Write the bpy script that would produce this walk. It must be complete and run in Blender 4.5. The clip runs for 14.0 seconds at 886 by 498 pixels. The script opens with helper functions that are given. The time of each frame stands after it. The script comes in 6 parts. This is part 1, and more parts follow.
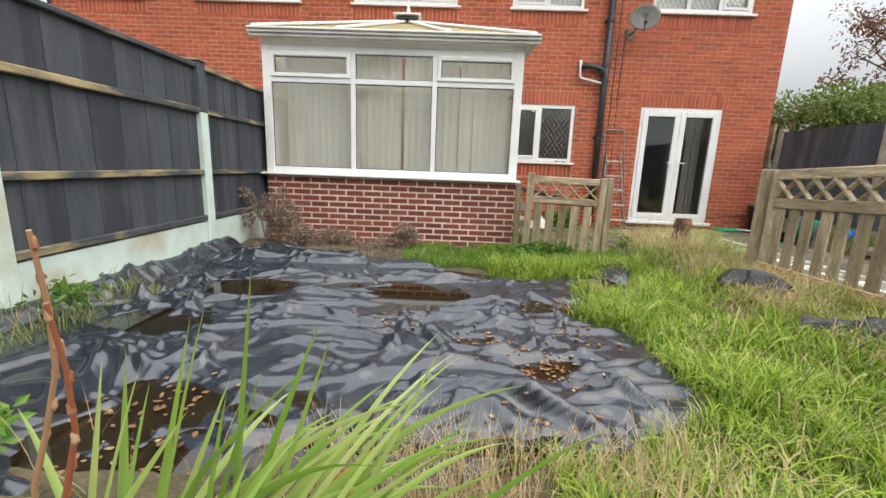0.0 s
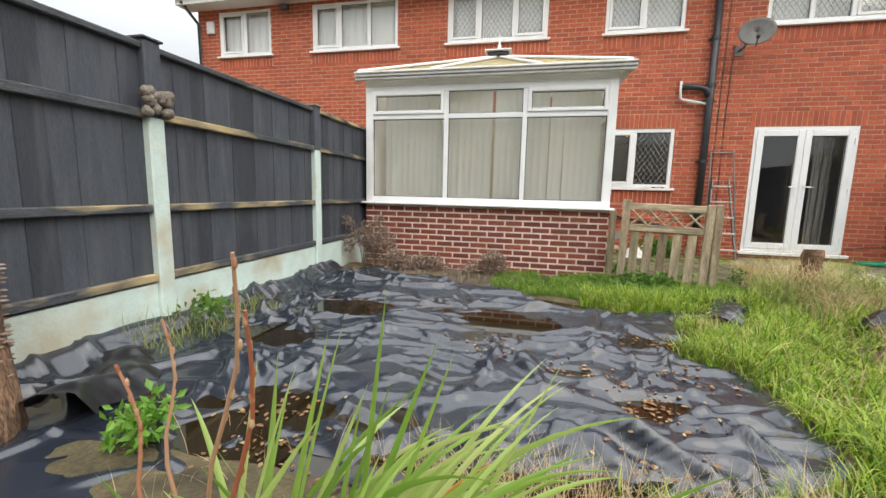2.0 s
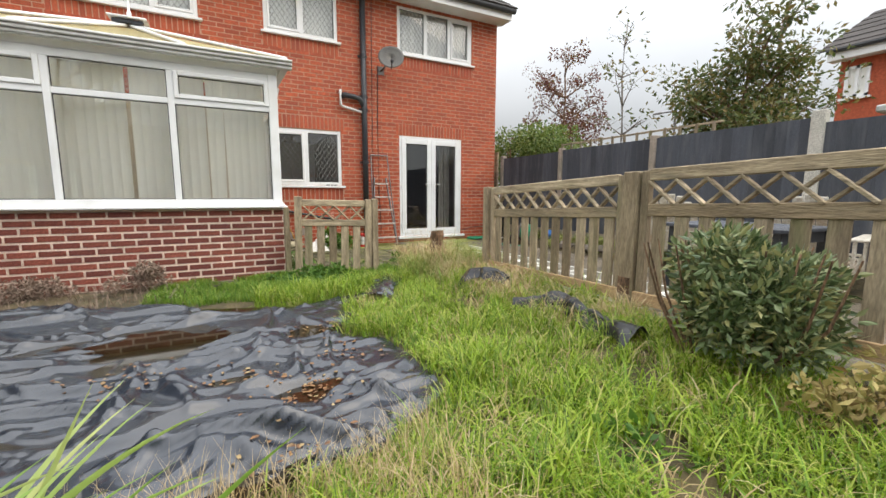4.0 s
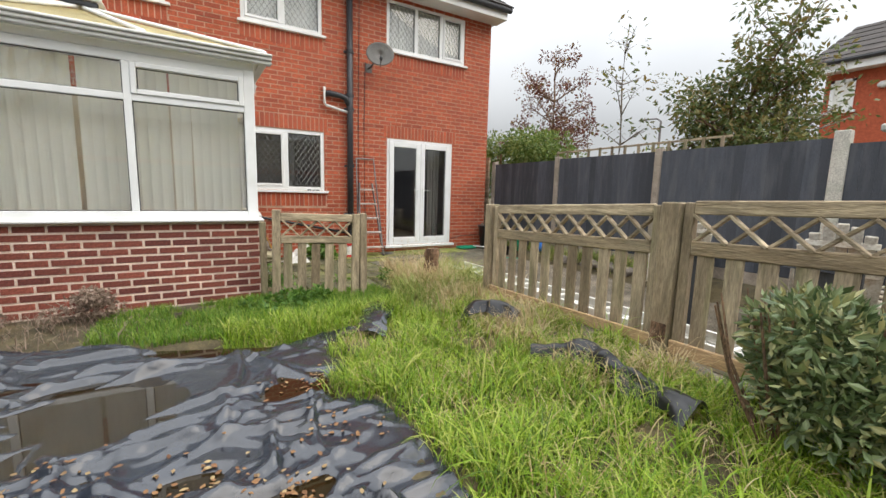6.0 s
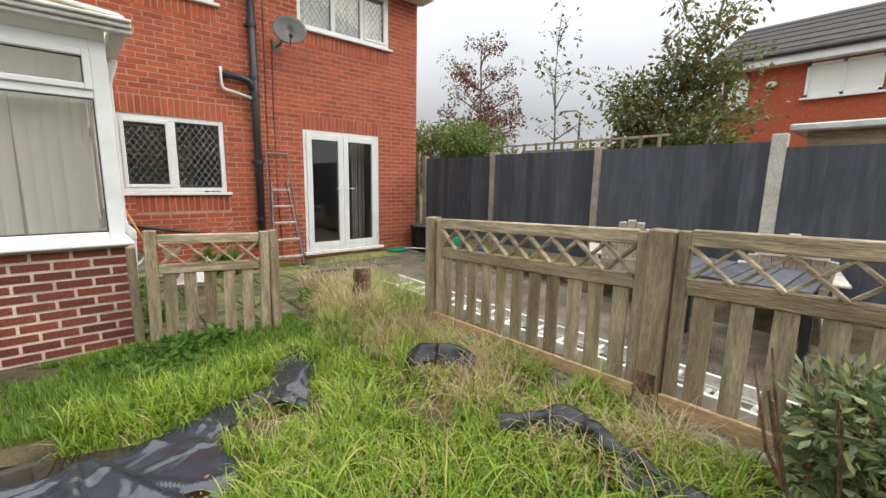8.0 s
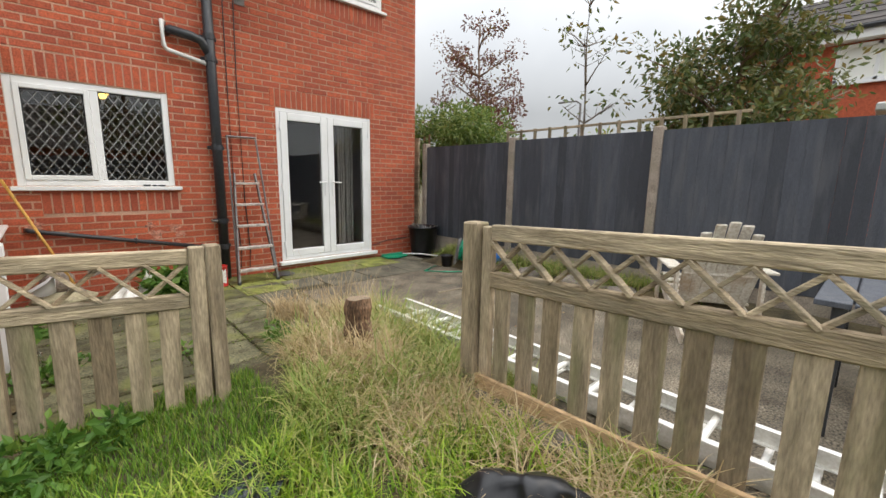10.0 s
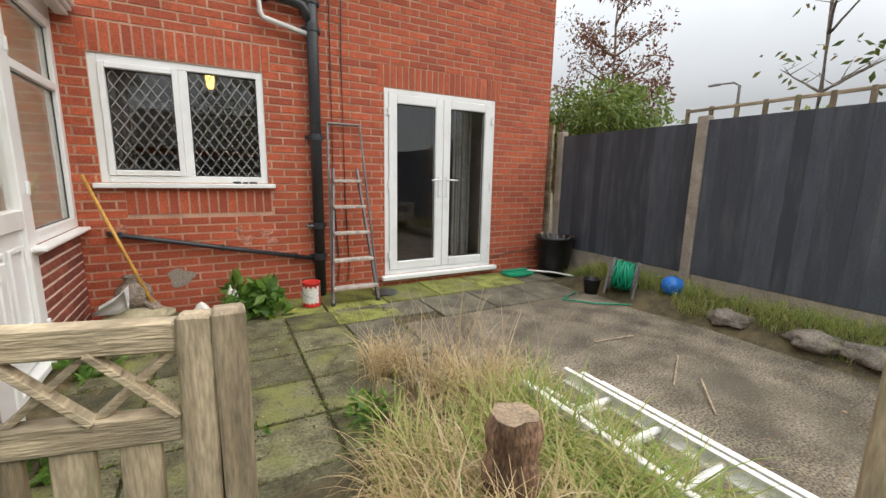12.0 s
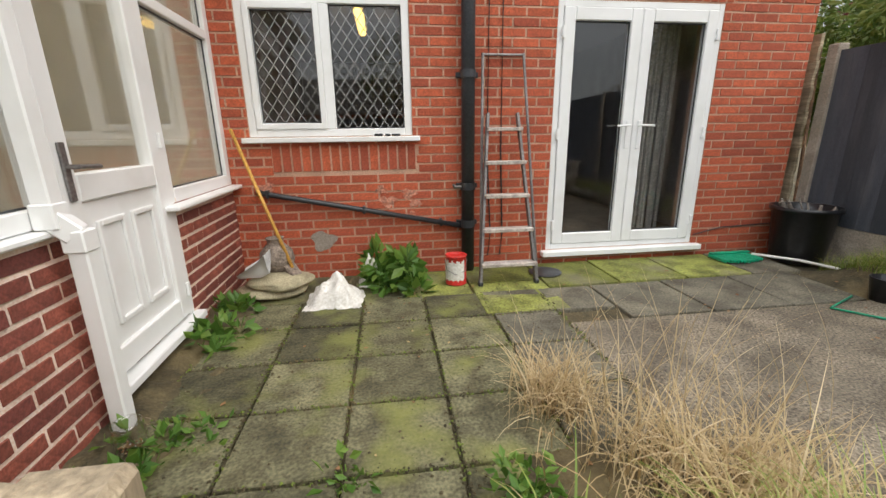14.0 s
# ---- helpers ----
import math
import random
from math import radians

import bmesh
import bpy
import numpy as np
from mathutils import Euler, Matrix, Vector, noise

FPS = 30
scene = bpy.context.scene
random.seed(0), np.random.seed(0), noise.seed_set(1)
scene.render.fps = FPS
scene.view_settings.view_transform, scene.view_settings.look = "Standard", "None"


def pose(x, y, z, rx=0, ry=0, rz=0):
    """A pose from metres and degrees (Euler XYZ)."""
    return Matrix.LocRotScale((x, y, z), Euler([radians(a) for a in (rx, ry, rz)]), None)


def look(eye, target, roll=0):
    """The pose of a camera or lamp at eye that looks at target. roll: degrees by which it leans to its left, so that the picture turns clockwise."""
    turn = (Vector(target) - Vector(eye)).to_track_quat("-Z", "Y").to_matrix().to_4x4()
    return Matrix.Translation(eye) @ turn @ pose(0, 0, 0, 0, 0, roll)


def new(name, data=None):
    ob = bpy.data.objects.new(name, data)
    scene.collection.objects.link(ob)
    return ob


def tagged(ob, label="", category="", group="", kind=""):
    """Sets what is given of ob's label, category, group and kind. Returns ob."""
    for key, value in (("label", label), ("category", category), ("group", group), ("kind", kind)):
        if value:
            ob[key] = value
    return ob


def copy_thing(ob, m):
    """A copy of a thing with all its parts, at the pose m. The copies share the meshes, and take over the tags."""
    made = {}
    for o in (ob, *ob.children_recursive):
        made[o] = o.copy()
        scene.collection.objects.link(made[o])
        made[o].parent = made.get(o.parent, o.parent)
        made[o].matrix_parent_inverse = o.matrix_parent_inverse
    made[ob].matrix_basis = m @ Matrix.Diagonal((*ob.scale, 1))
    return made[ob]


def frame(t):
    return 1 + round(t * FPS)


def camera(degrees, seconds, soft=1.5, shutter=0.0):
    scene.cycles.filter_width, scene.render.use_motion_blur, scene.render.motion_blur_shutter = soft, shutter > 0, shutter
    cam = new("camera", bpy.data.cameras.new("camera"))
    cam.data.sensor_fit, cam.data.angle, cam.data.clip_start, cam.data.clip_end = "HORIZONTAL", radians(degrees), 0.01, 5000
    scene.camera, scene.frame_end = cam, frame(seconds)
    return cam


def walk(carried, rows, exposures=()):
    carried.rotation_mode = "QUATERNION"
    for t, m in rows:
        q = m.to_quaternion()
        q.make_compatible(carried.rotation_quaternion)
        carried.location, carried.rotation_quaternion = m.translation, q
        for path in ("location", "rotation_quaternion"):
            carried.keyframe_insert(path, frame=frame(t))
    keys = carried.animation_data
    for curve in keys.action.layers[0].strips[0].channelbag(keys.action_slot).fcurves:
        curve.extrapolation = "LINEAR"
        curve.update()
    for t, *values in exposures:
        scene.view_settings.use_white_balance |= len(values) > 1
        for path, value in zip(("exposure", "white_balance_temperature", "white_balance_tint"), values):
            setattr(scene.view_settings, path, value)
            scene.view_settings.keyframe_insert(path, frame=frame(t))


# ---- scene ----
PATH = [
    (0, (0.141, -7.913, 1.001), (0.104, -5.953, 0.604), 2.1),
    (0.5, (0.27, -7.889, 0.993), (0.673, -5.969, 0.603), 2.3),
    (1, (0.261, -7.882, 0.989), (0.612, -5.951, 0.608), 1.3),
    (1.5, (0.161, -7.899, 1.011), (0.12, -5.929, 0.669), 0.5),
    (2, (0.082, -7.977, 1.008), (-0.36, -6.046, 0.73), 1.3),
    (2.5, (0.109, -7.993, 0.995), (-0.228, -6.042, 0.712), 1.2),
    (3, (0.176, -7.98, 0.986), (0.198, -6.004, 0.677), -0.6),
    (3.5, (0.182, -7.982, 1.0), (0.521, -6.028, 0.737), -1.9),
    (4, (0.333, -8.013, 0.992), (1.257, -6.259, 0.728), 0.2),
    (4.2, (0.371, -7.987, 0.979), (1.402, -6.294, 0.708), 0.9),
    (6.5, (0.43, -7.317, 1.247), (1.438, -5.611, 0.973), 1.6),
    (7, (0.485, -7.155, 1.311), (1.6, -5.52, 1.024), 1.1),
    (7.5, (0.574, -7.038, 1.386), (1.819, -5.504, 1.072), 1.2),
    (10, (1.345, -5.634, 1.298), (2.691, -4.194, 0.958), 1.0),
    (10.5, (1.408, -5.326, 1.312), (2.711, -3.844, 0.986), -0.1),
    (11, (1.644, -4.983, 1.297), (2.852, -3.419, 0.99), -0.8),
    (11.5, (1.765, -4.694, 1.288), (2.849, -3.045, 0.961), 0.1),
    (12, (1.89, -4.358, 1.266), (2.841, -2.634, 0.913), 1.1),
    (12.5, (2.072, -3.996, 1.206), (2.833, -2.191, 0.803), 1.6),
    (13, (2.247, -3.741, 1.187), (2.802, -1.873, 0.735), 1.1),
    (13.5, (2.182, -3.58, 1.165), (2.526, -1.676, 0.657), 0.3),
    (14, (2.112, -3.497, 1.154), (2.363, -1.586, 0.618), -0.8),
]
cam = camera(94.8, 14.0)
walk(cam, [(t, look(eye, target, roll)) for t, eye, target, roll in PATH], exposures=[(0, 0.28), (7.5, 0.2), (10, 0.12), (14, 0.18)])

# ---- light ----
world = bpy.data.worlds.new("overcast_sky")
scene.world = world
world.use_nodes = True
wn, wl = world.node_tree.nodes, world.node_tree.links
sky = wn.new("ShaderNodeTexSky")
sky.sky_type, sky.sun_disc = "NISHITA", False
sky.sun_elevation, sky.sun_rotation = radians(45), radians(122)
coord, clouds = wn.new("ShaderNodeTexCoord"), wn.new("ShaderNodeTexNoise")
clouds.inputs["Scale"].default_value, clouds.inputs["Detail"].default_value = 2.2, 5
wl.new(coord.outputs["Generated"], clouds.inputs["Vector"])
ramp = wn.new("ShaderNodeValToRGB")
ramp.color_ramp.elements[0].position, ramp.color_ramp.elements[1].position = 0.3, 0.7
ramp.color_ramp.elements[0].color, ramp.color_ramp.elements[1].color = (5.2, 5.35, 5.5, 1), (6.6, 6.65, 6.65, 1)
wl.new(clouds.outputs["Fac"], ramp.inputs["Fac"])
blend = wn.new("ShaderNodeMixRGB")
blend.inputs[0].default_value = 0.9
wl.new(sky.outputs[0], blend.inputs[1])
wl.new(ramp.outputs[0], blend.inputs[2])
# an overcast sky is three times as bright overhead as at the horizon
split, lift = wn.new("ShaderNodeSeparateXYZ"), wn.new("ShaderNodeMapRange")
wl.new(coord.outputs["Generated"], split.inputs[0])
lift.inputs["From Min"].default_value, lift.inputs["From Max"].default_value = 0.15, 1.0
lift.inputs["To Min"].default_value, lift.inputs["To Max"].default_value = 0.88, 4.6
wl.new(split.outputs["Z"], lift.inputs["Value"])
scaled = wn.new("ShaderNodeVectorMath")
scaled.operation = "SCALE"
wl.new(blend.outputs[0], scaled.inputs[0])
wl.new(lift.outputs[0], scaled.inputs["Scale"])
wl.new(scaled.outputs[0], wn["Background"].inputs[0])
wn["Background"].inputs[1].default_value = 0.1
sun = new("sun", bpy.data.lights.new("sun", "SUN"))
sun.data.energy, sun.data.angle, sun.data.color = 1.5, radians(60), (1, 0.9, 0.76)
sun.matrix_world = look((10, -9, 13), (0, 0, 0))

# ---- materials ----
def mat(name, base, rough=0.7, metal=0.0, var=0.25, scale=6.0, fine=60.0, bump=0.2, stain=None, stain_amt=0.5, stain_scale=1.5, stretch=(1, 1, 1), piece=0.0, spec=0.5, second=None, grain=0.35, dirt=None):
    """Colour with grain at two scales, optional stains, optional variation from piece to piece."""
    m = bpy.data.materials.new(name)
    m.use_nodes = True
    n, l = m.node_tree.nodes, m.node_tree.links
    p = n["Principled BSDF"]
    p.inputs["Roughness"].default_value, p.inputs["Metallic"].default_value = rough, metal
    p.inputs["Specular IOR Level"].default_value = spec
    tc, mp = n.new("ShaderNodeTexCoord"), n.new("ShaderNodeMapping")
    mp.inputs["Scale"].default_value = stretch
    l.new(tc.outputs["Object"], mp.inputs["Vector"])
    def noise_at(sc, detail=4):
        q = n.new("ShaderNodeTexNoise")
        q.inputs["Scale"].default_value, q.inputs["Detail"].default_value = sc, detail
        l.new(mp.outputs[0], q.inputs["Vector"])
        return q.outputs["Fac"]
    def mix(kind, fac, a, b):
        q = n.new("ShaderNodeMixRGB")
        q.blend_type = kind
        for i, v in ((0, fac), (1, a), (2, b)):
            if hasattr(v, "is_linked"):
                l.new(v, q.inputs[i])
            else:
                q.inputs[i].default_value = v if i == 0 else (*v, 1)
        return q.outputs[0]
    def ramped(f, lo, hi):
        q = n.new("ShaderNodeMapRange")
        q.inputs["From Min"].default_value, q.inputs["From Max"].default_value = lo, hi
        l.new(f, q.inputs["Value"])
        return q.outputs[0]
    dark = tuple(c * (1 - var) for c in base)
    lite = tuple(min(1, c * (1 + var)) for c in base)
    col = mix("MIX", ramped(noise_at(scale), 0.3, 0.7), dark, lite)
    if piece:
        g, ob, add, fr = n.new("ShaderNodeNewGeometry"), n.new("ShaderNodeObjectInfo"), n.new("ShaderNodeMath"), n.new("ShaderNodeMath")
        fr.operation = "FRACT"
        l.new(g.outputs["Random Per Island"], add.inputs[0])
        l.new(ob.outputs["Random"], add.inputs[1])
        l.new(add.outputs[0], fr.inputs[0])
        b2 = second or tuple(c * (1 - piece) for c in base)
        col = mix("MIX", ramped(fr.outputs[0], 0.35, 1.0), col, mix("MULTIPLY", 0.5, b2, col) if not second else b2)
        wn_ = n.new("ShaderNodeTexWhiteNoise")
        wn_.noise_dimensions = "1D"
        l.new(fr.outputs[0], wn_.inputs["W"])
        col = mix("MULTIPLY", piece, col, wn_.outputs["Value"])
    col = mix("OVERLAY", grain, col, ramped(noise_at(fine, 6), 0.3, 0.7))
    if dirt:
        col = mix("MULTIPLY", mix("MULTIPLY", 1.0, ramped(noise_at(stain_scale * 2.6, 8), 0.45, 0.62), (dirt,) * 3), col, (0.3, 0.27, 0.22))
    if stain:
        col = mix("MIX", mix("MULTIPLY", 1.0, ramped(noise_at(stain_scale, 6), 0.5, 0.68), (stain_amt,) * 3), col, stain)
    l.new(col, p.inputs["Base Color"])
    bp = n.new("ShaderNodeBump")
    bp.inputs["Strength"].default_value, bp.inputs["Distance"].default_value = bump, 0.01
    l.new(noise_at(fine * 0.7, 5), bp.inputs["Height"])
    l.new(bp.outputs[0], p.inputs["Normal"])
    return m

def glass_mat(name, tint=(0.985, 0.99, 0.99), gloss=1.0):
    m = bpy.data.materials.new(name)
    m.use_nodes = True
    n, l = m.node_tree.nodes, m.node_tree.links
    n.remove(n["Principled BSDF"])
    tr, gl, mx, fr = n.new("ShaderNodeBsdfTransparent"), n.new("ShaderNodeBsdfGlossy"), n.new("ShaderNodeMixShader"), n.new("ShaderNodeLayerWeight")
    tr.inputs[0].default_value = (*tint, 1)
    gl.inputs["Roughness"].default_value = 0.01
    fr.inputs[0].default_value = 0.5
    pw, sc = n.new("ShaderNodeMath"), n.new("ShaderNodeMath")
    pw.operation, sc.operation = "POWER", "MULTIPLY_ADD"
    pw.inputs[1].default_value, sc.inputs[1].default_value, sc.inputs[2].default_value = 4, 0.85, 0.09 * gloss
    l.new(fr.outputs["Facing"], pw.inputs[0]); l.new(pw.outputs[0], sc.inputs[0])
    l.new(sc.outputs[0], mx.inputs[0]); l.new(tr.outputs[0], mx.inputs[1]); l.new(gl.outputs[0], mx.inputs[2])
    l.new(mx.outputs[0], n["Material Output"].inputs[0])
    return m

def leaf_mat(name, cols, rough=0.5, see=0.35):
    """Leaves and blades: colour varies from blade to blade, light shines through."""
    m = bpy.data.materials.new(name)
    m.use_nodes = True
    n, l = m.node_tree.nodes, m.node_tree.links
    p = n["Principled BSDF"]
    g, r = n.new("ShaderNodeNewGeometry"), n.new("ShaderNodeValToRGB")
    ob, add, fr = n.new("ShaderNodeObjectInfo"), n.new("ShaderNodeMath"), n.new("ShaderNodeMath")
    fr.operation = "FRACT"
    l.new(g.outputs["Random Per Island"], add.inputs[0]); l.new(ob.outputs["Random"], add.inputs[1])
    l.new(add.outputs[0], fr.inputs[0]); l.new(fr.outputs[0], r.inputs[0])
    e = r.color_ramp.elements
    e[0].color, e[1].color = (*cols[0], 1), (*cols[-1], 1)
    for i, c in enumerate(cols[1:-1]):
        e.new((i + 1) / (len(cols) - 1)).color = (*c, 1)
    l.new(r.outputs[0], p.inputs["Base Color"])
    p.inputs["Roughness"].default_value = rough
    t, mx = n.new("ShaderNodeBsdfTranslucent"), n.new("ShaderNodeMixShader")
    l.new(r.outputs[0], t.inputs[0])
    mx.inputs[0].default_value = see
    l.new(p.outputs[0], mx.inputs[1]); l.new(t.outputs[0], mx.inputs[2])
    l.new(mx.outputs[0], n["Material Output"].inputs[0])
    return m

M = {}
M["brick"] = mat("red_brick", (0.5, 0.11, 0.048), 0.85, var=0.2, scale=14, fine=90, bump=0.5, piece=0.25, second=(0.39, 0.082, 0.042))
M["brick_dark"] = mat("plum_brick", (0.28, 0.078, 0.052), 0.8, var=0.2, scale=16, fine=90, bump=0.5, piece=0.3, second=(0.18, 0.05, 0.04))
M["mortar"] = mat("mortar", (0.5, 0.31, 0.22), 0.95, var=0.2, scale=5, fine=120, bump=0.4)
M["mortar_pale"] = mat("pale_mortar", (0.74, 0.6, 0.5), 0.95, var=0.2, scale=5, fine=120, bump=0.4)
M["upvc"] = mat("white_upvc", (0.82, 0.83, 0.83), 0.3, grain=0.04, var=0.03, scale=2, fine=20, bump=0.02, stain=(0.62, 0.62, 0.58), stain_amt=0.3, stain_scale=3)
M["gutter"] = mat("weathered_upvc", (0.66, 0.66, 0.64), 0.4, grain=0.1, var=0.06, scale=3, fine=30, bump=0.05, stain=(0.35, 0.36, 0.3), stain_amt=0.4, stain_scale=4)
M["poly"] = mat("cream_roof_sheet", (0.75, 0.68, 0.42), 0.5, grain=0.08, var=0.12, scale=3, fine=30, bump=0.05)
M["blind"] = leaf_mat("blind_fabric", [(0.84, 0.85, 0.8), (0.88, 0.89, 0.84)], 0.85, 0.12)
M["glass"] = glass_mat("window_glass")
M["lead"] = mat("lead_strip", (0.35, 0.35, 0.34), 0.5, 0.3, bump=0.05)
M["charcoal"] = mat("charcoal_fence_paint", (0.068, 0.076, 0.094), 0.7, grain=0.2, var=0.18, scale=5, fine=50, bump=0.6, stretch=(4, 4, 0.6), piece=0.04, stain=(0.11, 0.115, 0.125), stain_amt=0.5, stain_scale=3)
M["charcoal_rail"] = mat("charcoal_rail_paint", (0.06, 0.065, 0.074), 0.7, var=0.3, scale=5, fine=50, bump=0.5, stretch=(1, 1, 4), stain=(0.5, 0.39, 0.2), stain_amt=0.9, stain_scale=2.4)
M["concrete_blue"] = mat("painted_concrete", (0.6, 0.72, 0.67), 0.8, grain=0.1, var=0.1, scale=4, fine=60, bump=0.3, stain=(0.46, 0.38, 0.24), stain_amt=0.75, stain_scale=2.2)
M["concrete_pale"] = mat("pale_concrete_post", (0.52, 0.5, 0.44), 0.9, var=0.15, scale=6, fine=90, bump=0.5, stain=(0.36, 0.38, 0.3), stain_amt=0.5, stain_scale=4)
M["concrete"] = mat("concrete_post", (0.32, 0.27, 0.22), 0.9, var=0.25, scale=8, fine=110, bump=0.7, stain=(0.2, 0.19, 0.13), stain_amt=0.5, stain_scale=4)
M["oldwood"] = mat("weathered_wood", (0.42, 0.335, 0.225), 0.85, dirt=0.4, grain=0.28, var=0.3, scale=7, fine=40, bump=0.8, stretch=(3, 3, 0.5), stain=(0.16, 0.17, 0.07), stain_amt=0.6, stain_scale=2.5, piece=0.2)
M["oldwood_h"] = mat("weathered_rail_wood", (0.49, 0.395, 0.265), 0.85, dirt=0.4, grain=0.28, var=0.3, scale=7, fine=40, bump=0.8, stretch=(0.6, 0.6, 5), stain=(0.14, 0.13, 0.09), stain_amt=0.6, stain_scale=2.5, piece=0.2)
M["newwood"] = mat("pale_sawn_wood", (0.45, 0.3, 0.16), 0.8, var=0.2, scale=6, fine=40, bump=0.4, stretch=(1, 0.5, 4))
M["soil"] = mat("soil_and_thatch", (0.075, 0.06, 0.03), 0.95, var=0.5, scale=9, fine=70, bump=1.0, stain=(0.16, 0.12, 0.055), stain_amt=0.8, stain_scale=2)
M["patio"] = mat("aggregate_concrete", (0.185, 0.155, 0.112), 0.9, var=0.4, scale=3, fine=75, grain=0.9, dirt=0.6, bump=0.9, stain=(0.1, 0.085, 0.06), stain_amt=0.7, stain_scale=1.2)
M["slab"] = mat("mossy_paving_slab", (0.165, 0.155, 0.085), 0.9, var=0.35, scale=5, fine=70, grain=0.52, dirt=0.6, bump=0.9, stain=(0.2, 0.21, 0.055), stain_amt=0.75, stain_scale=3.0, piece=0.15)
M["slab_grey"] = mat("grey_paving_slab", (0.16, 0.145, 0.105), 0.9, var=0.35, scale=5, fine=70, grain=0.52, dirt=0.55, bump=0.8, stain=(0.1, 0.095, 0.07), stain_amt=0.6, stain_scale=1.4, piece=0.15)
M["slab_green"] = mat("algae_paving_slab", (0.25, 0.27, 0.06), 0.85, var=0.4, scale=6, fine=70, grain=0.52, dirt=0.5, bump=0.8, stain=(0.2, 0.18, 0.12), stain_amt=0.6, stain_scale=2.4, piece=0.1)
M["liner"] = mat("black_pond_liner", (0.02, 0.025, 0.036), 0.2, grain=0.1, var=0.15, scale=3, fine=30, bump=0.06, spec=0.85, stain=(0.05, 0.045, 0.042), stain_amt=0.35, stain_scale=2.2)
M["liner_dark"] = mat("black_pvc_sheet", (0.014, 0.014, 0.016), 0.3, var=0.15, scale=3, fine=30, bump=0.06)
M["water"] = mat("brown_pond_water", (0.018, 0.012, 0.005), 0.03, var=0.3, scale=2, fine=12, bump=0.015, spec=0.6)
M["pvc_black"] = mat("dark_pipe_plastic", (0.03, 0.033, 0.038), 0.4, var=0.15, bump=0.05)
M["steel"] = mat("galvanised_steel", (0.2, 0.19, 0.185), 0.5, 0.6, var=0.2, fine=80, bump=0.1)
M["alu"] = mat("aluminium", (0.8, 0.79, 0.75), 0.45, 0.1, var=0.15, scale=10, fine=80, bump=0.15, stain=(0.4, 0.37, 0.3), stain_amt=0.4, stain_scale=6)
M["dishgrey"] = mat("grey_dish_mesh", (0.13, 0.125, 0.115), 0.6, var=0.2, fine=200, bump=0.2)
M["roof"] = mat("brown_roof_tile", (0.06, 0.05, 0.045), 0.85, var=0.3, scale=3, fine=60, bump=0.3, piece=0.25)
M["bark"] = mat("bark", (0.21, 0.125, 0.075), 0.95, dirt=0.7, grain=0.7, var=0.45, scale=12, fine=60, bump=1.2, stretch=(2, 2, 0.6))
M["bark_grey"] = mat("grey_bark", (0.22, 0.19, 0.16), 0.9, var=0.3, scale=12, fine=60, bump=0.6)
M["cutwood"] = mat("cut_wood", (0.27, 0.2, 0.13), 0.9, var=0.3, scale=14, fine=90, bump=0.6)
M["white_chair"] = mat("flaking_white_paint", (0.62, 0.57, 0.48), 0.7, var=0.12, scale=6, fine=50, bump=0.3, stain=(0.4, 0.24, 0.11), stain_amt=0.6, stain_scale=4)
M["bare_chair"] = mat("bare_chair_wood", (0.45, 0.29, 0.15), 0.8, var=0.25, scale=6, fine=50, bump=0.3, stretch=(3, 3, 1))
M["dark"] = mat("dark_interior", (0.05, 0.045, 0.04), 0.8, var=0.3)
M["room"] = mat("room_wall", (0.33, 0.3, 0.26), 0.9, var=0.1)
M["plaster"] = mat("cream_plaster", (0.6, 0.55, 0.46), 0.9, var=0.06, grain=0.05)
M["carpet"] = mat("carpet", (0.2, 0.15, 0.1), 0.95, var=0.2)
M["fabric"] = mat("grey_curtain", (0.36, 0.34, 0.3), 0.9, var=0.15, scale=10)
M["red"] = mat("red_can_paint", (0.5, 0.025, 0.02), 0.4, var=0.15, bump=0.05)
M["white"] = mat("white_can_label", (0.66, 0.64, 0.6), 0.5, var=0.1, bump=0.05)
M["green"] = mat("green_plastic", (0.005, 0.3, 0.16), 0.4, var=0.2, bump=0.1)
M["blue"] = mat("blue_plastic_ball", (0.01, 0.13, 0.45), 0.35, var=0.1, bump=0.05)
M["sack"] = mat("striped_sacking", (0.36, 0.32, 0.21), 0.9, var=0.25, scale=9, fine=120, bump=0.6)
M["yellow"] = mat("varnished_handle", (0.55, 0.3, 0.06), 0.5, var=0.2, stretch=(2, 2, 0.5))
M["straw"] = mat("mop_head", (0.2, 0.16, 0.13), 0.95, var=0.4, scale=30, bump=1)
M["cement"] = mat("cement_patch", (0.3, 0.26, 0.22), 0.95, var=0.2, fine=100, bump=0.5)
M["limewash"] = mat("efflorescence", (0.5, 0.23, 0.16), 0.95, var=0.25, scale=20, grain=0.6, stain=(0.45, 0.13, 0.07), stain_amt=0.9, stain_scale=18)
M["moss"] = mat("moss", (0.12, 0.16, 0.025), 0.95, var=0.4, scale=20)
M["stone"] = mat("kerb_stone", (0.2, 0.17, 0.14), 0.9, var=0.35, scale=7, fine=70, bump=1.0)
M["grass"] = leaf_mat("lawn_grass", [(0.07, 0.13, 0.01), (0.15, 0.28, 0.014), (0.26, 0.4, 0.024), (0.36, 0.47, 0.042), (0.5, 0.48, 0.15)])
M["grass_short"] = leaf_mat("short_grass", [(0.05, 0.12, 0.008), (0.1, 0.22, 0.012), (0.17, 0.31, 0.02), (0.3, 0.36, 0.06)])
M["mint"] = leaf_mat("mint_leaf", [(0.09, 0.24, 0.02), (0.16, 0.34, 0.04), (0.24, 0.42, 0.06)])
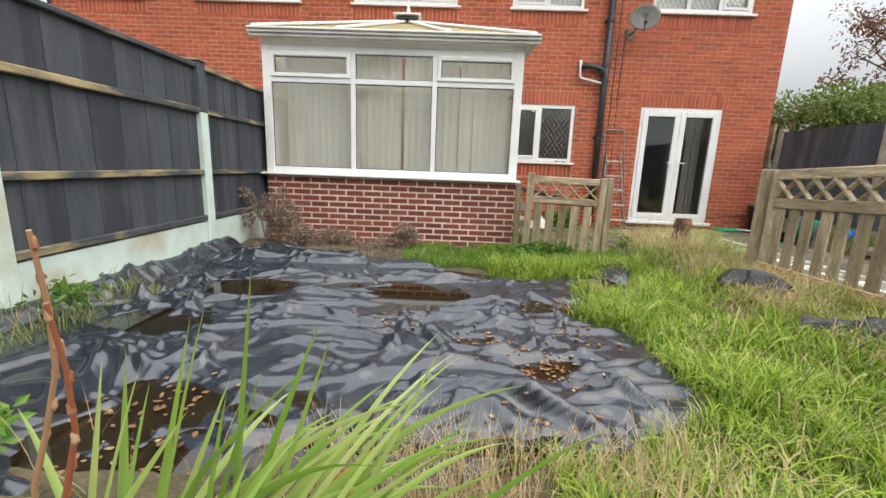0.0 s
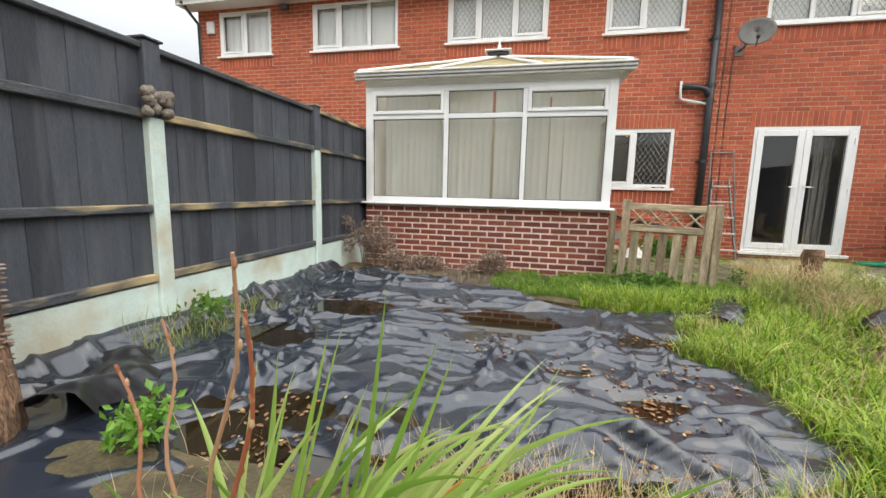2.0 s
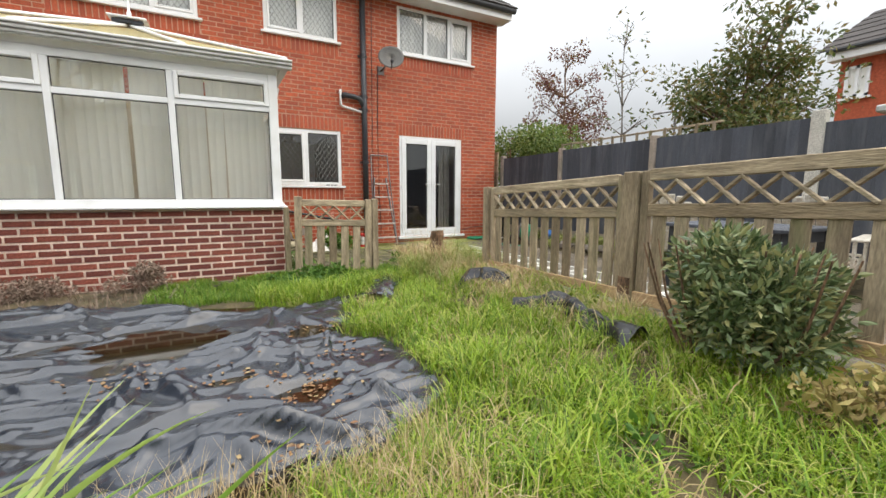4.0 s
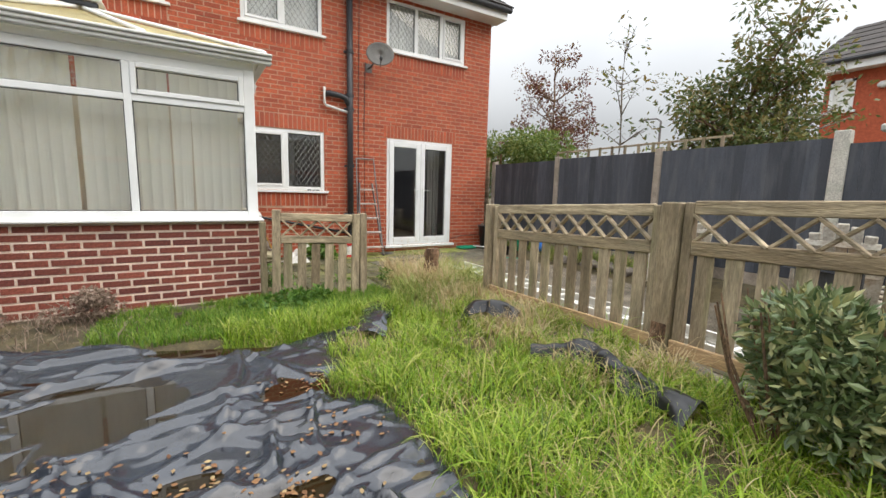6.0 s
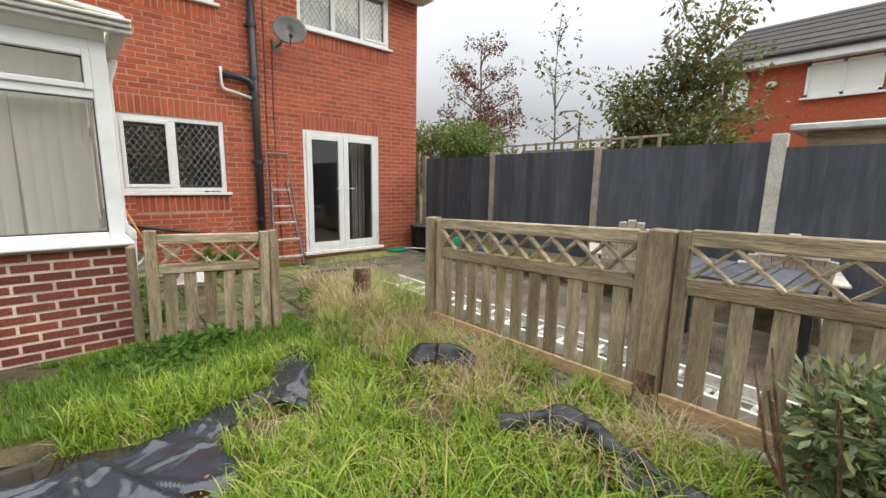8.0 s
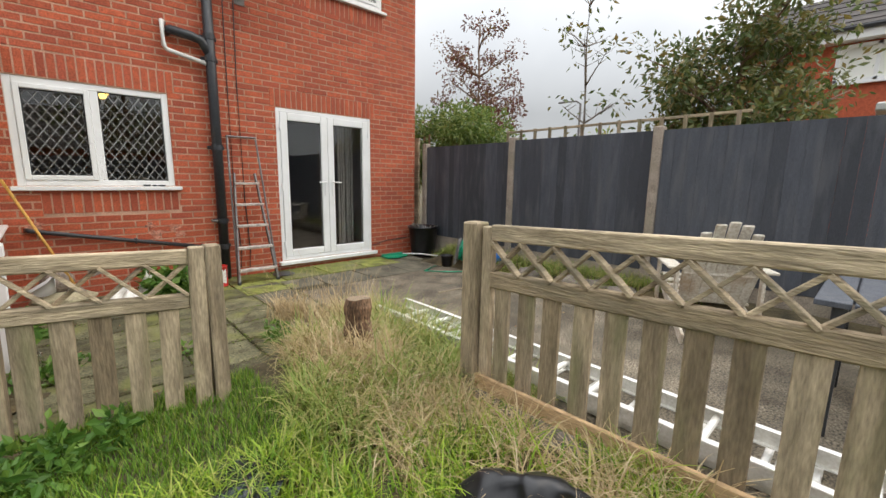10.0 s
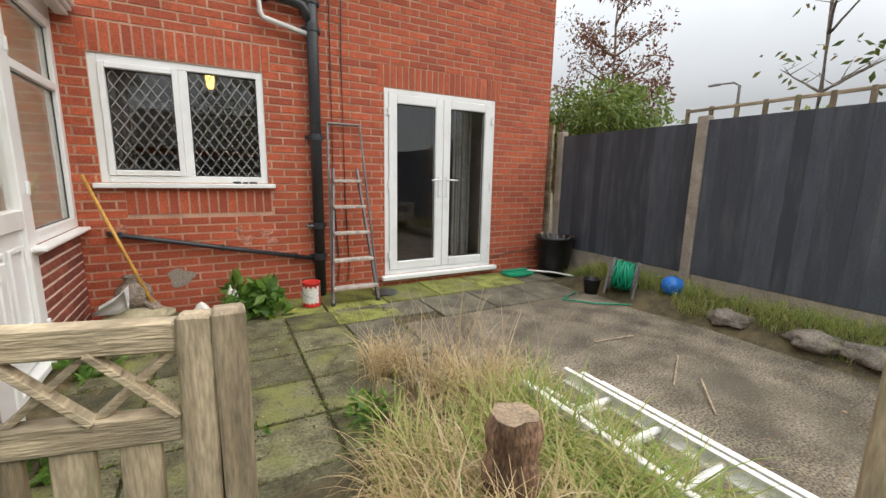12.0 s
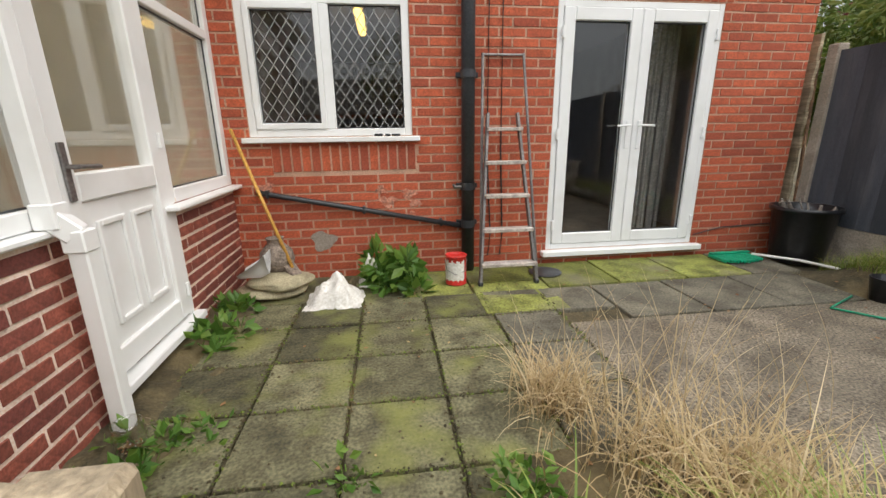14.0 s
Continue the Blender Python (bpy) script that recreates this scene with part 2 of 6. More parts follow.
M["tread"] = mat("paint_spotted_tread", (0.42, 0.37, 0.33), 0.6, 0.2, var=0.25, scale=12, fine=80, bump=0.2, stain=(0.68, 0.64, 0.6), stain_amt=0.7, stain_scale=14)
M["dry"] = leaf_mat("dry_grass", [(0.38, 0.27, 0.13), (0.58, 0.45, 0.25), (0.46, 0.34, 0.17), (0.7, 0.58, 0.38)], 0.7)
M["longgrass"] = leaf_mat("long_grass", [(0.15, 0.23, 0.035), (0.26, 0.33, 0.06), (0.46, 0.38, 0.16), (0.2, 0.33, 0.045)])
M["iris"] = leaf_mat("flag_leaf", [(0.12, 0.24, 0.03), (0.27, 0.42, 0.07), (0.42, 0.54, 0.16), (0.16, 0.3, 0.035), (0.3, 0.46, 0.1), (0.5, 0.55, 0.2)], 0.4)
M["iris_yellow"] = leaf_mat("yellowed_flag_leaf", [(0.6, 0.42, 0.05), (0.7, 0.33, 0.04), (0.62, 0.5, 0.12)], 0.45)
M["stalk"] = leaf_mat("red_brown_stalk", [(0.3, 0.08, 0.035), (0.5, 0.34, 0.2)], 0.7, 0.05)
M["laurel"] = leaf_mat("laurel_leaf", [(0.06, 0.1, 0.04), (0.13, 0.18, 0.07), (0.24, 0.29, 0.14), (0.34, 0.31, 0.12)], 0.38, 0.15)
M["weed"] = leaf_mat("weed_leaf", [(0.05, 0.13, 0.018), (0.1, 0.21, 0.03), (0.18, 0.29, 0.05)])
M["wilted"] = leaf_mat("wilted_leaf", [(0.36, 0.3, 0.09), (0.5, 0.4, 0.16), (0.3, 0.2, 0.08), (0.3, 0.33, 0.1)], 0.7, 0.2)
M["fall"] = leaf_mat("fallen_leaf", [(0.2, 0.09, 0.035), (0.28, 0.15, 0.06), (0.12, 0.05, 0.02), (0.42, 0.31, 0.15)], 0.7, 0.1)
M["redleaf"] = leaf_mat("copper_leaf", [(0.13, 0.035, 0.03), (0.2, 0.07, 0.04), (0.09, 0.035, 0.03), (0.24, 0.17, 0.05)])
M["treeleaf"] = leaf_mat("tree_leaf", [(0.06, 0.09, 0.025), (0.1, 0.14, 0.035), (0.16, 0.17, 0.045), (0.24, 0.17, 0.05)])
M["hedgeleaf"] = leaf_mat("hedge_leaf", [(0.07, 0.13, 0.025), (0.15, 0.22, 0.04), (0.24, 0.28, 0.07)])
M["deadplant"] = leaf_mat("dead_seed_heads", [(0.18, 0.12, 0.09), (0.3, 0.22, 0.17), (0.22, 0.17, 0.13)], 0.9, 0.1)

# ---- building blocks ----
def thing(name, label, category, at=(0, 0, 0), group="", kind=""):
    e = tagged(new(name), label, category, group, kind)
    e.matrix_basis = Matrix.Translation(at)
    return e

def put_under(ob, parent):
    if parent:
        ob.parent = parent
        inv, p = Matrix.Identity(4), parent
        while p:
            inv = inv @ (p.matrix_basis.inverted() if not p.parent else Matrix.Identity(4))
            p = p.parent
        ob.matrix_parent_inverse = inv if not parent.parent else Matrix.Identity(4)
    return ob

def part(name, bm, material, parent=None, label="", smooth=False):
    """Links a bmesh, given in world coordinates, as one object under a thing or a part."""
    me = bpy.data.meshes.new(name)
    bm.to_mesh(me)
    bm.free()
    me.materials.append(M[material])
    if smooth:
        me.shade_smooth()
    ob = put_under(new(name, me), parent)
    return tagged(ob, label)

def raw(name, verts, faces, material, parent=None, smooth=False):
    me = bpy.data.meshes.new(name)
    me.from_pydata(verts, [], faces)
    me.materials.append(M[material])
    if smooth:
        me.shade_smooth()
    return put_under(new(name, me), parent)

def bx(bm, x0, x1, y0, y1, z0, z1, m=None, bev=0.0):
    b2 = bmesh.new()
    bmesh.ops.create_cube(b2, size=1)
    for v in b2.verts:
        v.co = (x0 if v.co.x < 0 else x1, y0 if v.co.y < 0 else y1, z0 if v.co.z < 0 else z1)
    if bev:
        bmesh.ops.bevel(b2, geom=b2.edges[:], offset=bev, segments=1, affect="EDGES")
    if m:
        bmesh.ops.transform(b2, matrix=m, verts=b2.verts)
    me = bpy.data.meshes.new("tmp")
    b2.to_mesh(me); b2.free()
    bm.from_mesh(me)
    bpy.data.meshes.remove(me)
    return bm

def box(x0, x1, y0, y1, z0, z1, m=None, bev=0.0):
    return bx(bmesh.new(), x0, x1, y0, y1, z0, z1, m, bev)

def beam(bm, a, b, w, h, bev=0.003, up=(0, 0, 1)):
    """A squared bar from a to b, w across and h high."""
    a, b = Vector(a), Vector(b)
    d = (b - a)
    x = d.normalized()
    s = Vector(up).cross(x)
    s = s.normalized() if s.length > 1e-4 else Vector((1, 0, 0))
    u = x.cross(s)
    m = Matrix.Translation(a) @ Matrix((x, s, u)).transposed().to_4x4()
    return bx(bm, 0, d.length, -w / 2, w / 2, -h / 2, h / 2, m, bev)

def tube(bm, pts, r, seg=10, cap=True):
    """A round tube along points; r is one radius or one per point."""
    pts = [Vector(p) for p in pts]
    rs = r if isinstance(r, (list, tuple)) else [r] * len(pts)
    rings = []
    for i, p in enumerate(pts):
        d = (pts[min(i + 1, len(pts) - 1)] - pts[max(i - 1, 0)]).normalized()
        s = d.cross(Vector((0, 0, 1)))
        s = s.normalized() if s.length > 1e-3 else Vector((1, 0, 0))
        u = d.cross(s)
        rings.append([bm.verts.new(p + rs[i] * (math.cos(a) * s + math.sin(a) * u)) for a in (2 * math.pi * k / seg for k in range(seg))])
    for q, w in zip(rings, rings[1:]):
        for k in range(seg):
            bm.faces.new((q[k], q[(k + 1) % seg], w[(k + 1) % seg], w[k]))
    if cap:
        bm.faces.new(rings[0][::-1]); bm.faces.new(rings[-1])
    return bm

def lathe(bm, profile, at, seg=24):
    """A turned shape: (radius, height) pairs about a vertical line."""
    rings = [[bm.verts.new((at[0] + r * math.cos(2 * math.pi * k / seg), at[1] + r * math.sin(2 * math.pi * k / seg), at[2] + z)) for k in range(seg)] for r, z in profile]
    for q, w in zip(rings, rings[1:]):
        for k in range(seg):
            bm.faces.new((q[k], q[(k + 1) % seg], w[(k + 1) % seg], w[k]))
    bm.faces.new(rings[0][::-1])
    return bm

def blob(bm, at, size, amp=0.15, f=2.0, sub=3, seed=0.0):
    """A lumpy rounded shape."""
    b2 = bmesh.new()
    bmesh.ops.create_icosphere(b2, subdivisions=sub, radius=1)
    for v in b2.verts:
        k = 1 + amp * noise.noise(v.co * f + Vector((seed, seed * 2, 0)))
        v.co = Vector((v.co.x * size[0], v.co.y * size[1], v.co.z * size[2])) * k + Vector(at)
    me = bpy.data.meshes.new("tmp")
    b2.to_mesh(me); b2.free()
    bm.from_mesh(me)
    bpy.data.meshes.remove(me)
    return bm

BRICK_F = [(0, 1, 2, 3), (0, 4, 5, 1), (1, 5, 6, 2), (2, 6, 7, 3), (3, 7, 4, 0)]
def brick_verts(u0, u1, z0, z1, d, place):
    """A brick with a worn front edge; place maps (along, out, up) to the world."""
    c = 0.003
    return [place(u, o, z) for u, o, z in ((u0 + c, d, z0 + c), (u1 - c, d, z0 + c), (u1 - c, d, z1 - c), (u0 + c, d, z1 - c), (u0, -0.02, z0), (u1, -0.02, z0), (u1, -0.02, z1), (u0, -0.02, z1))]

def courses(u_from, u_to, z_from, z_to, blocked, rng, step_u=0.225, step_z=0.075, joint=0.011):
    """The bricks of a running bond, cut where openings or soldier courses are: (u0, u1, z0, z1)."""
    out, k, z = [], 0, z_from
    while z < z_to - 0.02:
        z1 = min(z + step_z - joint, z_to)
        mid = (z + z1) / 2
        spans = [(u_from, u_to)]
        for a, b, c, d in blocked:
            if c < mid < d:
                spans = [s for p, q in spans for s in ((p, min(q, a)), (max(p, b), q)) if s[1] - s[0] > 0.03]
        start = u_from - (0.1125 if k % 2 else 0)
        n = int((u_to - start) / step_u) + 1
        for i in range(n):
            a, b = start + i * step_u, start + (i + 1) * step_u - joint
            for p, q in spans:
                c, d = max(a, p), min(b, q)
                if d - c > 0.02:
                    out.append((c, d, z + rng.uniform(-0.001, 0.001), z1 + rng.uniform(-0.001, 0.001)))
        z += step_z
        k += 1
    return out

def wall_cells(bm, us, zs, holes, slab):
    """A wall as a grid of solid cells, left open at the holes; slab(u0, u1, z0, z1) gives box limits."""
    us = sorted(set(us + [h[i] for h in holes for i in (0, 1)]))
    zs = sorted(set(zs + [h[i] for h in holes for i in (2, 3)]))
    for a, b in zip(us, us[1:]):
        for c, d in zip(zs, zs[1:]):
            if not any(h[0] < (a + b) / 2 < h[1] and h[2] < (c + d) / 2 < h[3] for h in holes):
                bx(bm, *slab(a, b, c, d))
    bmesh.ops.remove_doubles(bm, verts=bm.verts, dist=0.0005)
    return bm

# ---- ground ----
rng = random.Random(4)
def smooth(a, b, v):
    k = min(1, max(0, (v - a) / (b - a)))
    return k * k * (3 - 2 * k)

def ground_z(x, y):
    """Height of the earth: patio level by the house, a low bank by the picket fence."""
    garden = smooth(-2.6, -3.2, y) * smooth(3.0, 2.85, x) * smooth(-2.5, -2.3, x)
    wild = smooth(-2.1, -2.6, y) * smooth(3.4, 3.1, x) * smooth(2.3, 2.7, x)
    z = -0.03 + 0.09 * garden + 0.09 * wild * (1 - garden)
    z += 0.1 * smooth(1.6, 2.7, x) * smooth(3.0, 2.85, x) * smooth(-4.2, -5.0, y)
    z += 0.11 * math.exp(-((x - 2.5) / 0.5) ** 2 - ((y + 3.75) / 0.6) ** 2)
    bed = smooth(-0.5, -1.1, y) * smooth(5.38, 5.85, x + 0.1 * noise.noise(Vector((x, y * 1.7, 8)))) * smooth(6.9, 6.3, x)
    z += 0.2 * bed
    basin = smooth(1.2, 0.6, x) * smooth(-4.1, -4.5, y) * smooth(-6.9, -6.5, y) * smooth(-2.3, -2.1, x)
    z -= 0.14 * basin
    if max(garden, wild, bed) > 0.3:
        z += 0.025 * noise.noise(Vector((x * 3, y * 3, 0)))
    return z

def axis(lo, hi, step):
    mid = list(np.arange(lo, hi + 1e-6, step))
    far = [1, 3, 7, 15, 40, 90, 200]
    return [lo - f for f in far[::-1]] + mid + [hi + f for f in far]

gx, gy = axis(-2.6, 7.0, 0.1), axis(-12.0, 0.4, 0.1)
raw("ground", [(x, y, ground_z(x, y)) for y in gy for x in gx],
    [(j * len(gx) + i, j * len(gx) + i + 1, (j + 1) * len(gx) + i + 1, (j + 1) * len(gx) + i) for j in range(len(gy) - 1) for i in range(len(gx) - 1)], "soil", smooth=True)
tagged(bpy.data.objects["ground"], "dark garden soil with patches of dry thatch", "ground", kind="structure")

# concrete yard beside and in front of the french doors
yard = part("yard_concrete", box(3.2, 5.75, -12, -1.25, -0.1, 0.0, bev=0.01), "patio")
tagged(yard, "worn brown aggregate concrete yard with dirt stains", "concrete yard", kind="structure")

# ---- the house ----
WALL_L, WALL_R, WALL_T = -7.3, 5.9, 4.78
KITCHEN = (1.05, 2.33, 1.16, 2.18)
FRENCH = (3.53, 5.0, 0.12, 2.19)
UPPER = [(-6.78, -5.53), (-4.57, -2.74), (-1.75, 0.09), (1.06, 2.32), (3.51, 5.24)]
holes = [KITCHEN, FRENCH] + [(a, b, 3.79, 4.7) for a, b in UPPER]
house = thing("house", "two-storey red brick house with white window frames", "house", (0, 0, 0), kind="structure")
part("wall_rear", wall_cells(bmesh.new(), [WALL_L, WALL_R], [-0.3, WALL_T], holes, lambda a, b, c, d: (a, b, 0.001, 0.3, c, d)), "mortar", house)
part("wall_side", box(WALL_R - 0.3, WALL_R - 0.008, 0.3, 9, -0.3, WALL_T), "mortar", house)
part("wall_far_side", box(WALL_L + 0.008, WALL_L + 0.3, 0.3, 9, -0.3, WALL_T), "mortar", house)
part("wall_front", box(WALL_L + 0.3, WALL_R - 0.3, 8.7, 9, -0.3, WALL_T), "mortar", house)
soldiers = [(1.0, 2.4, 2.19, 2.42), (1.2, 2.36, 0.885, 1.105), (3.46, 5.08, 2.2, 2.43)] + [(a - 0.02, b + 0.02, 3.525, 3.745) for a, b in UPPER]
def rear(u, o, z):
    return (u, -o, z)
def side(u, o, z):
    return (WALL_R + o - 0.004, u, z)
laid = [(b, rear) for b in courses(WALL_L, WALL_R - 0.002, -0.19, WALL_T, holes + soldiers, rng)]
for a, b, c, d in soldiers:
    n = round((b - a) / 0.075)
    laid += [((a + i * (b - a) / n, a + (i + 1) * (b - a) / n - 0.01, c, d), rear) for i in range(n)]
laid += [(b, side) for b in courses(0.0, 3.0, -0.19, WALL_T, [], rng)]
near = [q for q in laid if q[1] is rear and 1.0 < q[0][0] < 5.6 and q[0][2] < 1.2]
far = [q for q in laid if q not in near[:300]]
near = near[:300]
vs, fs = [], []
for (a, b, c, d), place in far:
    o = len(vs)
    vs += brick_verts(a, b, c, d, 0.004 + rng.uniform(-0.002, 0.002), place)
    fs += [tuple(o + i for i in f) for f in BRICK_F]
tagged(raw("brickwork", vs, fs, "brick", house), "orange-red brickwork in running bond", kind="stuff")
BRICKS_NEAR = near

# roof edge: soffit, fascia, gutter, roof slope
part("soffit", box(WALL_L - 0.2, WALL_R + 0.12, -0.36, 0.0, 4.74, 4.76), "upvc", house)
part("fascia", box(WALL_L - 0.2, WALL_R + 0.12, -0.385, -0.362, 4.73, 4.92, bev=0.003), "upvc", house)
part("bargeboard", box(WALL_R + 0.08, WALL_R + 0.105, -0.36, 4, 4.762, 4.92), "upvc", house)
bm = bmesh.new()
tube(bm, [(WALL_L - 0.25, -0.44, 4.9), (WALL_R + 0.16, -0.44, 4.9)], 0.055, 12)
part("roof_gutter", bm, "pvc_black", house, "black half-round plastic gutter", True)
roof = bmesh.new()
m = Matrix.Translation((0, -0.48, 4.94)) @ Matrix.Rotation(radians(32), 4, "X")
for k in range(16):
    bx(roof, WALL_L - 0.3, WALL_R + 0.2, k * 0.34, k * 0.34 + 0.4, 0.0 + 0.012 * (k % 2), 0.03 + 0.012 * (k % 2), m)
part("roof", roof, "roof", house)
bm = bmesh.new()
tube(bm, [(WALL_L + 0.06, -0.06, -0.05), (WALL_L + 0.06, -0.06, 4.45), (WALL_L - 0.05, -0.4, 4.8)], 0.035, 10)
part("downpipe", bm, "pvc_black", house, smooth=True)

def window(name, x0, x1, z0, z1, cols, leaded, label, y=0.06, sill=True, openers=()):
    """A white plastic window: outer frame, mullions, sashes, panes, lead lattice, sill."""
    w = thing(name, label, "window", ((x0 + x1) / 2, y, z0), kind="structure")
    f = 0.06
    fr = bmesh.new()
    for q in ((x0, x0 + f, z0, z1), (x1 - f, x1, z0, z1), (x0 + f, x1 - f, z0, z0 + f), (x0 + f, x1 - f, z1 - f, z1)):
        bx(fr, q[0], q[1], y - 0.05, y + 0.03, q[2], q[3], bev=0.004)
    part("window_frame", fr, "upvc", w)
    n = len(cols) + 1
    cuts = [x0 + f] + [x0 + c * (x1 - x0) for c in cols] + [x1 - f]
    for c in cuts[1:-1]:
        part("mullion", box(c - 0.035, c + 0.035, y - 0.048, y + 0.03, z0 + f, z1 - f, bev=0.004), "upvc", w)
    for i in range(n):
        a, b = cuts[i] + (0.035 if i else 0), cuts[i + 1] - (0.035 if i < n - 1 else 0)
        c, d = z0 + f, z1 - f
        if i in openers:
            s, g = bmesh.new(), 0.045
            for q in ((a, a + g, c, d), (b - g, b, c, d), (a + g, b - g, c, c + g), (a + g, b - g, d - g, d)):
                bx(s, q[0], q[1], y - 0.065, y - 0.01, q[2], q[3], bev=0.005)
            part("sash", s, "upvc", w)
            a, b, c, d = a + g, b - g, c + g, d - g
        pane = part("pane", box(a - 0.004, b + 0.004, y - 0.012, y - 0.004, c - 0.004, d + 0.004), "glass", w)
        pane.visible_shadow = False
        seal = bmesh.new()
        for q in ((a, a + 0.008, c, d), (b - 0.008, b, c, d), (a, b, c, c + 0.008), (a, b, d - 0.008, d)):
            bx(seal, q[0], q[1], y - 0.018, y - 0.013, q[2], q[3])
        part("seal", seal, "pvc_black", w)
        if leaded:
            lead, dx, dz = bmesh.new(), leaded, leaded * 1.45
            for sgn in (1, -1):
                k0 = -int((d - c) / dz) - 2
                for k in range(k0, int((b - a) / dx) + int((d - c) / dz) + 3):
                    pts = []
                    # the line x = a + dx * k + sgn * (z - c) * dx / dz, cut to the pane
                    for zz in np.linspace(c, d, 60):
                        xx = a + dx * k + (zz - c) * dx / dz if sgn > 0 else a + dx * k - (zz - c) * dx / dz + dx * 0.0
                        if a <= xx <= b:
                            pts.append((xx, zz))
                    if len(pts) > 2:
                        beam(lead, (pts[0][0], y - 0.014, pts[0][1]), (pts[-1][0], y - 0.014, pts[-1][1]), 0.006, 0.003, 0, (0, 1, 0))
            part("lead_lattice", lead, "lead", w, "grey lead diamond lattice")
    if sill:
        part("window_sill", box(x0 - 0.05, x1 + 0.06, -0.06, y + 0.02, z0 - 0.045, z0 - 0.004, bev=0.006), "upvc", w)
    return w

kw = window("window_kitchen", *KITCHEN, [0.5], 0.085, "white two-light kitchen window with leaded diamond panes", openers=(0,))
window("window_upper_one", *UPPER[0], 3.79, 4.7, [0.5], 0, "white two-light bedroom window with net curtains", openers=(0,))
window("window_upper_two", *UPPER[1], 3.79, 4.7, [0.33, 0.67], 0, "white three-light bedroom window with net curtains", openers=(0,))
window("window_upper_three", *UPPER[2], 3.79, 4.7, [0.33, 0.67], 0.085, "white three-light bedroom window with leaded panes", openers=(0, 2))
window("window_upper_four", *UPPER[3], 3.79, 4.7, [0.5], 0.085, "white two-light bathroom window with leaded panes", openers=(0,))
window("window_upper_five", *UPPER[4], 3.79, 4.7, [0.36, 0.68], 0.085, "white three-light bedroom window with leaded panes", openers=(2,))
for i, (a, b) in enumerate(UPPER):
    net = bmesh.new()
    n = int((b - a) / 0.03)
    for k in range(n):
        x = a + 0.05 + k * (b - a - 0.1) / n
        bx(net, x, x + 0.031, 0.16 + 0.015 * math.sin(k * 1.1), 0.165 + 0.015 * math.sin(k * 1.1), 3.8, 4.68)
    tagged(part("net_curtain", net, "blind"), "pale gathered net curtain hanging behind the window", "curtain")

# rooms behind the glass
room = thing("rooms_behind_glass", "dim plastered rooms behind the windows", "room", (4, 2, 0), kind="structure")
part("room_floor", box(0.6, 5.6, 0.3, 5.0, -0.06, 0.06), "carpet", room)
part("room_wall", box(0.6, 5.6, 5.0, 5.1, 0.06, 2.5), "room", room)
part("room_partition", box(2.75, 2.85, 0.3, 5.0, 0.06, 2.5), "room", room)
part("room_end", box(5.5, 5.6, 0.3, 5.0, 0.06, 2.5), "room", room)
part("room_ceiling", box(-7.0, 5.6, 0.3, 8.7, 2.5, 2.6), "room", room)
part("upper_wall", box(-7.0, 5.6, 1.6, 1.7, 2.6, 4.78), "room", room)
part("upper_ceiling", box(-7.0, 5.6, 0.3, 1.6, 4.74, 4.78), "room", room)
part("room_party_wall", box(0.5, 0.6, 0.3, 5.0, 0.06, 2.5), "room", room)
sofa = thing("sofa", "low grey sofa in the dim living room", "sofa", (4, 2.4, 0.06))
part("seat", box(3.3, 4.5, 2.2, 2.9, 0.06, 0.42, bev=0.06), "fabric", sofa)
part("backrest", box(3.3, 4.5, 2.75, 3.0, 0.43, 0.8, bev=0.06), "fabric", sofa)
cur = bmesh.new()
for k in range(13):
    tube(cur, [(4.66 + k * 0.022, 0.42 + 0.02 * math.sin(k * 1.7), 2.3), (4.66 + k * 0.022, 0.42 + 0.03 * math.sin(k * 1.7), 0.08)], 0.016, 6)
tagged(part("curtain", cur, "fabric"), "grey gathered curtain hanging beside the french doors", "curtain")
lampk = thing("pendant_lamp", "yellow strip lamp glowing inside the kitchen", "lamp", (2.05, 1.2, 2.2))
m_ = bpy.data.materials.new("warm_lamp_glow")
m_.use_nodes = True
m_.node_tree.nodes["Principled BSDF"].inputs["Emission Color"].default_value = (1, 0.62, 0.15, 1)
m_.node_tree.nodes["Principled BSDF"].inputs["Emission Strength"].default_value = 3.0
M["glow"] = m_
part("tube", box(1.86, 1.94, 1.0, 1.9, 2.3, 2.36, bev=0.02), "glow", lampk)
part("holder", box(1.84, 1.96, 0.98, 1.92, 2.36, 2.5, bev=0.01), "upvc", lampk)

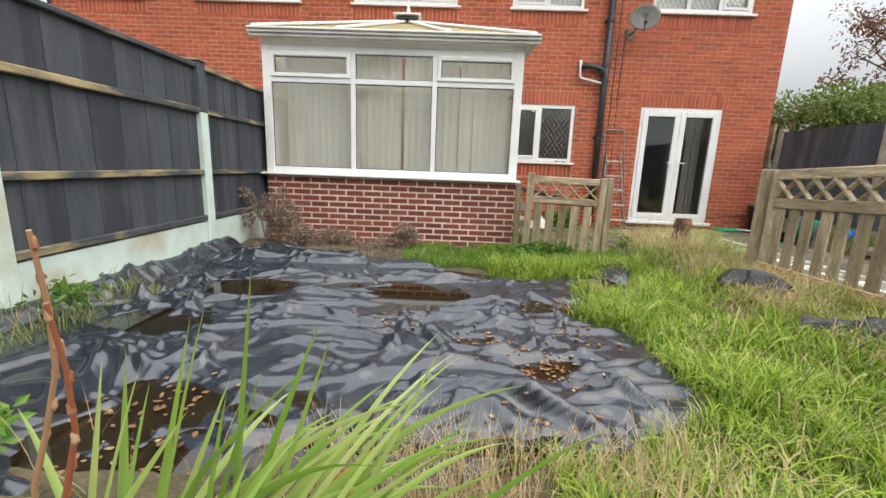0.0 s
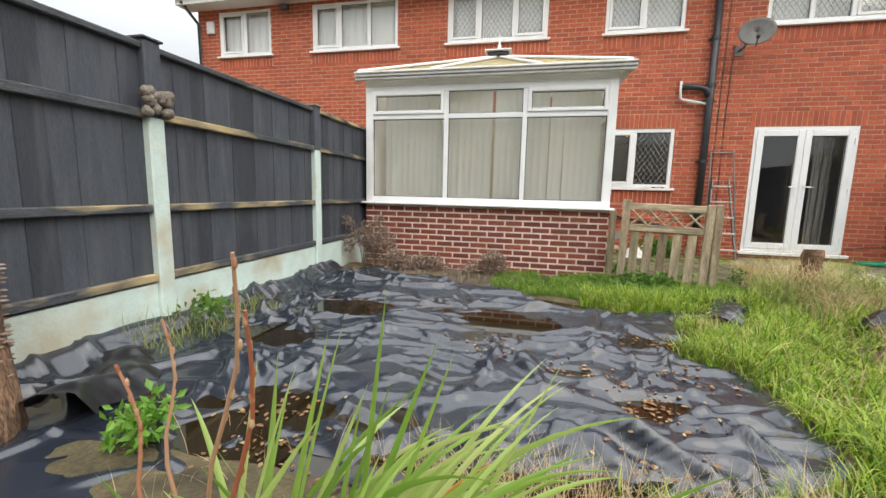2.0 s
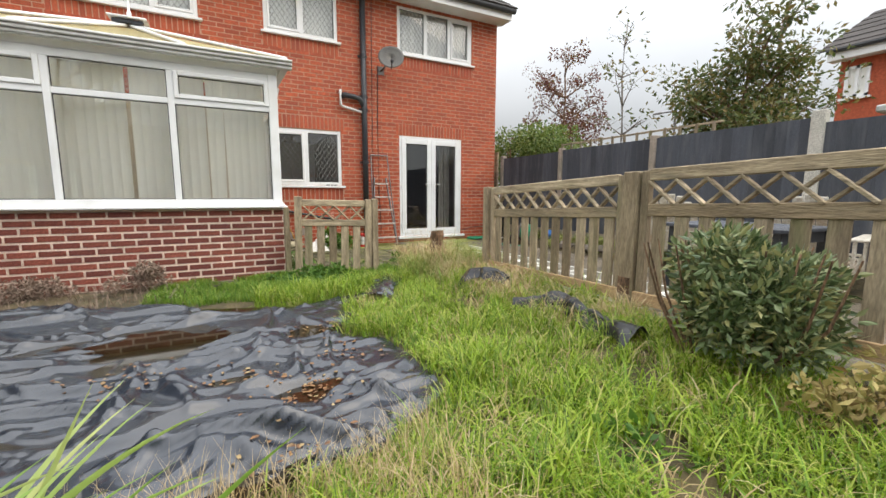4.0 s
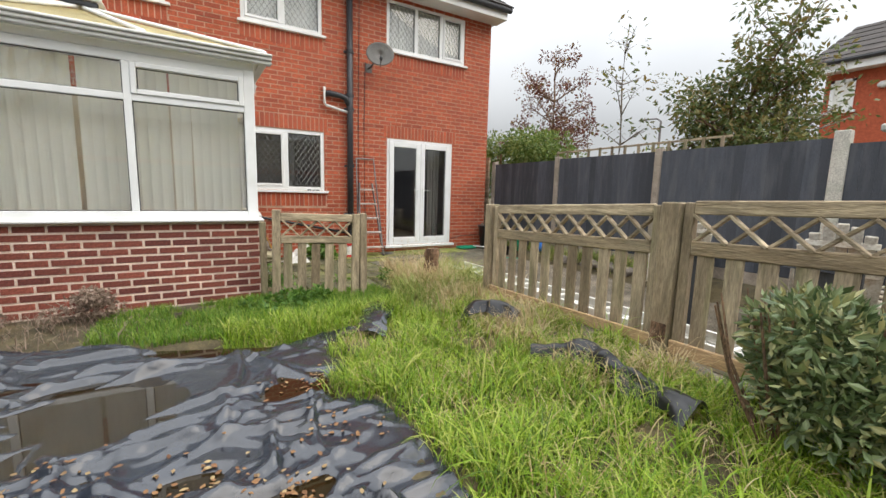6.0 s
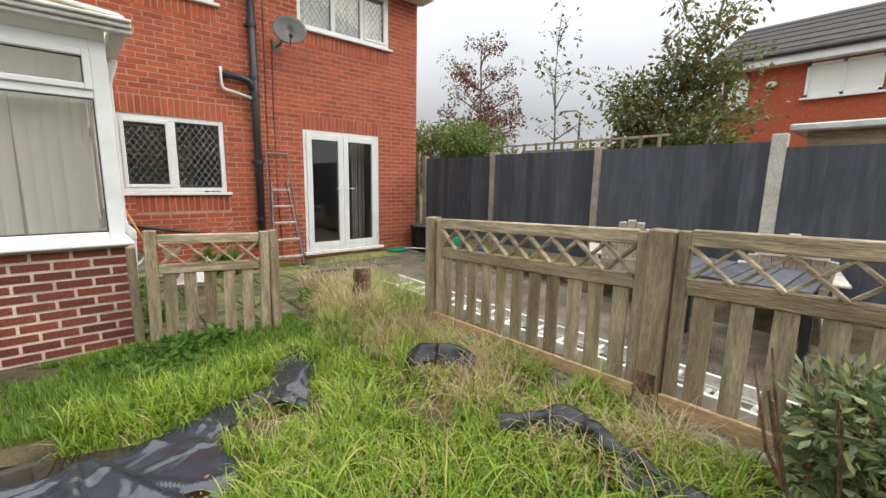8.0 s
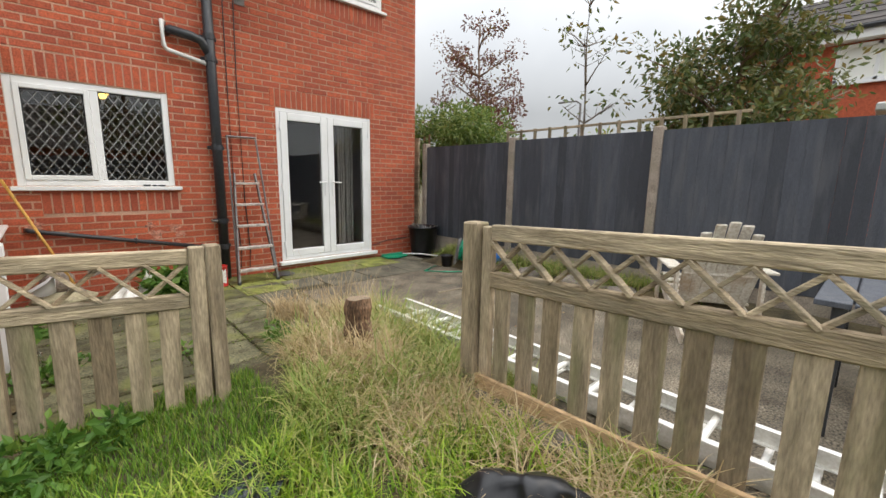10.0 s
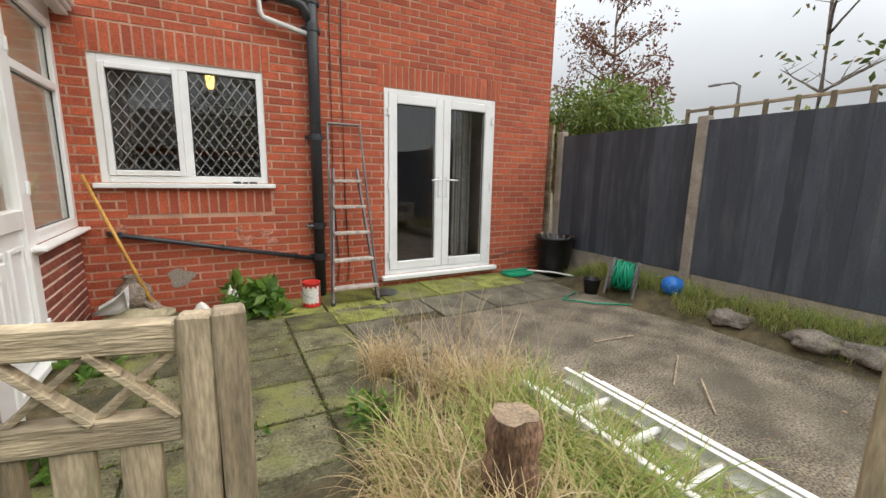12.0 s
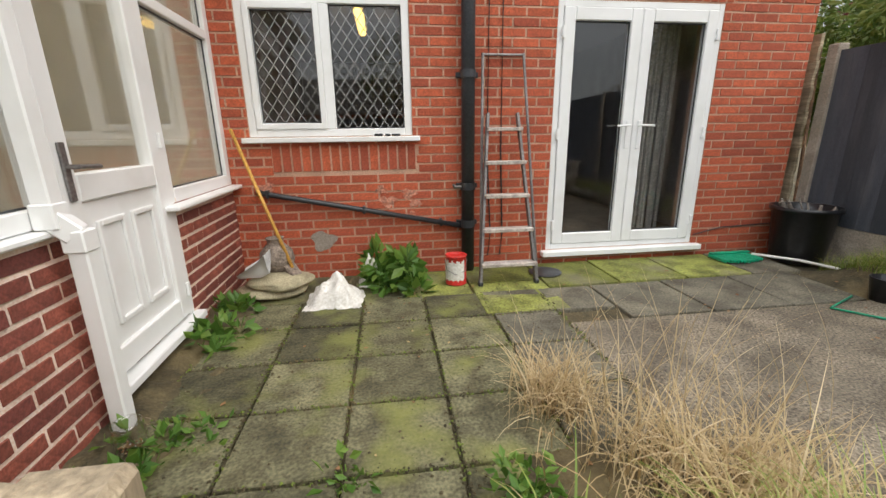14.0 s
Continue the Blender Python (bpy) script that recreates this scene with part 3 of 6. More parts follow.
# french doors
fd = thing("french_doors", "closed white double-glazed french doors with white handles", "french doors", (4.26, 0, 0.09), kind="structure")
a, b, c, d = FRENCH
fr = bmesh.new()
for q in ((a, a + 0.05, c, d), (b - 0.05, b, c, d), (a + 0.05, b - 0.05, c, c + 0.05), (a + 0.05, b - 0.05, d - 0.05, d)):
    bx(fr, q[0], q[1], 0.0, 0.09, q[2], q[3], bev=0.005)
part("door_frame", fr, "upvc", fd)
part("threshold", box(a - 0.05, b + 0.07, -0.08, 0.09, 0.065, 0.115, bev=0.006), "upvc", fd)
for x0, x1, hx in ((a + 0.052, 4.262, 4.215), (4.266, b - 0.052, 4.325)):
    leaf = bmesh.new()
    s = 0.098
    z0, z1 = c + 0.052, d - 0.052
    for q in ((x0, x0 + s, z0, z1), (x1 - s, x1, z0, z1), (x0 + s, x1 - s, z0, z0 + s), (x0 + s, x1 - s, z1 - s, z1)):
        bx(leaf, q[0], q[1], -0.012, 0.06, q[2], q[3], bev=0.007)
    lf = part("door_leaf", leaf, "upvc", fd)
    pane = part("pane", box(x0 + s - 0.003, x1 - s + 0.003, 0.02, 0.028, z0 + s - 0.003, z1 - s + 0.003), "glass", lf)
    pane.visible_shadow = False
    seal = bmesh.new()
    for q in ((x0 + s, x0 + s + 0.01, z0 + s, z1 - s), (x1 - s - 0.01, x1 - s, z0 + s, z1 - s), (x0 + s, x1 - s, z0 + s, z0 + s + 0.01), (x0 + s, x1 - s, z1 - s - 0.01, z1 - s)):
        bx(seal, q[0], q[1], 0.012, 0.019, q[2], q[3])
    part("seal", seal, "pvc_black", lf)
    h = bmesh.new()
    bx(h, hx - 0.016, hx + 0.016, -0.026, -0.013, 1.02, 1.26, bev=0.004)
    s2 = -1 if hx < 4.26 else 1
    tube(h, [(hx, -0.02, 1.22), (hx, -0.06, 1.22), (hx + s2 * 0.12, -0.062, 1.215)], 0.009, 8)
    part("handle", h, "upvc", lf)
    for zz in (0.35, 1.15, 1.95):
        xx = a + 0.048 if s2 < 0 else b - 0.048
        part("hinge", box(xx - 0.012, xx + 0.012, -0.03, -0.002, zz - 0.045, zz + 0.045, bev=0.004), "upvc", lf)

# ---- conservatory ----
CL, CR, CF = -2.22, 0.925, -2.72
SKEW = 0.021
CB, CS = -0.1, 0.83
cons = thing("conservatory", "white plastic conservatory on a plum brick dwarf wall", "conservatory", (-0.6, -1.4, 0), kind="structure")
part("dwarf_wall_front", box(CL + 0.002, CR - 0.002, CF + 0.001, CF + 0.2, CB, CS), "mortar_pale", cons)
bm = bmesh.new()
bx(bm, CR - 0.2, CR - 0.002, CF + 0.2, -1.85, CB, CS)
bx(bm, CR - 0.2, CR - 0.002, -0.985, 0, CB, CS)
bx(bm, CR - 0.2, CR - 0.02, -1.85, -0.985, CB, 0.06)
part("dwarf_wall_side", bm, "mortar_pale", cons)
part("dwarf_wall_end", box(CL + 0.006, CL + 0.2, CF + 0.2, 0, CB, CS), "mortar_pale", cons)
def cfront(u, o, z):
    return (u, CF - o, z)
def cright(u, o, z):
    return (CR + o - SKEW * (u - CF), u, z)
CBRICKS = [(q, cfront) for q in courses(CL, CR, -0.08, CS - 0.005, [], rng, joint=0.015)]
CBRICKS_SIDE = [(q, cright) for q in courses(CF + 0.01, -0.002, -0.08, CS - 0.005, [(-1.85, -0.985, 0.1, 1)], rng, joint=0.015)]
sl = bmesh.new()
bx(sl, CL - 0.06, CR + 0.045, CF - 0.09, CF + 0.1, CS, CS + 0.028, bev=0.008)
part("sill_front", sl, "upvc", cons)
part("sill_side", box(CR - 0.1, CR + 0.08, -1.11, -0.01, CS - 0.06, CS - 0.03, bev=0.008), "upvc", cons)
part("sill_side", box(CR - 0.1, CR + 0.044, CF + 0.102, -1.86, CS - 0.001, CS + 0.027, bev=0.008), "upvc", cons)
part("conservatory_floor", box(CL + 0.2, CR - 0.2, CF + 0.2, 0, -0.05, 0.1), "room", cons)
ZB, ZT, ZM = CS + 0.028, 2.36, 1.975
fr = bmesh.new()
bx(fr, CL, CL + 0.1, CF, CF + 0.09, ZB, ZT, bev=0.006)
bx(fr, CR - 0.1, CR, CF, CF + 0.09, ZB, ZT, bev=0.006)
bx(fr, CL + 0.1, CR - 0.1, CF + 0.005, CF + 0.075, ZT - 0.08, ZT - 0.001, bev=0.004)
bx(fr, CL + 0.1, CR - 0.1, CF + 0.005, CF + 0.075, ZB, ZB + 0.075, bev=0.004)
part("window_frame", fr, "upvc", cons)
mull = [CL + 0.1, -1.12, -0.13, CR - 0.1]
for x in mull[1:-1]:
    part("mullion", box(x - 0.03, x + 0.03, CF + 0.006, CF + 0.074, ZB + 0.075, ZT - 0.08, bev=0.004), "upvc", cons)
def glazed(place, u0, u1, z0, z1, sash, depth=0.03):
    """One light in the plane given by place(u0, u1, out0, out1, z0, z1): optional sash, seal and pane."""
    if sash:
        s = bmesh.new()
        for q in ((u0, u0 + sash, z0, z1), (u1 - sash, u1, z0, z1), (u0 + sash, u1 - sash, z0, z0 + sash), (u0 + sash, u1 - sash, z1 - sash, z1)):
            bx(s, *place(q[0], q[1], -0.02, depth, q[2], q[3]), bev=0.006)
        part("sash", s, "upvc", cons)
        u0, u1, z0, z1 = u0 + sash, u1 - sash, z0 + sash, z1 - sash
    p = part("pane", box(*place(u0 - 0.003, u1 + 0.003, -0.045, -0.037, z0 - 0.003, z1 + 0.003)), "glass", cons)
    p.visible_shadow = False
    s = bmesh.new()
    for q in ((u0, u0 + 0.008, z0, z1), (u1 - 0.008, u1, z0, z1), (u0, u1, z0, z0 + 0.008), (u0, u1, z1 - 0.008, z1)):
        bx(s, *place(q[0], q[1], -0.037, -0.03, q[2], q[3]))
    part("seal", s, "pvc_black", cons)
def pf(u0, u1, o0, o1, z0, z1):
    return (u0, u1, CF - o1, CF - o0, z0, z1)
def pr(u0, u1, o0, o1, z0, z1):
    return (CR + o0, CR + o1, u0, u1, z0, z1)
for i in range(3):
    u0, u1 = mull[i] + (0.03 if i else 0), mull[i + 1] - (0.03 if i < 2 else 0)
    part("transom", box(u0, u1, CF + 0.007, CF + 0.073, ZM - 0.035, ZM + 0.025, bev=0.004), "upvc", cons)
    glazed(pf, u0, u1, ZB + 0.075, ZM - 0.035, 0)
    glazed(pf, u0, u1, ZM + 0.025, ZT - 0.08, 0.045 if i != 1 else 0, 0.012)
# right side: window, door, window by the house
fr = bmesh.new()
bx(fr, CR - 0.075, CR - 0.001, -0.085, -0.005, CS - 0.03, ZT, bev=0.005)
bx(fr, CR - 0.075, CR - 0.001, -1.04, -0.96, CS - 0.03, ZT, bev=0.005)
bx(fr, CR - 0.075, CR - 0.001, -0.96, -0.085, CS - 0.03, CS + 0.05, bev=0.005)
bx(fr, CR - 0.075, CR - 0.001, -0.96, -0.085, 1.84, 1.9, bev=0.005)
bx(fr, CR - 0.075, CR - 0.001, -0.96, -0.085, ZT - 0.07, ZT - 0.001, bev=0.005)
bx(fr, CR - 0.075, CR - 0.001, -1.89, -1.825, CS + 0.03, ZT, bev=0.005)
bx(fr, CR - 0.075, CR - 0.001, CF + 0.09, -1.89, CS + 0.03, CS + 0.1, bev=0.005)
bx(fr, CR - 0.075, CR - 0.001, CF + 0.09, -1.89, ZT - 0.07, ZT - 0.001, bev=0.005)
bx(fr, CR - 0.075, CR - 0.001, CF + 0.09, -1.89, 1.945, 2.0, bev=0.005)
bx(fr, CR - 0.075, CR - 0.001, -1.825, -1.04, 2.15, ZT - 0.001, bev=0.005)
part("side_frame", fr, "upvc", cons)
glazed(pr, -0.96, -0.085, CS + 0.05, 1.84, 0)
glazed(pr, -0.96, -0.085, 1.9, ZT - 0.07, 0)
glazed(pr, CF + 0.09, -1.89, CS + 0.1, 1.945, 0)
glazed(pr, CF + 0.09, -1.89, 2.0, ZT - 0.07, 0)
door = thing("conservatory_door", "closed white half-glazed panelled conservatory door", "door", (CR, -1.47, 0.12), kind="structure")
dl = bmesh.new()
d0, d1 = -1.82, -1.045
for q in ((d0, d0 + 0.1, 0.15, 2.15), (d1 - 0.1, d1, 0.15, 2.15), (d0 + 0.1, d1 - 0.1, 0.15, 0.27), (d0 + 0.1, d1 - 0.1, 0.92, 1.03), (d0 + 0.1, d1 - 0.1, 2.05, 2.15)):
    bx(dl, CR - 0.06, CR + 0.008, q[0], q[1], q[2], q[3], bev=0.006)
part("door_leaf", dl, "upvc", door)
pn = bmesh.new()
bx(pn, CR - 0.04, CR - 0.012, d0 + 0.098, d1 - 0.098, 0.268, 0.922)
for u in (d0 + 0.17, d0 + 0.42):
    for q in ((u, u + 0.025, 0.36, 0.83), (u + 0.17, u + 0.195, 0.36, 0.83), (u + 0.025, u + 0.17, 0.36, 0.385), (u + 0.025, u + 0.17, 0.805, 0.83)):
        bx(pn, CR - 0.013, CR + 0.004, q[0], q[1], q[2], q[3], bev=0.004)
part("door_panel", pn, "upvc", door)
pane = part("pane", box(CR - 0.035, CR - 0.027, d0 + 0.098, d1 - 0.098, 1.028, 2.052), "glass", door)
pane.visible_shadow = False
h = bmesh.new()
bx(h, CR + 0.009, CR + 0.02, d0 + 0.03, d0 + 0.065, 0.93, 1.15, bev=0.003)
tube(h, [(CR + 0.015, d0 + 0.05, 1.06), (CR + 0.06, d0 + 0.05, 1.06), (CR + 0.062, d0 + 0.17, 1.055)], 0.009, 8)
part("handle", h, "steel", door, "brushed metal lever handle")
part("threshold", box(CR - 0.08, CR + 0.06, -1.86, -0.955, 0.085, 0.13, bev=0.006), "upvc", door)
for zz in (0.3, 1.15, 1.95):
    part("hinge", box(CR + 0.009, CR + 0.025, d1 - 0.015, d1 + 0.015, zz - 0.04, zz + 0.04, bev=0.003), "upvc", door)

part("frame_post", box(CR - 0.075, CR - 0.001, -1.04, -0.987, 0.13, CS - 0.061), "upvc", cons)
part("end_panel", box(CL + 0.01, CL + 0.06, CF + 0.09, 0, ZB, 2.485), "upvc", cons)
# gutter, roof sheets, glazing bars, ridge vent and finial
def ogee(bm, a, b, out):
    """A moulded gutter from a to b, with its face turned to out."""
    for lo, hi, dd in ((-0.085, -0.05, 0.05), (-0.05, -0.015, 0.075), (-0.015, 0.012, 0.095)):
        x0, x1 = min(a[0], b[0]), max(a[0], b[0])
        y0, y1 = min(a[1], b[1]), max(a[1], b[1])
        if out[1]:
            bx(bm, x0, x1, y0 - dd, y0 + 0.03, a[2] + lo, a[2] + hi, bev=0.008)
        else:
            bx(bm, x0 - 0.03, x0 + dd, y0, y1, a[2] + lo, a[2] + hi, bev=0.008)
g = bmesh.new()
ogee(g, (CL - 0.09, CF - 0.085, 2.495), (CR + 0.155, CF - 0.085, 2.495), (0, -1))
ogee(g, (CR + 0.065, CF - 0.1, 2.495), (CR + 0.065, -0.02, 2.495), (1, 0))
part("gutter", g, "gutter", cons)
part("eaves_beam", box(CL, CR, CF + 0.001, CF + 0.08, ZT, 2.485), "upvc", cons)
part("eaves_beam", box(CR - 0.08, CR - 0.001, CF + 0.081, 0, ZT, 2.485), "upvc", cons)
RX, RY, RZ = -0.62, -1.35, 3.06
eL, eR, eF, eZ = CL - 0.07, CR + 0.105, CF - 0.1, 2.51
rf = bmesh.new()
P = [rf.verts.new(p) for p in ((eL, eF, eZ), (-1.28, eF, eZ), (0.02, eF, eZ), (eR, eF, eZ), (eR, 0, eZ), (eL, 0, eZ), (RX, RY, RZ), (RX, 0, RZ))]
for f in ((0, 1, 6), (1, 2, 6), (2, 3, 6), (3, 4, 7, 6), (0, 6, 7, 5)):
    rf.faces.new([P[i] for i in f])
ext = bmesh.ops.solidify(rf, geom=rf.faces[:], thickness=0.02)
pm = M["poly"]
nt = pm.node_tree
tl, mx = nt.nodes.new("ShaderNodeBsdfTranslucent"), nt.nodes.new("ShaderNodeMixShader")
tl.inputs[0].default_value = (0.95, 0.92, 0.8, 1)
mx.inputs[0].default_value = 0.7
nt.links.new(nt.nodes["Principled BSDF"].outputs[0], mx.inputs[1]); nt.links.new(tl.outputs[0], mx.inputs[2])
nt.links.new(mx.outputs[0], nt.nodes["Material Output"].inputs[0])
part("roof_sheet", rf, "poly", cons)
for p in ((eL, eF, eZ), (-1.28, eF, eZ), (0.02, eF, eZ), (eR, eF, eZ)):
    q = bmesh.new()
    beam(q, (p[0], p[1], p[2] + 0.02), (RX, RY, RZ + 0.03), 0.07, 0.035, 0.01)
    part("glazing_bar", q, "upvc", cons)
for y in (-0.9, -0.05):
    q = bmesh.new()
    beam(q, (eR, y, eZ + 0.02), (RX, y, RZ + 0.03), 0.06, 0.035, 0.01)
    part("glazing_bar", q, "upvc", cons)
part("ridge", box(RX - 0.1, RX + 0.1, RY - 0.1, 0, RZ + 0.02, RZ + 0.06, bev=0.015), "upvc", cons)
part("ridge_vent", box(RX - 0.16, RX + 0.16, RY - 0.16, RY - 0.101, RZ - 0.0, RZ + 0.05, bev=0.01), "pvc_black", cons, "dark ridge vent slot")
part("ridge_cap", box(RX - 0.2, RX + 0.2, RY - 0.2, RY + 0.2, RZ + 0.062, RZ + 0.08, bev=0.006), "upvc", cons)
fin = bmesh.new()
lathe(fin, [(0.05, 0), (0.05, 0.03), (0.02, 0.05), (0.028, 0.09), (0.015, 0.13), (0.012, 0.22), (0.004, 0.3)], (RX, RY, RZ + 0.08), 12)
part("finial", fin, "upvc", cons, smooth=True)

part("inner_wall", box(CL + 0.2, CR - 0.09, -0.03, -0.01, 0.1, 2.4), "plaster", cons)
# vertical blinds inside the front and the first side light
bl = thing("vertical_blind", "pale vertical blind with a few gaps between slats", "blind", (-0.6, CF + 0.2, 0.9))
part("headrail", box(CL + 0.12, CR - 0.12, CF + 0.17, CF + 0.21, 2.3, 2.34), "upvc", bl)
x, k = CL + 0.22, 0
while x < CR - 0.16:
    gap = {10: 0.018, 17: 0.045, 25: 0.022}.get(k, 0.0)
    lean = {11: -0.012, 26: -0.02, 27: 0.01}.get(k, rng.uniform(-0.003, 0.003))
    s = bmesh.new()
    vs = [s.verts.new((x + gap + u * 0.089 + (lean if z < 1 else 0), CF + 0.19 + 0.008 * math.sin(u * math.pi) + 0.006 * (u - 0.5), z)) for z in (0.93, 2.3) for u in (0, 0.25, 0.5, 0.75, 1)]
    for i in range(4):
        s.faces.new((vs[i], vs[i + 1], vs[i + 6], vs[i + 5]))
    bmesh.ops.solidify(s, geom=s.faces[:], thickness=0.0015)
    part("slat", s, "blind", bl)
    x += 0.084 + gap
    k += 1

# square white downpipe of the conservatory
dp = thing("conservatory_downpipe", "square white plastic downpipe with a cranked foot", "downpipe", (CR + 0.05, -1.93, 0))
q = bmesh.new()
beam(q, (CR + 0.1, -1.95, 2.4), (CR + 0.04, -1.94, 2.2), 0.066, 0.066, 0.006)
beam(q, (CR + 0.04, -1.94, 2.22), (CR + 0.04, -1.94, 0.92), 0.066, 0.066, 0.006, (1, 0, 0))
part("upper_pipe", q, "upvc", dp)
q = bmesh.new()
bx(q, CR + 0.002, CR + 0.08, -1.98, -1.9, 0.86, 0.95, bev=0.005)
beam(q, (CR + 0.04, -1.94, 0.9), (CR + 0.1, -1.92, 0.83), 0.075, 0.075, 0.006)
bx(q, CR + 0.06, CR + 0.138, -1.96, -1.88, 0.77, 0.85, bev=0.005)
part("offset_bend", q, "upvc", dp)
q = bmesh.new()
beam(q, (CR + 0.1, -1.92, 0.78), (CR + 0.075, -1.9, 0.0), 0.066, 0.066, 0.006, (1, 0, 0))
part("lower_pipe", q, "upvc", dp)

# the side wall runs a little out of square with the front
for top_ in (cons, door, dp):
    for ob in top_.children_recursive:
        if ob.type == "MESH":
            for v in ob.data.vertices:
                v.co.x -= SKEW * (v.co.y - CF) * smooth(0.3, 0.75, v.co.x)

# ---- boundary fences ----
FX = -2.27
lf = thing("painted_fence", "charcoal painted timber fence with pale concrete posts", "fence", (FX, -6, 0.1), kind="structure")
POSTS_L = [-2.02, -3.93, -5.84, -7.75, -9.66, -11.57]
for i, y in enumerate(POSTS_L):
    p = part("post", box(FX - 0.07, FX + 0.03, y - 0.055, y + 0.055, -0.2, 1.42, bev=0.008), "concrete_blue", lf, "pale blue-green concrete post")
    part("post_top", box(FX - 0.072, FX + 0.032, y - 0.057, y + 0.057, 1.42, 1.87, bev=0.008), "charcoal", p)
    part("post_cap", box(FX - 0.085, FX + 0.045, y - 0.07, y + 0.07, 1.87, 1.885, bev=0.004), "charcoal_rail", p)
for y1, y0 in zip([0] + POSTS_L, POSTS_L):
    y1, y0 = y1 - 0.055, y0 + 0.055
    part("gravel_board", box(FX - 0.045, FX + 0.005, y0, y1, -0.2, 0.385, bev=0.006), "concrete_blue", lf, "stained pale concrete gravel board")
    n = max(1, round((y1 - y0) / 0.125))
    for k in range(n):
        a = y0 + k * (y1 - y0) / n
        part("board", box(FX - 0.05, FX - 0.026 + 0.005 * (k % 2), a, a + (y1 - y0) / n + 0.004, 0.387, 1.81), "charcoal", lf)
    for z in (0.425, 0.865, 1.435):
        part("rail", box(FX - 0.019, FX + 0.02, y0, y1, z - 0.025, z + 0.025, bev=0.006), "charcoal_rail", lf)
    part("capping", box(FX - 0.06, FX + 0.015, y0, y1, 1.812, 1.85, bev=0.006), "charcoal_rail", lf)
orn = bmesh.new()
for k in range(16):
    blob(orn, (FX + 0.05, -5.84 + rng.uniform(-0.09, 0.09), 1.5 + rng.uniform(-0.07, 0.07)), (0.03, 0.035, 0.035), 0.3, 3, 2, k)
tagged(part("carved_bracket", orn, "stone", smooth=True), "lumpy dark stone ornament fixed to the fence post", "ornament")

RXF = 6.09
rf_ = thing("yard_fence", "charcoal featheredge fence panels between concrete posts", "fence", (RXF, -5, 0.1), kind="structure")
POSTS_R = [-0.05, -1.95, -3.9, -5.86, -7.8, -9.75, -11.7]
for i, y in enumerate(POSTS_R):
    w = 0.05 if i != 3 else 0.065
    part("post", box(RXF - 0.02, RXF + 0.09, y - w, y + w, -0.2, 1.89 + (0.03 if i == 3 else 0), bev=0.008), "concrete" if i != 3 else "concrete_pale", rf_)
for i, (y1, y0) in enumerate(zip(POSTS_R, POSTS_R[1:])):
    y1, y0 = y1 - 0.05, y0 + 0.05
    part("gravel_board", box(RXF + 0.015, RXF + 0.06, y0, y1, -0.2, 0.32, bev=0.006), "concrete", rf_)
    n = 16
    top = 1.83 if i < 3 else 1.78
    for k in range(n):
        a = y0 + k * (y1 - y0) / n
        part("board", box(RXF + 0.01, RXF + 0.026 + 0.0025 * (k % 2), a, a + (y1 - y0) / n - 0.0015, 0.322, top + 0.02 * math.sin(i)), "charcoal", rf_)
of = thing("old_fence", "mossy old horizontal timber fence beside the house", "fence", (6.02, 1.5, 0), kind="structure")
for k in range(18):
    part("board", box(6.0 + 0.01 * (k % 2), 6.03 + 0.01 * (k % 2), 0.02, 3.5, k * 0.11, k * 0.11 + 0.118), "oldwood_h", of)
part("post", box(6.03, 6.11, 0.3, 0.4, -0.1, 2.0, bev=0.006), "concrete", of)
bf = thing("back_fence", "plain charcoal fence closing the garden end", "fence", (0, -12, 0), kind="structure")
for k in range(68):
    part("board", box(-2.3 + k * 0.125, -2.17 + k * 0.125, -12.05, -12.03 - 0.006 * (k % 2), 0.0, 1.8), "charcoal", bf)

# trellis on the neighbour's side
tr = thing("timber_trellis", "weathered timber trellis above the yard fence", "trellis", (6.5, -2.6, 1.8))
for z in (1.78, 2.02):
    q = bmesh.new()
    beam(q, (6.55, -1.5, z), (6.6, -4.6, z + 0.02), 0.03, 0.03)
    part("rail", q, "oldwood_h", tr)
for k in range(13):
    y = -1.5 - k * 0.25
    part("bar", box(6.545, 6.575, y - 0.02, y + 0.02, 0.0 if k % 4 == 0 else 1.6, 2.05, bev=0.003), "oldwood", tr)

# ---- picket fence along the yard ----
PX = 2.92
pf_ = thing("picket_fence", "weathered grey-green picket fence with crossed lattice top", "fence", (PX, -6, 0.1), kind="structure")
kerb = bmesh.new()
y = -4.15
while y > -9.8:
    l_ = rng.uniform(0.3, 0.5)
    blob(kerb, (PX - 0.03, y - l_ / 2, 0.08), (0.11, l_ * 0.56, 0.11), 0.35, 1.6, 3, y)
    y -= l_ * 0.85
tagged(part("kerb_stones", kerb, "stone", smooth=False), "rough stone edging under the picket fence", "stone edging", kind="structure")
def zt(y):
    return 1.03 + (-4.2 - y) * 0.045 if y > -6.1 else 1.13 + (-6.1 - y) * 0.03
for y, w, h in ((-4.2, 0.1, 1.08), (-6.04, 0.12, 1.16), (-8.0, 0.12, 1.2), (-9.9, 0.12, 1.25)):
    part("post", box(PX - 0.05, PX + 0.05, y - w / 2, y + w / 2, -0.05, h, bev=0.008), "oldwood", pf_)
part("metal_plate", box(PX - 0.055, PX - 0.0505, -6.09, -5.99, 0.28, 0.4), "bark", pf_, "rusty brown fixing plate")
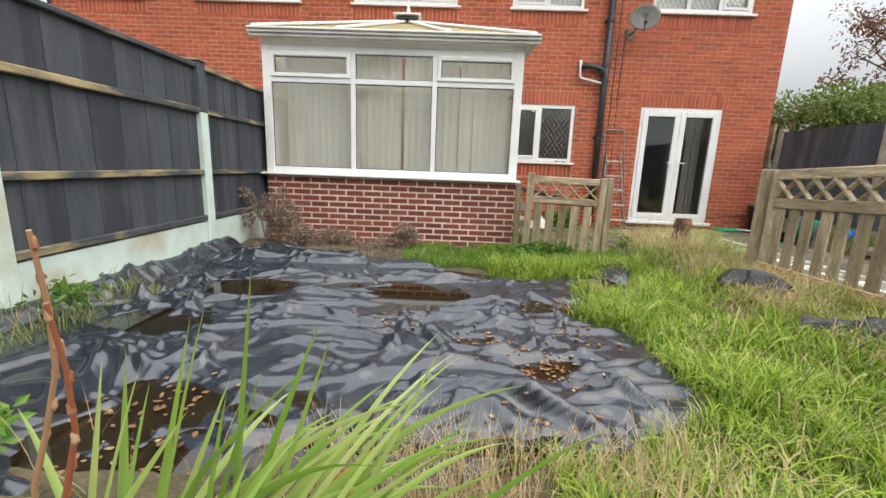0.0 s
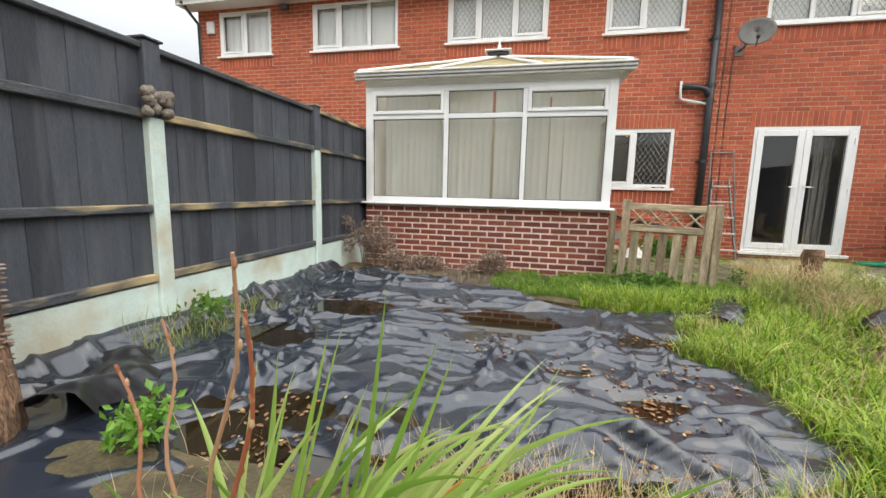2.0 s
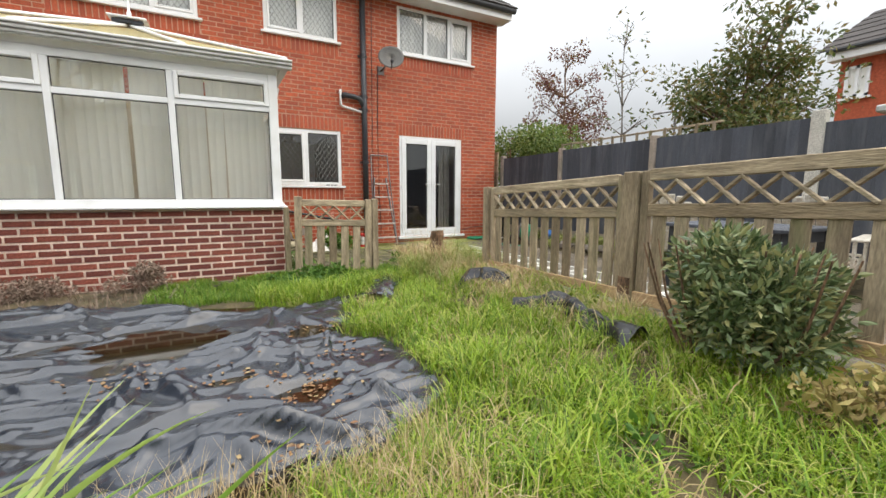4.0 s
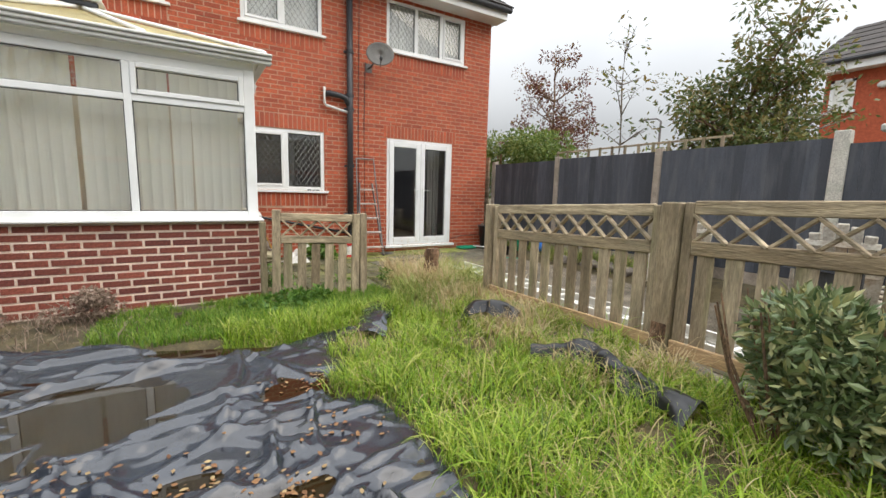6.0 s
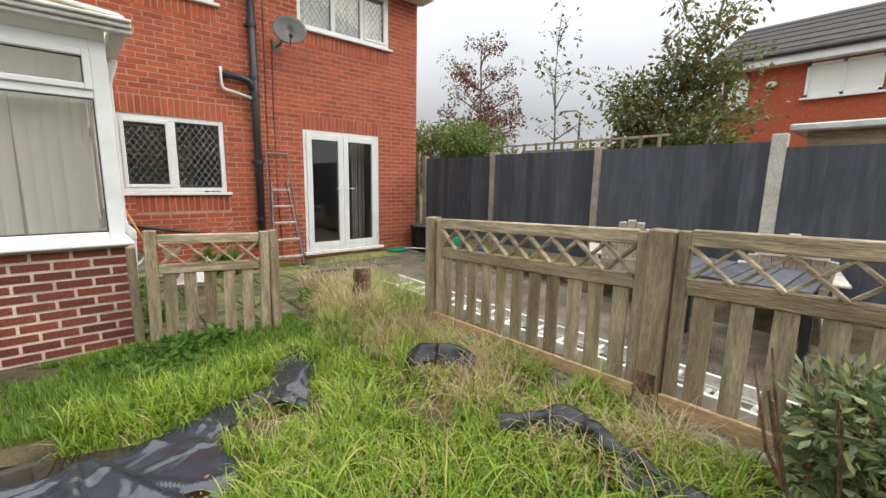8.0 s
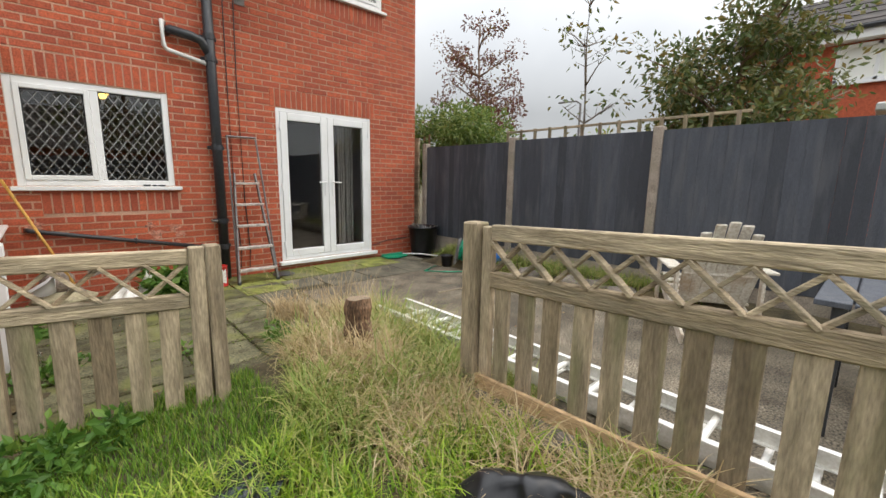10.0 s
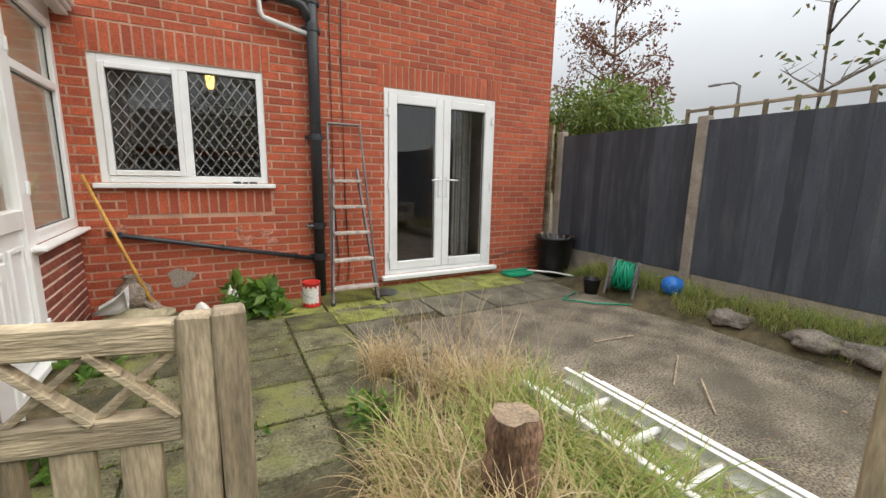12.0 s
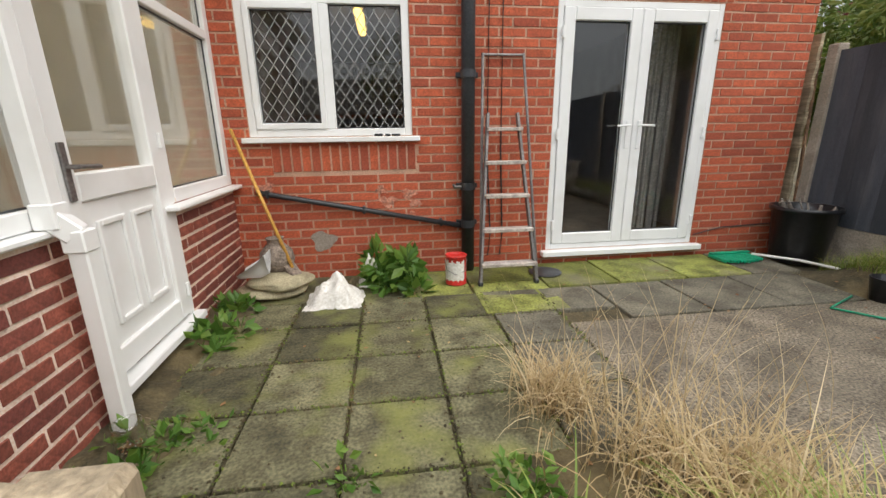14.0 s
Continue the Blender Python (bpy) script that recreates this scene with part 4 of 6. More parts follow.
for y1, y0 in ((-4.262, -5.975), (-6.11, -7.93), (-8.07, -9.83)):
    for y in (y1 - 0.03, y0 + 0.03):
        part("stile", box(PX - 0.02, PX + 0.03, y - 0.03, y + 0.03, 0.2, zt(y) + 0.03, bev=0.005), "oldwood", pf_)
    a, b = y1 - 0.06, y0 + 0.06
    for off, h, mt in ((0.0, 0.08, "oldwood_h"), (-0.24, 0.085, "oldwood_h")):
        q = bmesh.new()
        beam(q, (PX, a, zt(a) + off), (PX, b, zt(b) + off), 0.045, h, 0.006)
        part("rail", q, mt, pf_)
    q = bmesh.new()
    beam(q, (PX - 0.035, y1, 0.225 + 0.02 * (-y1 - 4)), (PX - 0.035, y0, 0.225 + 0.02 * (-y0 - 4)), 0.025, 0.085, 0.004)
    part("bottom_board", q, "newwood", pf_, "pale newer bottom board")
    n = 9
    for k in range(n):
        u0, u1 = a - k * (a - b) / n, a - (k + 1) * (a - b) / n
        for s in (0, 1):
            q = bmesh.new()
            p0, p1 = (u0, u1) if s else (u1, u0)
            beam(q, (PX - 0.012 + 0.018 * s, p0, zt(p0) - 0.205), (PX - 0.012 + 0.018 * s, p1, zt(p1) - 0.04), 0.016, 0.04, 0.002, (1, 0, 0))
            part("lattice_bar", q, "oldwood_h", pf_)
    n = 11
    for k in range(n):
        u = a - (k + 0.5) * (a - b) / n + rng.uniform(-0.006, 0.006)
        part("picket", box(PX - 0.012, PX + 0.012, u - 0.043, u + 0.043, 0.22 + 0.02 * (-u - 4), zt(u) - 0.27 + rng.uniform(-0.01, 0.01), bev=0.003), "oldwood", pf_)

# ---- gate ----
gt = thing("garden_gate", "open weathered wooden gate with crossed lattice and pickets", "gate", (1.4, -3.15, 0.05))
GA, GB = Vector((0.99, -3.08, 0)), Vector((1.84, -3.26, 0))
gd = (GB - GA).normalized()
GM = Matrix.Translation(GA) @ Matrix.Rotation(math.atan2(gd.y, gd.x), 4, "Z") @ Matrix.Rotation(radians(1.2), 4, "Y")
gl = (GB - GA).length
for u, z1 in ((0.04, 0.97), (gl - 0.035, 0.95)):
    part("stile", box(u - 0.04, u + 0.04, -0.03, 0.03, 0.06, z1, GM, 0.006), "oldwood", gt)
for z in (0.9, 0.67):
    part("rail", box(0.08, gl - 0.075, -0.024, 0.024, z - 0.038, z + 0.038, GM, 0.006), "oldwood_h", gt)
for k in range(4):
    u0 = 0.09 + k * (gl - 0.17) / 4
    u1 = u0 + (gl - 0.17) / 4
    for s in (0, 1):
        q = bmesh.new()
        za, zb = (0.7, 0.87) if s else (0.87, 0.7)
        yy = -0.012 + 0.018 * s
        beam(q, GM @ Vector((u0, yy, za)), GM @ Vector((u1, yy, zb)), 0.016, 0.04, 0.002, (0, 1, 0))
        part("lattice_bar", q, "oldwood_h", gt)
for k in range(5):
    u = 0.15 + k * 0.137
    part("picket", box(u - 0.043, u + 0.043, -0.012, 0.012, 0.1 + rng.uniform(-0.02, 0.02), 0.635, GM, 0.003), "oldwood", gt)
gp = part("gate_post", box(1.855, 1.93, -3.305, -3.23, -0.1, 0.94, bev=0.008), "oldwood")
tagged(gp, "square weathered wooden post beside the gate", "post")
gp2 = part("gate_post", box(0.9, 0.96, -3.02, -2.94, -0.1, 0.84, bev=0.006), "oldwood")
tagged(gp2, "short green-stained post against the brick wall", "post")

# ---- paving slabs ----
pav = thing("paving", "mossy square paving slabs with dark joints", "paving", (2, -1.5, 0), kind="structure")
def slab(x0, x1, y0, y1, m):
    g_ = 0.008
    t = Matrix.Translation(((x0 + x1) / 2, (y0 + y1) / 2, 0)) @ Matrix.Rotation(radians(rng.uniform(-0.5, 0.5)), 4, "X") @ Matrix.Rotation(radians(rng.uniform(-0.5, 0.5)), 4, "Y")
    hx, hy = (x1 - x0) / 2 - g_, (y1 - y0) / 2 - g_
    part("slab", box(-hx, hx, -hy, hy, -0.05, rng.uniform(-0.003, 0.003), t, 0.005), m, pav)
for i in range(-2, 4):
    for j in range(-4, 3):
        x0, y0 = 1.895 + i * 0.437, -1.885 + j * 0.412
        if y0 + 0.412 < -0.6 and not (x0 > 3.2 and y0 < -1.3):
            slab(max(x0, 0.9), x0 + 0.437, y0, y0 + 0.412, "slab" if i < 2 else "slab_grey")
for x0, x1, y0, y1, m in ((1.03, 1.6, -0.66, -0.1, "slab"), (1.6, 2.2, -0.66, -0.1, "slab"), (2.2, 2.72, -0.66, -0.1, "slab_green"), (2.72, 3.33, -1.05, -0.45, "slab_green"), (2.72, 3.33, -0.45, -0.02, "slab_green"), (3.33, 3.93, -0.62, -0.02, "slab_green"), (3.93, 4.53, -0.62, -0.02, "slab_green"), (4.53, 5.13, -0.62, -0.02, "slab_green"),
                          (5.13, 5.6, -0.62, -0.02, "slab_grey"), (3.65, 4.25, -1.24, -0.63, "slab_grey"), (4.25, 4.85, -1.24, -0.63, "slab_grey"), (4.85, 5.45, -1.24, -0.63, "slab_grey")):
    slab(x0, x1, y0, y1, m)

# ---- pond liner ----
PUDDLES = [(-0.1, -4.95, 0.45, 0.45), (-1.35, -4.95, 0.35, 0.25), (-1.5, -5.75, 0.3, 0.2), (-1.0, -6.5, 0.35, 0.25), (-0.75, -6.95, 0.45, 0.22), (0.62, -6.08, 0.16, 0.08), (0.3, -5.8, 0.16, 0.07), (0.75, -5.2, 0.2, 0.15)]
def lattice(i, j, seed):
    return (math.sin(i * 127.1 + j * 311.7 + seed * 74.7) * 43758.5453) % 1.0
def facets(p, cell, seed):
    """Creased sheet: random heights on a slanted triangle lattice, flat in between."""
    a = 0.6 + seed
    u, v = (p.x * math.cos(a) + p.y * math.sin(a)) / cell, (p.y * math.cos(a) - p.x * math.sin(a)) / cell
    s = (u + v) * 0.366
    u, v = u + s, v + s
    i, j = math.floor(u), math.floor(v)
    f, g = u - i, v - j
    h00, h11 = lattice(i, j, seed), lattice(i + 1, j + 1, seed)
    if f > g:
        return h00 * (1 - f) + lattice(i + 1, j, seed) * (f - g) + h11 * g
    return h00 * (1 - g) + lattice(i, j + 1, seed) * (g - f) + h11 * f
rf2 = np.random.RandomState(19)
NF = 430
big = rf2.rand(NF) < 0.26
F_x, F_y = rf2.uniform(-2.2, 1.4, NF), rf2.uniform(-7.0, -3.8, NF)
F_a = np.where(rf2.rand(NF) < 0.7, rf2.normal(0.05, 0.35, NF), rf2.normal(1.1, 0.5, NF)) * np.where(rf2.rand(NF) < 0.4, -1, 1)
F_l = np.where(big, rf2.uniform(0.3, 0.75, NF), rf2.uniform(0.1, 0.32, NF))
F_w = np.where(big, rf2.uniform(0.03, 0.06, NF), rf2.uniform(0.014, 0.034, NF))
F_h = np.where(big, rf2.uniform(0.018, 0.042, NF), rf2.uniform(0.006, 0.02, NF))
F_k, F_s = rf2.uniform(-0.5, 0.5, NF), rf2.uniform(0.18, 0.8, NF)
# three sharp creases and the long roll near the edge
for i, (x_, y_, a_, l_, w_, h_) in enumerate(((0.62, -5.76, 1.47, 0.26, 0.03, 0.04), (0.82, -5.6, 1.4, 0.24, 0.028, 0.04), (0.35, -6.42, -0.27, 0.52, 0.04, 0.085), (0.95, -6.3, -0.9, 0.22, 0.03, 0.05))):
    F_x[i], F_y[i], F_a[i], F_l[i], F_w[i], F_h[i], F_k[i], F_s[i] = x_, y_, a_, l_, w_, h_, 0.12, 0.5
F_c, F_n = np.cos(F_a), np.sin(F_a)
def liner_z(x, y):
    """Height of the sheet: soft swells with many rounded folds, each steeper on one side."""
    dx, dy = x - F_x, y - F_y
    u = (dx * F_c + dy * F_n) / F_l
    v = dy * F_c - dx * F_n + F_k * F_l * u * u
    v = v / (F_w * np.where(v > 0, 1.0, F_s))
    folds = float(np.sum(F_h * np.clip(1 - u * u, 0, 1) * np.exp(-v * v)))
    wet, dip = 1.0, 0.0
    for px_, py_, sx, sy in PUDDLES:
        g_ = math.exp(-((x - px_) / sx) ** 2 * 1.5 - ((y - py_) / sy) ** 2 * 1.5)
        dip += 0.07 * g_
        wet -= 0.55 * g_
    z = 0.062 + 0.03 * noise.noise(Vector((x * 1.4, y * 1.4, 2))) + 0.012 * noise.noise(Vector((x * 3.7, y * 3.7, 9))) + folds * max(0.25, wet) - dip
    return z + 0.1 * smooth(-2.08, -2.26, x) + 0.03 * smooth(-4.4, -4.1, y)
def liner_edge(x, y):
    wob = 0.14 * noise.noise(Vector((x * 1.7, y * 1.7, 5))) + 0.02 * noise.noise(Vector((x * 6, y * 6, 5)))
    right = 1.22 - 0.42 * smooth(-6.38, -6.62, y) - 0.27 * math.exp(-((y + 5.27) / 0.2) ** 2) - 0.1 * math.exp(-((y + 4.8) / 0.2) ** 2) + 0.4 * wob + 0.35 * smooth(-4.68, -4.4, y)
    far_ = -4.0 + 0.12 * wob + 0.35 * smooth(-0.4, -1.2, x) - 0.45 * smooth(-0.3, 0.45, x) + 0.12 * smooth(0.8, 1.5, x)
    near_ = -6.68 + 0.7 * wob - 0.7 * smooth(-0.2, -0.9, x)
    return x < right and y < far_ and y > near_
st = 0.014
nx, ny = int(4.4 / st), int(3.9 / st)
vs, idx, fs = [], {}, []
for j in range(ny):
    for i in range(nx):
        x, y = -2.26 + i * st, -7.4 + j * st
        if liner_edge(x, y):
            idx[i, j] = len(vs)
            inside = sum(liner_edge(x + a * 0.09, y + b * 0.09) for a, b in ((1, 0), (-1, 0), (0, 1), (0, -1), (0.7, 0.7), (0.7, -0.7))) / 6
            lo = ground_z(x, y) + 0.012
            vs.append((x, y, lo + (liner_z(x, y) - lo) * smooth(0.2, 1.0, inside) if x > -2.0 else liner_z(x, y)))
for (i, j), a in idx.items():
    if (i + 1, j) in idx and (i, j + 1) in idx and (i + 1, j + 1) in idx:
        fs.append((a, idx[i + 1, j], idx[i + 1, j + 1], idx[i, j + 1]))
tagged(raw("pond_liner", vs, fs, "liner", smooth=True), "crumpled black pond liner spread over the ground", "pond liner")
wv = [(-2.2, -7.2, 0.052), (-0.35, -7.2, 0.052), (1.0, -6.3, 0.052), (1.0, -4.55, 0.052), (-0.2, -4.1, 0.052), (-2.2, -4.05, 0.052)]
water = raw("pond_water", wv, [(0, 1, 2, 3, 4, 5)], "water")
tagged(water, "shallow brown puddles standing in the liner folds", "water", kind="structure")

def sheet(name, path, width, label, seed, mt="liner_dark", arch=0.12):
    """A crumpled strip of liner along a path, folded up from the ground."""
    vs, fs, n, k = [], [], 40, 14
    for i in range(n + 1):
        t = i / n * (len(path) - 1)
        a, b = path[min(int(t), len(path) - 2)], path[min(int(t), len(path) - 2) + 1]
        p = Vector(a).lerp(Vector(b), t - min(int(t), len(path) - 2))
        d = (Vector(b) - Vector(a)).normalized()
        s = Vector((-d.y, d.x, 0))
        for j in range(k + 1):
            u = j / k - 0.5
            w_ = width * (0.7 + 0.5 * noise.noise(Vector((t * 1.5, seed, 0))))
            q = p + s * u * w_
            z = arch * math.cos(u * 3) * (0.7 + 0.6 * noise.noise(Vector((t * 1.1, u * 1.5, seed)))) + 0.035 * facets(q, 0.09, int(seed))
            vs.append((q.x + 0.03 * noise.noise(Vector((t * 4, u * 5, seed + 3))), q.y, ground_z(q.x, q.y) + p.z + abs(z) + 0.01))
    for i in range(n):
        for j in range(k):
            a = i * (k + 1) + j
            fs.append((a, a + 1, a + k + 2, a + k + 1))
    return tagged(raw(name, vs, fs, mt, smooth=True), label, "plastic sheet")
sheet("liner_offcut", [(2.2, -5.62, 0.0), (2.38, -5.9, 0.05), (2.35, -6.2, 0.02), (2.3, -6.6, 0)], 0.22, "torn strip of black liner lying in the grass", 2.0)
sheet("liner_offcut", [(2.25, -4.75, 0), (2.38, -4.95, 0.1), (2.5, -5.15, 0.03)], 0.28, "crumpled black liner scrap sticking out of the grass", 5.0)
sheet("liner_offcut", [(1.45, -4.66, 0.0), (1.62, -4.35, 0.03), (1.8, -4.0, 0.02)], 0.36, "flap of grey-black liner lying on the lawn", 8.0, "liner", 0.06)
sheet("liner_offcut", [(-2.1, -6.3, 0.1), (-1.85, -6.5, 0.1), (-1.7, -6.9, 0.04)], 0.5, "black liner gathered against the log", 11.0)

# ---- plants ----
def blades(name, spots, material, length, width, bend, label, category, kind="stuff", seg=4, seed=1, upright=0.35):
    """Grass: each blade a tapered ribbon that bows over; spots are (x, y, z, length factor, lean direction or None)."""
    r = np.random.RandomState(seed)
    vs, fs = [], []
    for x, y, z, k, dirn in spots:
        a = r.uniform(0, 2 * math.pi) if dirn is None else dirn + r.normal(0, 0.5)
        L, w = length * k * r.uniform(0.6, 1.25), width * r.uniform(0.7, 1.3)
        lean, bow = r.uniform(0, upright), bend * r.uniform(0.4, 1.4)
        dx, dy = math.cos(a), math.sin(a)
        b = r.uniform(0, math.pi)
        wx, wy = -dy * math.cos(b * 0.3) * w / 2, dx * math.cos(b * 0.3) * w / 2
        o, px_, pz, th = len(vs), 0.0, 0.0, lean
        for s in range(seg + 1):
            t = s / seg
            ww = (1 - t ** 2.2) if s < seg else 0
            vs.append((x + dx * px_ - wx * ww, y + dy * px_ - wy * ww, z + pz))
            vs.append((x + dx * px_ + wx * ww, y + dy * px_ + wy * ww, z + pz))
            px_ += math.sin(th) * L / seg
            pz += math.cos(th) * L / seg
            th += bow / seg
        for s in range(seg):
            fs.append((o + 2 * s, o + 2 * s + 1, o + 2 * s + 3, o + 2 * s + 2))
    ob = raw(name, vs, fs, material)
    return tagged(ob, label, category, kind=kind) if label else ob

R = np.random.RandomState(7)
def scatter(n, x0, x1, y0, y1, keep=lambda x, y: True, k=lambda x, y: 1.0):
    out = []
    for x, y in zip(R.uniform(x0, x1, n), R.uniform(y0, y1, n)):
        if keep(x, y):
            out.append((x, y, ground_z(x, y) - 0.01, k(x, y), None))
    return out
def patchy(x, y, f=2.2, s=0):
    return noise.noise(Vector((x * f, y * f, s))) + 0.5 * noise.noise(Vector((x * f * 2.7, y * f * 2.7, s)))
def off_liner(x, y):
    return not liner_edge(x - 0.05 - 0.07 * patchy(x, y, 9, 6), y)
lawn = scatter(56000, 0.5, 2.88, -9.0, -3.95, lambda x, y: off_liner(x, y) and patchy(x, y) > -0.2 - (0.2 if x < 2.2 else -0.1) and not (y > -4.6 and x > 2.1 and patchy(x, y, 3, 4) < 0.1), lambda x, y: 0.8 + 0.7 * patchy(x, y, 2.3, 2))
lawn += scatter(5000, 0.3, 1.5, -6.9, -4.2, lambda x, y: liner_edge(x - 0.09, y) != liner_edge(x + 0.02, y) or liner_edge(x, y + 0.06) != liner_edge(x, y - 0.03), lambda x, y: 0.7)
blades("lawn_grass", lawn, "grass", 0.2, 0.007, 1.9, "bright green unmown lawn grass beside the liner", "grass", seed=2)
long_ = scatter(3200, 0.7, 2.85, -9.0, -4.3, lambda x, y: off_liner(x, y) and patchy(x, y, 1.9, 27) > -0.15, lambda x, y: 0.8 + 0.5 * patchy(x, y, 2.3, 2))
blades("tall_grass", long_, "grass", 0.36, 0.009, 2.6, "long pale green grass blades arching over the lawn", "grass", seed=21, seg=6, upright=0.7)
strip = scatter(24000, -0.35, 2.1, -4.15, -3.0, lambda x, y: off_liner(x, y) and y < -2.8 and patchy(x, y, 2, 9) > -0.5, lambda x, y: 0.75)
blades("grass_strip", strip, "grass_short", 0.1, 0.005, 0.9, "short bright green grass strip before the brick wall", "grass", seed=3)
wild = scatter(10000, 1.95, 3.35, -4.4, -2.75, lambda x, y: patchy(x, y, 2.0, 3) > -0.25 and x > 2.7 + (y + 2.2) * 0.4, lambda x, y: (0.6 if x < 2.45 else 0.95) + 0.7 * patchy(x, y, 1.5, 5))
blades("long_grass", wild, "longgrass", 0.34, 0.008, 2.5, "tangled long green grass in the gateway", "grass", seed=4, seg=5)
wild2 = scatter(2200, 2.3, 2.9, -4.4, -3.0, lambda x, y: patchy(x, y, 2.2, 53) > -0.2, lambda x, y: 0.8) + scatter(1500, 2.05, 3.5, -3.5, -2.4, lambda x, y: patchy(x, y, 2.4, 13) > -0.1 and x > 2.75 + (y + 2.2) * 0.4, lambda x, y: 1.0) + scatter(5200, 0.6, 2.8, -8.5, -4.3, lambda x, y: off_liner(x, y) and patchy(x, y, 2.8, 41) > 0.0, lambda x, y: 0.5) + scatter(4200, 2.2, 2.86, -6.4, -4.1, lambda x, y: patchy(x, y, 2.4, 17) > -0.05, lambda x, y: 0.75) + scatter(900, 0.95, 2.2, -5.6, -4.9, lambda x, y: off_liner(x, y) and patchy(x, y, 3, 19) > 0.25, lambda x, y: 0.4)
blades("dry_grass", wild2, "dry", 0.4, 0.006, 2.3, "straw-coloured dead grass tussocks", "grass", seed=5, seg=5, upright=0.6)
tuft = []
for cx, cy, n, s in ((2.8, -2.02, 330, 0.075), (2.95, -2.42, 110, 0.12), (3.05, -2.6, 150, 0.14), (3.3, -2.64, 150, 0.14), (2.5, -3.2, 130, 0.1), (2.85, -3.2, 110, 0.1), (2.4, -3.55, 70, 0.1), (2.5, -3.66, 110, 0.07), (2.66, -3.68, 110, 0.07)):
    for _ in range(n):
        x, y = cx + R.normal(0, s), cy + R.normal(0, s)
        tuft.append((x, y, ground_z(x, y), 1.0, None))
blades("grass_tussock", tuft, "dry", 0.36, 0.006, 1.9, "tall tawny grass tussock between the slabs", "grass", seed=6, seg=6, upright=0.4)
stems = []
for _ in range(90):
    x, y = 3.15 + R.normal(0, 0.25), -2.35 + R.normal(0, 0.25)
    stems.append((x, y, ground_z(x, y), 1.0, None))
blades("seed_stems", stems, "dry", 0.66, 0.0045, 1.0, "thin bleached grass stems with seed heads", "grass", seed=8, seg=6, upright=0.35)
fore = scatter(4200, -1.1, 1.0, -7.4, -6.5, lambda x, y: (x > -0.15 + 0.3 * patchy(x, y, 3, 29) or R.rand() < 0.06) and y < -6.66 - 0.2 * math.sin(x * 3) + (0.15 if x > 0 else 0) and patchy(x, y, 3, 23) > -0.3, lambda x, y: 0.8)
blades("dry_foreground_grass", fore, "dry", 0.3, 0.0032, 1.0, "thin dry straw stems at the liner's edge", "grass", seed=9, seg=5, upright=0.5)
yardgrass = scatter(8500, 5.5, 6.08, -4.6, -0.6, lambda x, y: patchy(x, y, 1.8, 31) > -0.3 and x > 5.68 + 0.2 * patchy(x, y, 2, 3), lambda x, y: 0.7)
blades("verge_grass", yardgrass, "longgrass", 0.28, 0.005, 2.4, "drooping grass along the foot of the fence", "grass", seed=10)
leftgrass = scatter(600, -2.22, -1.7, -6.2, -5.2, lambda x, y: x < -1.85 + 0.1 * patchy(x, y, 3, 3), lambda x, y: 0.9)
blades("fence_foot_grass", [(x, y, liner_z(x, y) - 0.02, k, d) for x, y, z, k, d in leftgrass], "longgrass", 0.17, 0.005, 1.6, "green grass growing at the fence foot", "grass", seed=12)

# sword-leaved plant in the foreground
fl = thing("flag_iris", "clump of long green and yellowing sword leaves", "plant", (-0.3, -7.33, 0.05))
rr = random.Random(11)
def sword(base, tip, sag, w, material, name="leaf", seg=12):
    b, t = Vector(base), Vector(tip)
    d = (t - b)
    face = Vector((rr.uniform(-0.45, 0.45), -1, rr.uniform(-0.1, 0.5)))
    s = d.cross(face).normalized()
    out_ = d.cross(s).normalized()
    vs, fs = [], []
    for i in range(seg + 1):
        q = i / seg
        p = b.lerp(t, q) + Vector((0, 0, sag * 4 * q * (1 - q)))
        ww = w * (1 - q ** 3) * (0.6 + 0.4 * min(1, q * 5))
        up = out_ * 0.18 * ww
        vs += [tuple(p - s * ww / 2 + up), tuple(p), tuple(p + s * ww / 2 + up)]
    for i in range(seg):
        for k in (0, 1):
            a = 3 * i + k
            fs.append((a, a + 1, a + 4, a + 3))
    return raw(name, vs, fs, material, fl, True)
for k in range(84):
    q = rr.random()
    bx_, by_ = -0.37 + rr.gauss(0, 0.08), -7.34 + rr.gauss(0, 0.05)
    if q < 0.72:
        tip = (bx_ + rr.uniform(0.24, 0.64), by_ + rr.uniform(-0.05, 0.35), rr.uniform(0.25, 0.64))
        sg = rr.uniform(0.05, 0.13)
    elif q < 0.88:
        tip = (bx_ + rr.uniform(-0.02, 0.3), by_ + rr.uniform(0.02, 0.22), rr.uniform(0.45, 0.74))
        sg = rr.uniform(0.0, 0.05)
    else:
        tip = (bx_ - rr.uniform(0.08, 0.4), by_ + rr.uniform(-0.1, 0.2), rr.uniform(0.25, 0.5))
        sg = rr.uniform(0.02, 0.08)
    sword((bx_, by_, 0.03), tip, sg, rr.uniform(0.011, 0.021), "iris")
for b, t, w in (((-0.26, -7.33, 0.03), (-0.19, -7.26, 0.83), 0.017), ((-0.46, -7.3, 0.03), (-0.37, -7.16, 0.69), 0.024), ((-0.58, -7.28, 0.03), (-0.56, -7.16, 0.6), 0.02)):
    sword(b, t, 0.0, w, "iris")
for k in range(8):
    sword((-0.3 + rr.gauss(0, 0.06), -7.33 + rr.gauss(0, 0.04), 0.03), (rr.uniform(-0.05, 0.2), -7.33 + rr.uniform(0, 0.25), rr.uniform(0.25, 0.5)), rr.uniform(0.04, 0.1), rr.uniform(0.011, 0.018), "iris_yellow")
st_ = thing("seed_stalk_plant", "upright red-brown seed stalks of a dock plant", "plant", (-0.65, -7.3, 0.05))
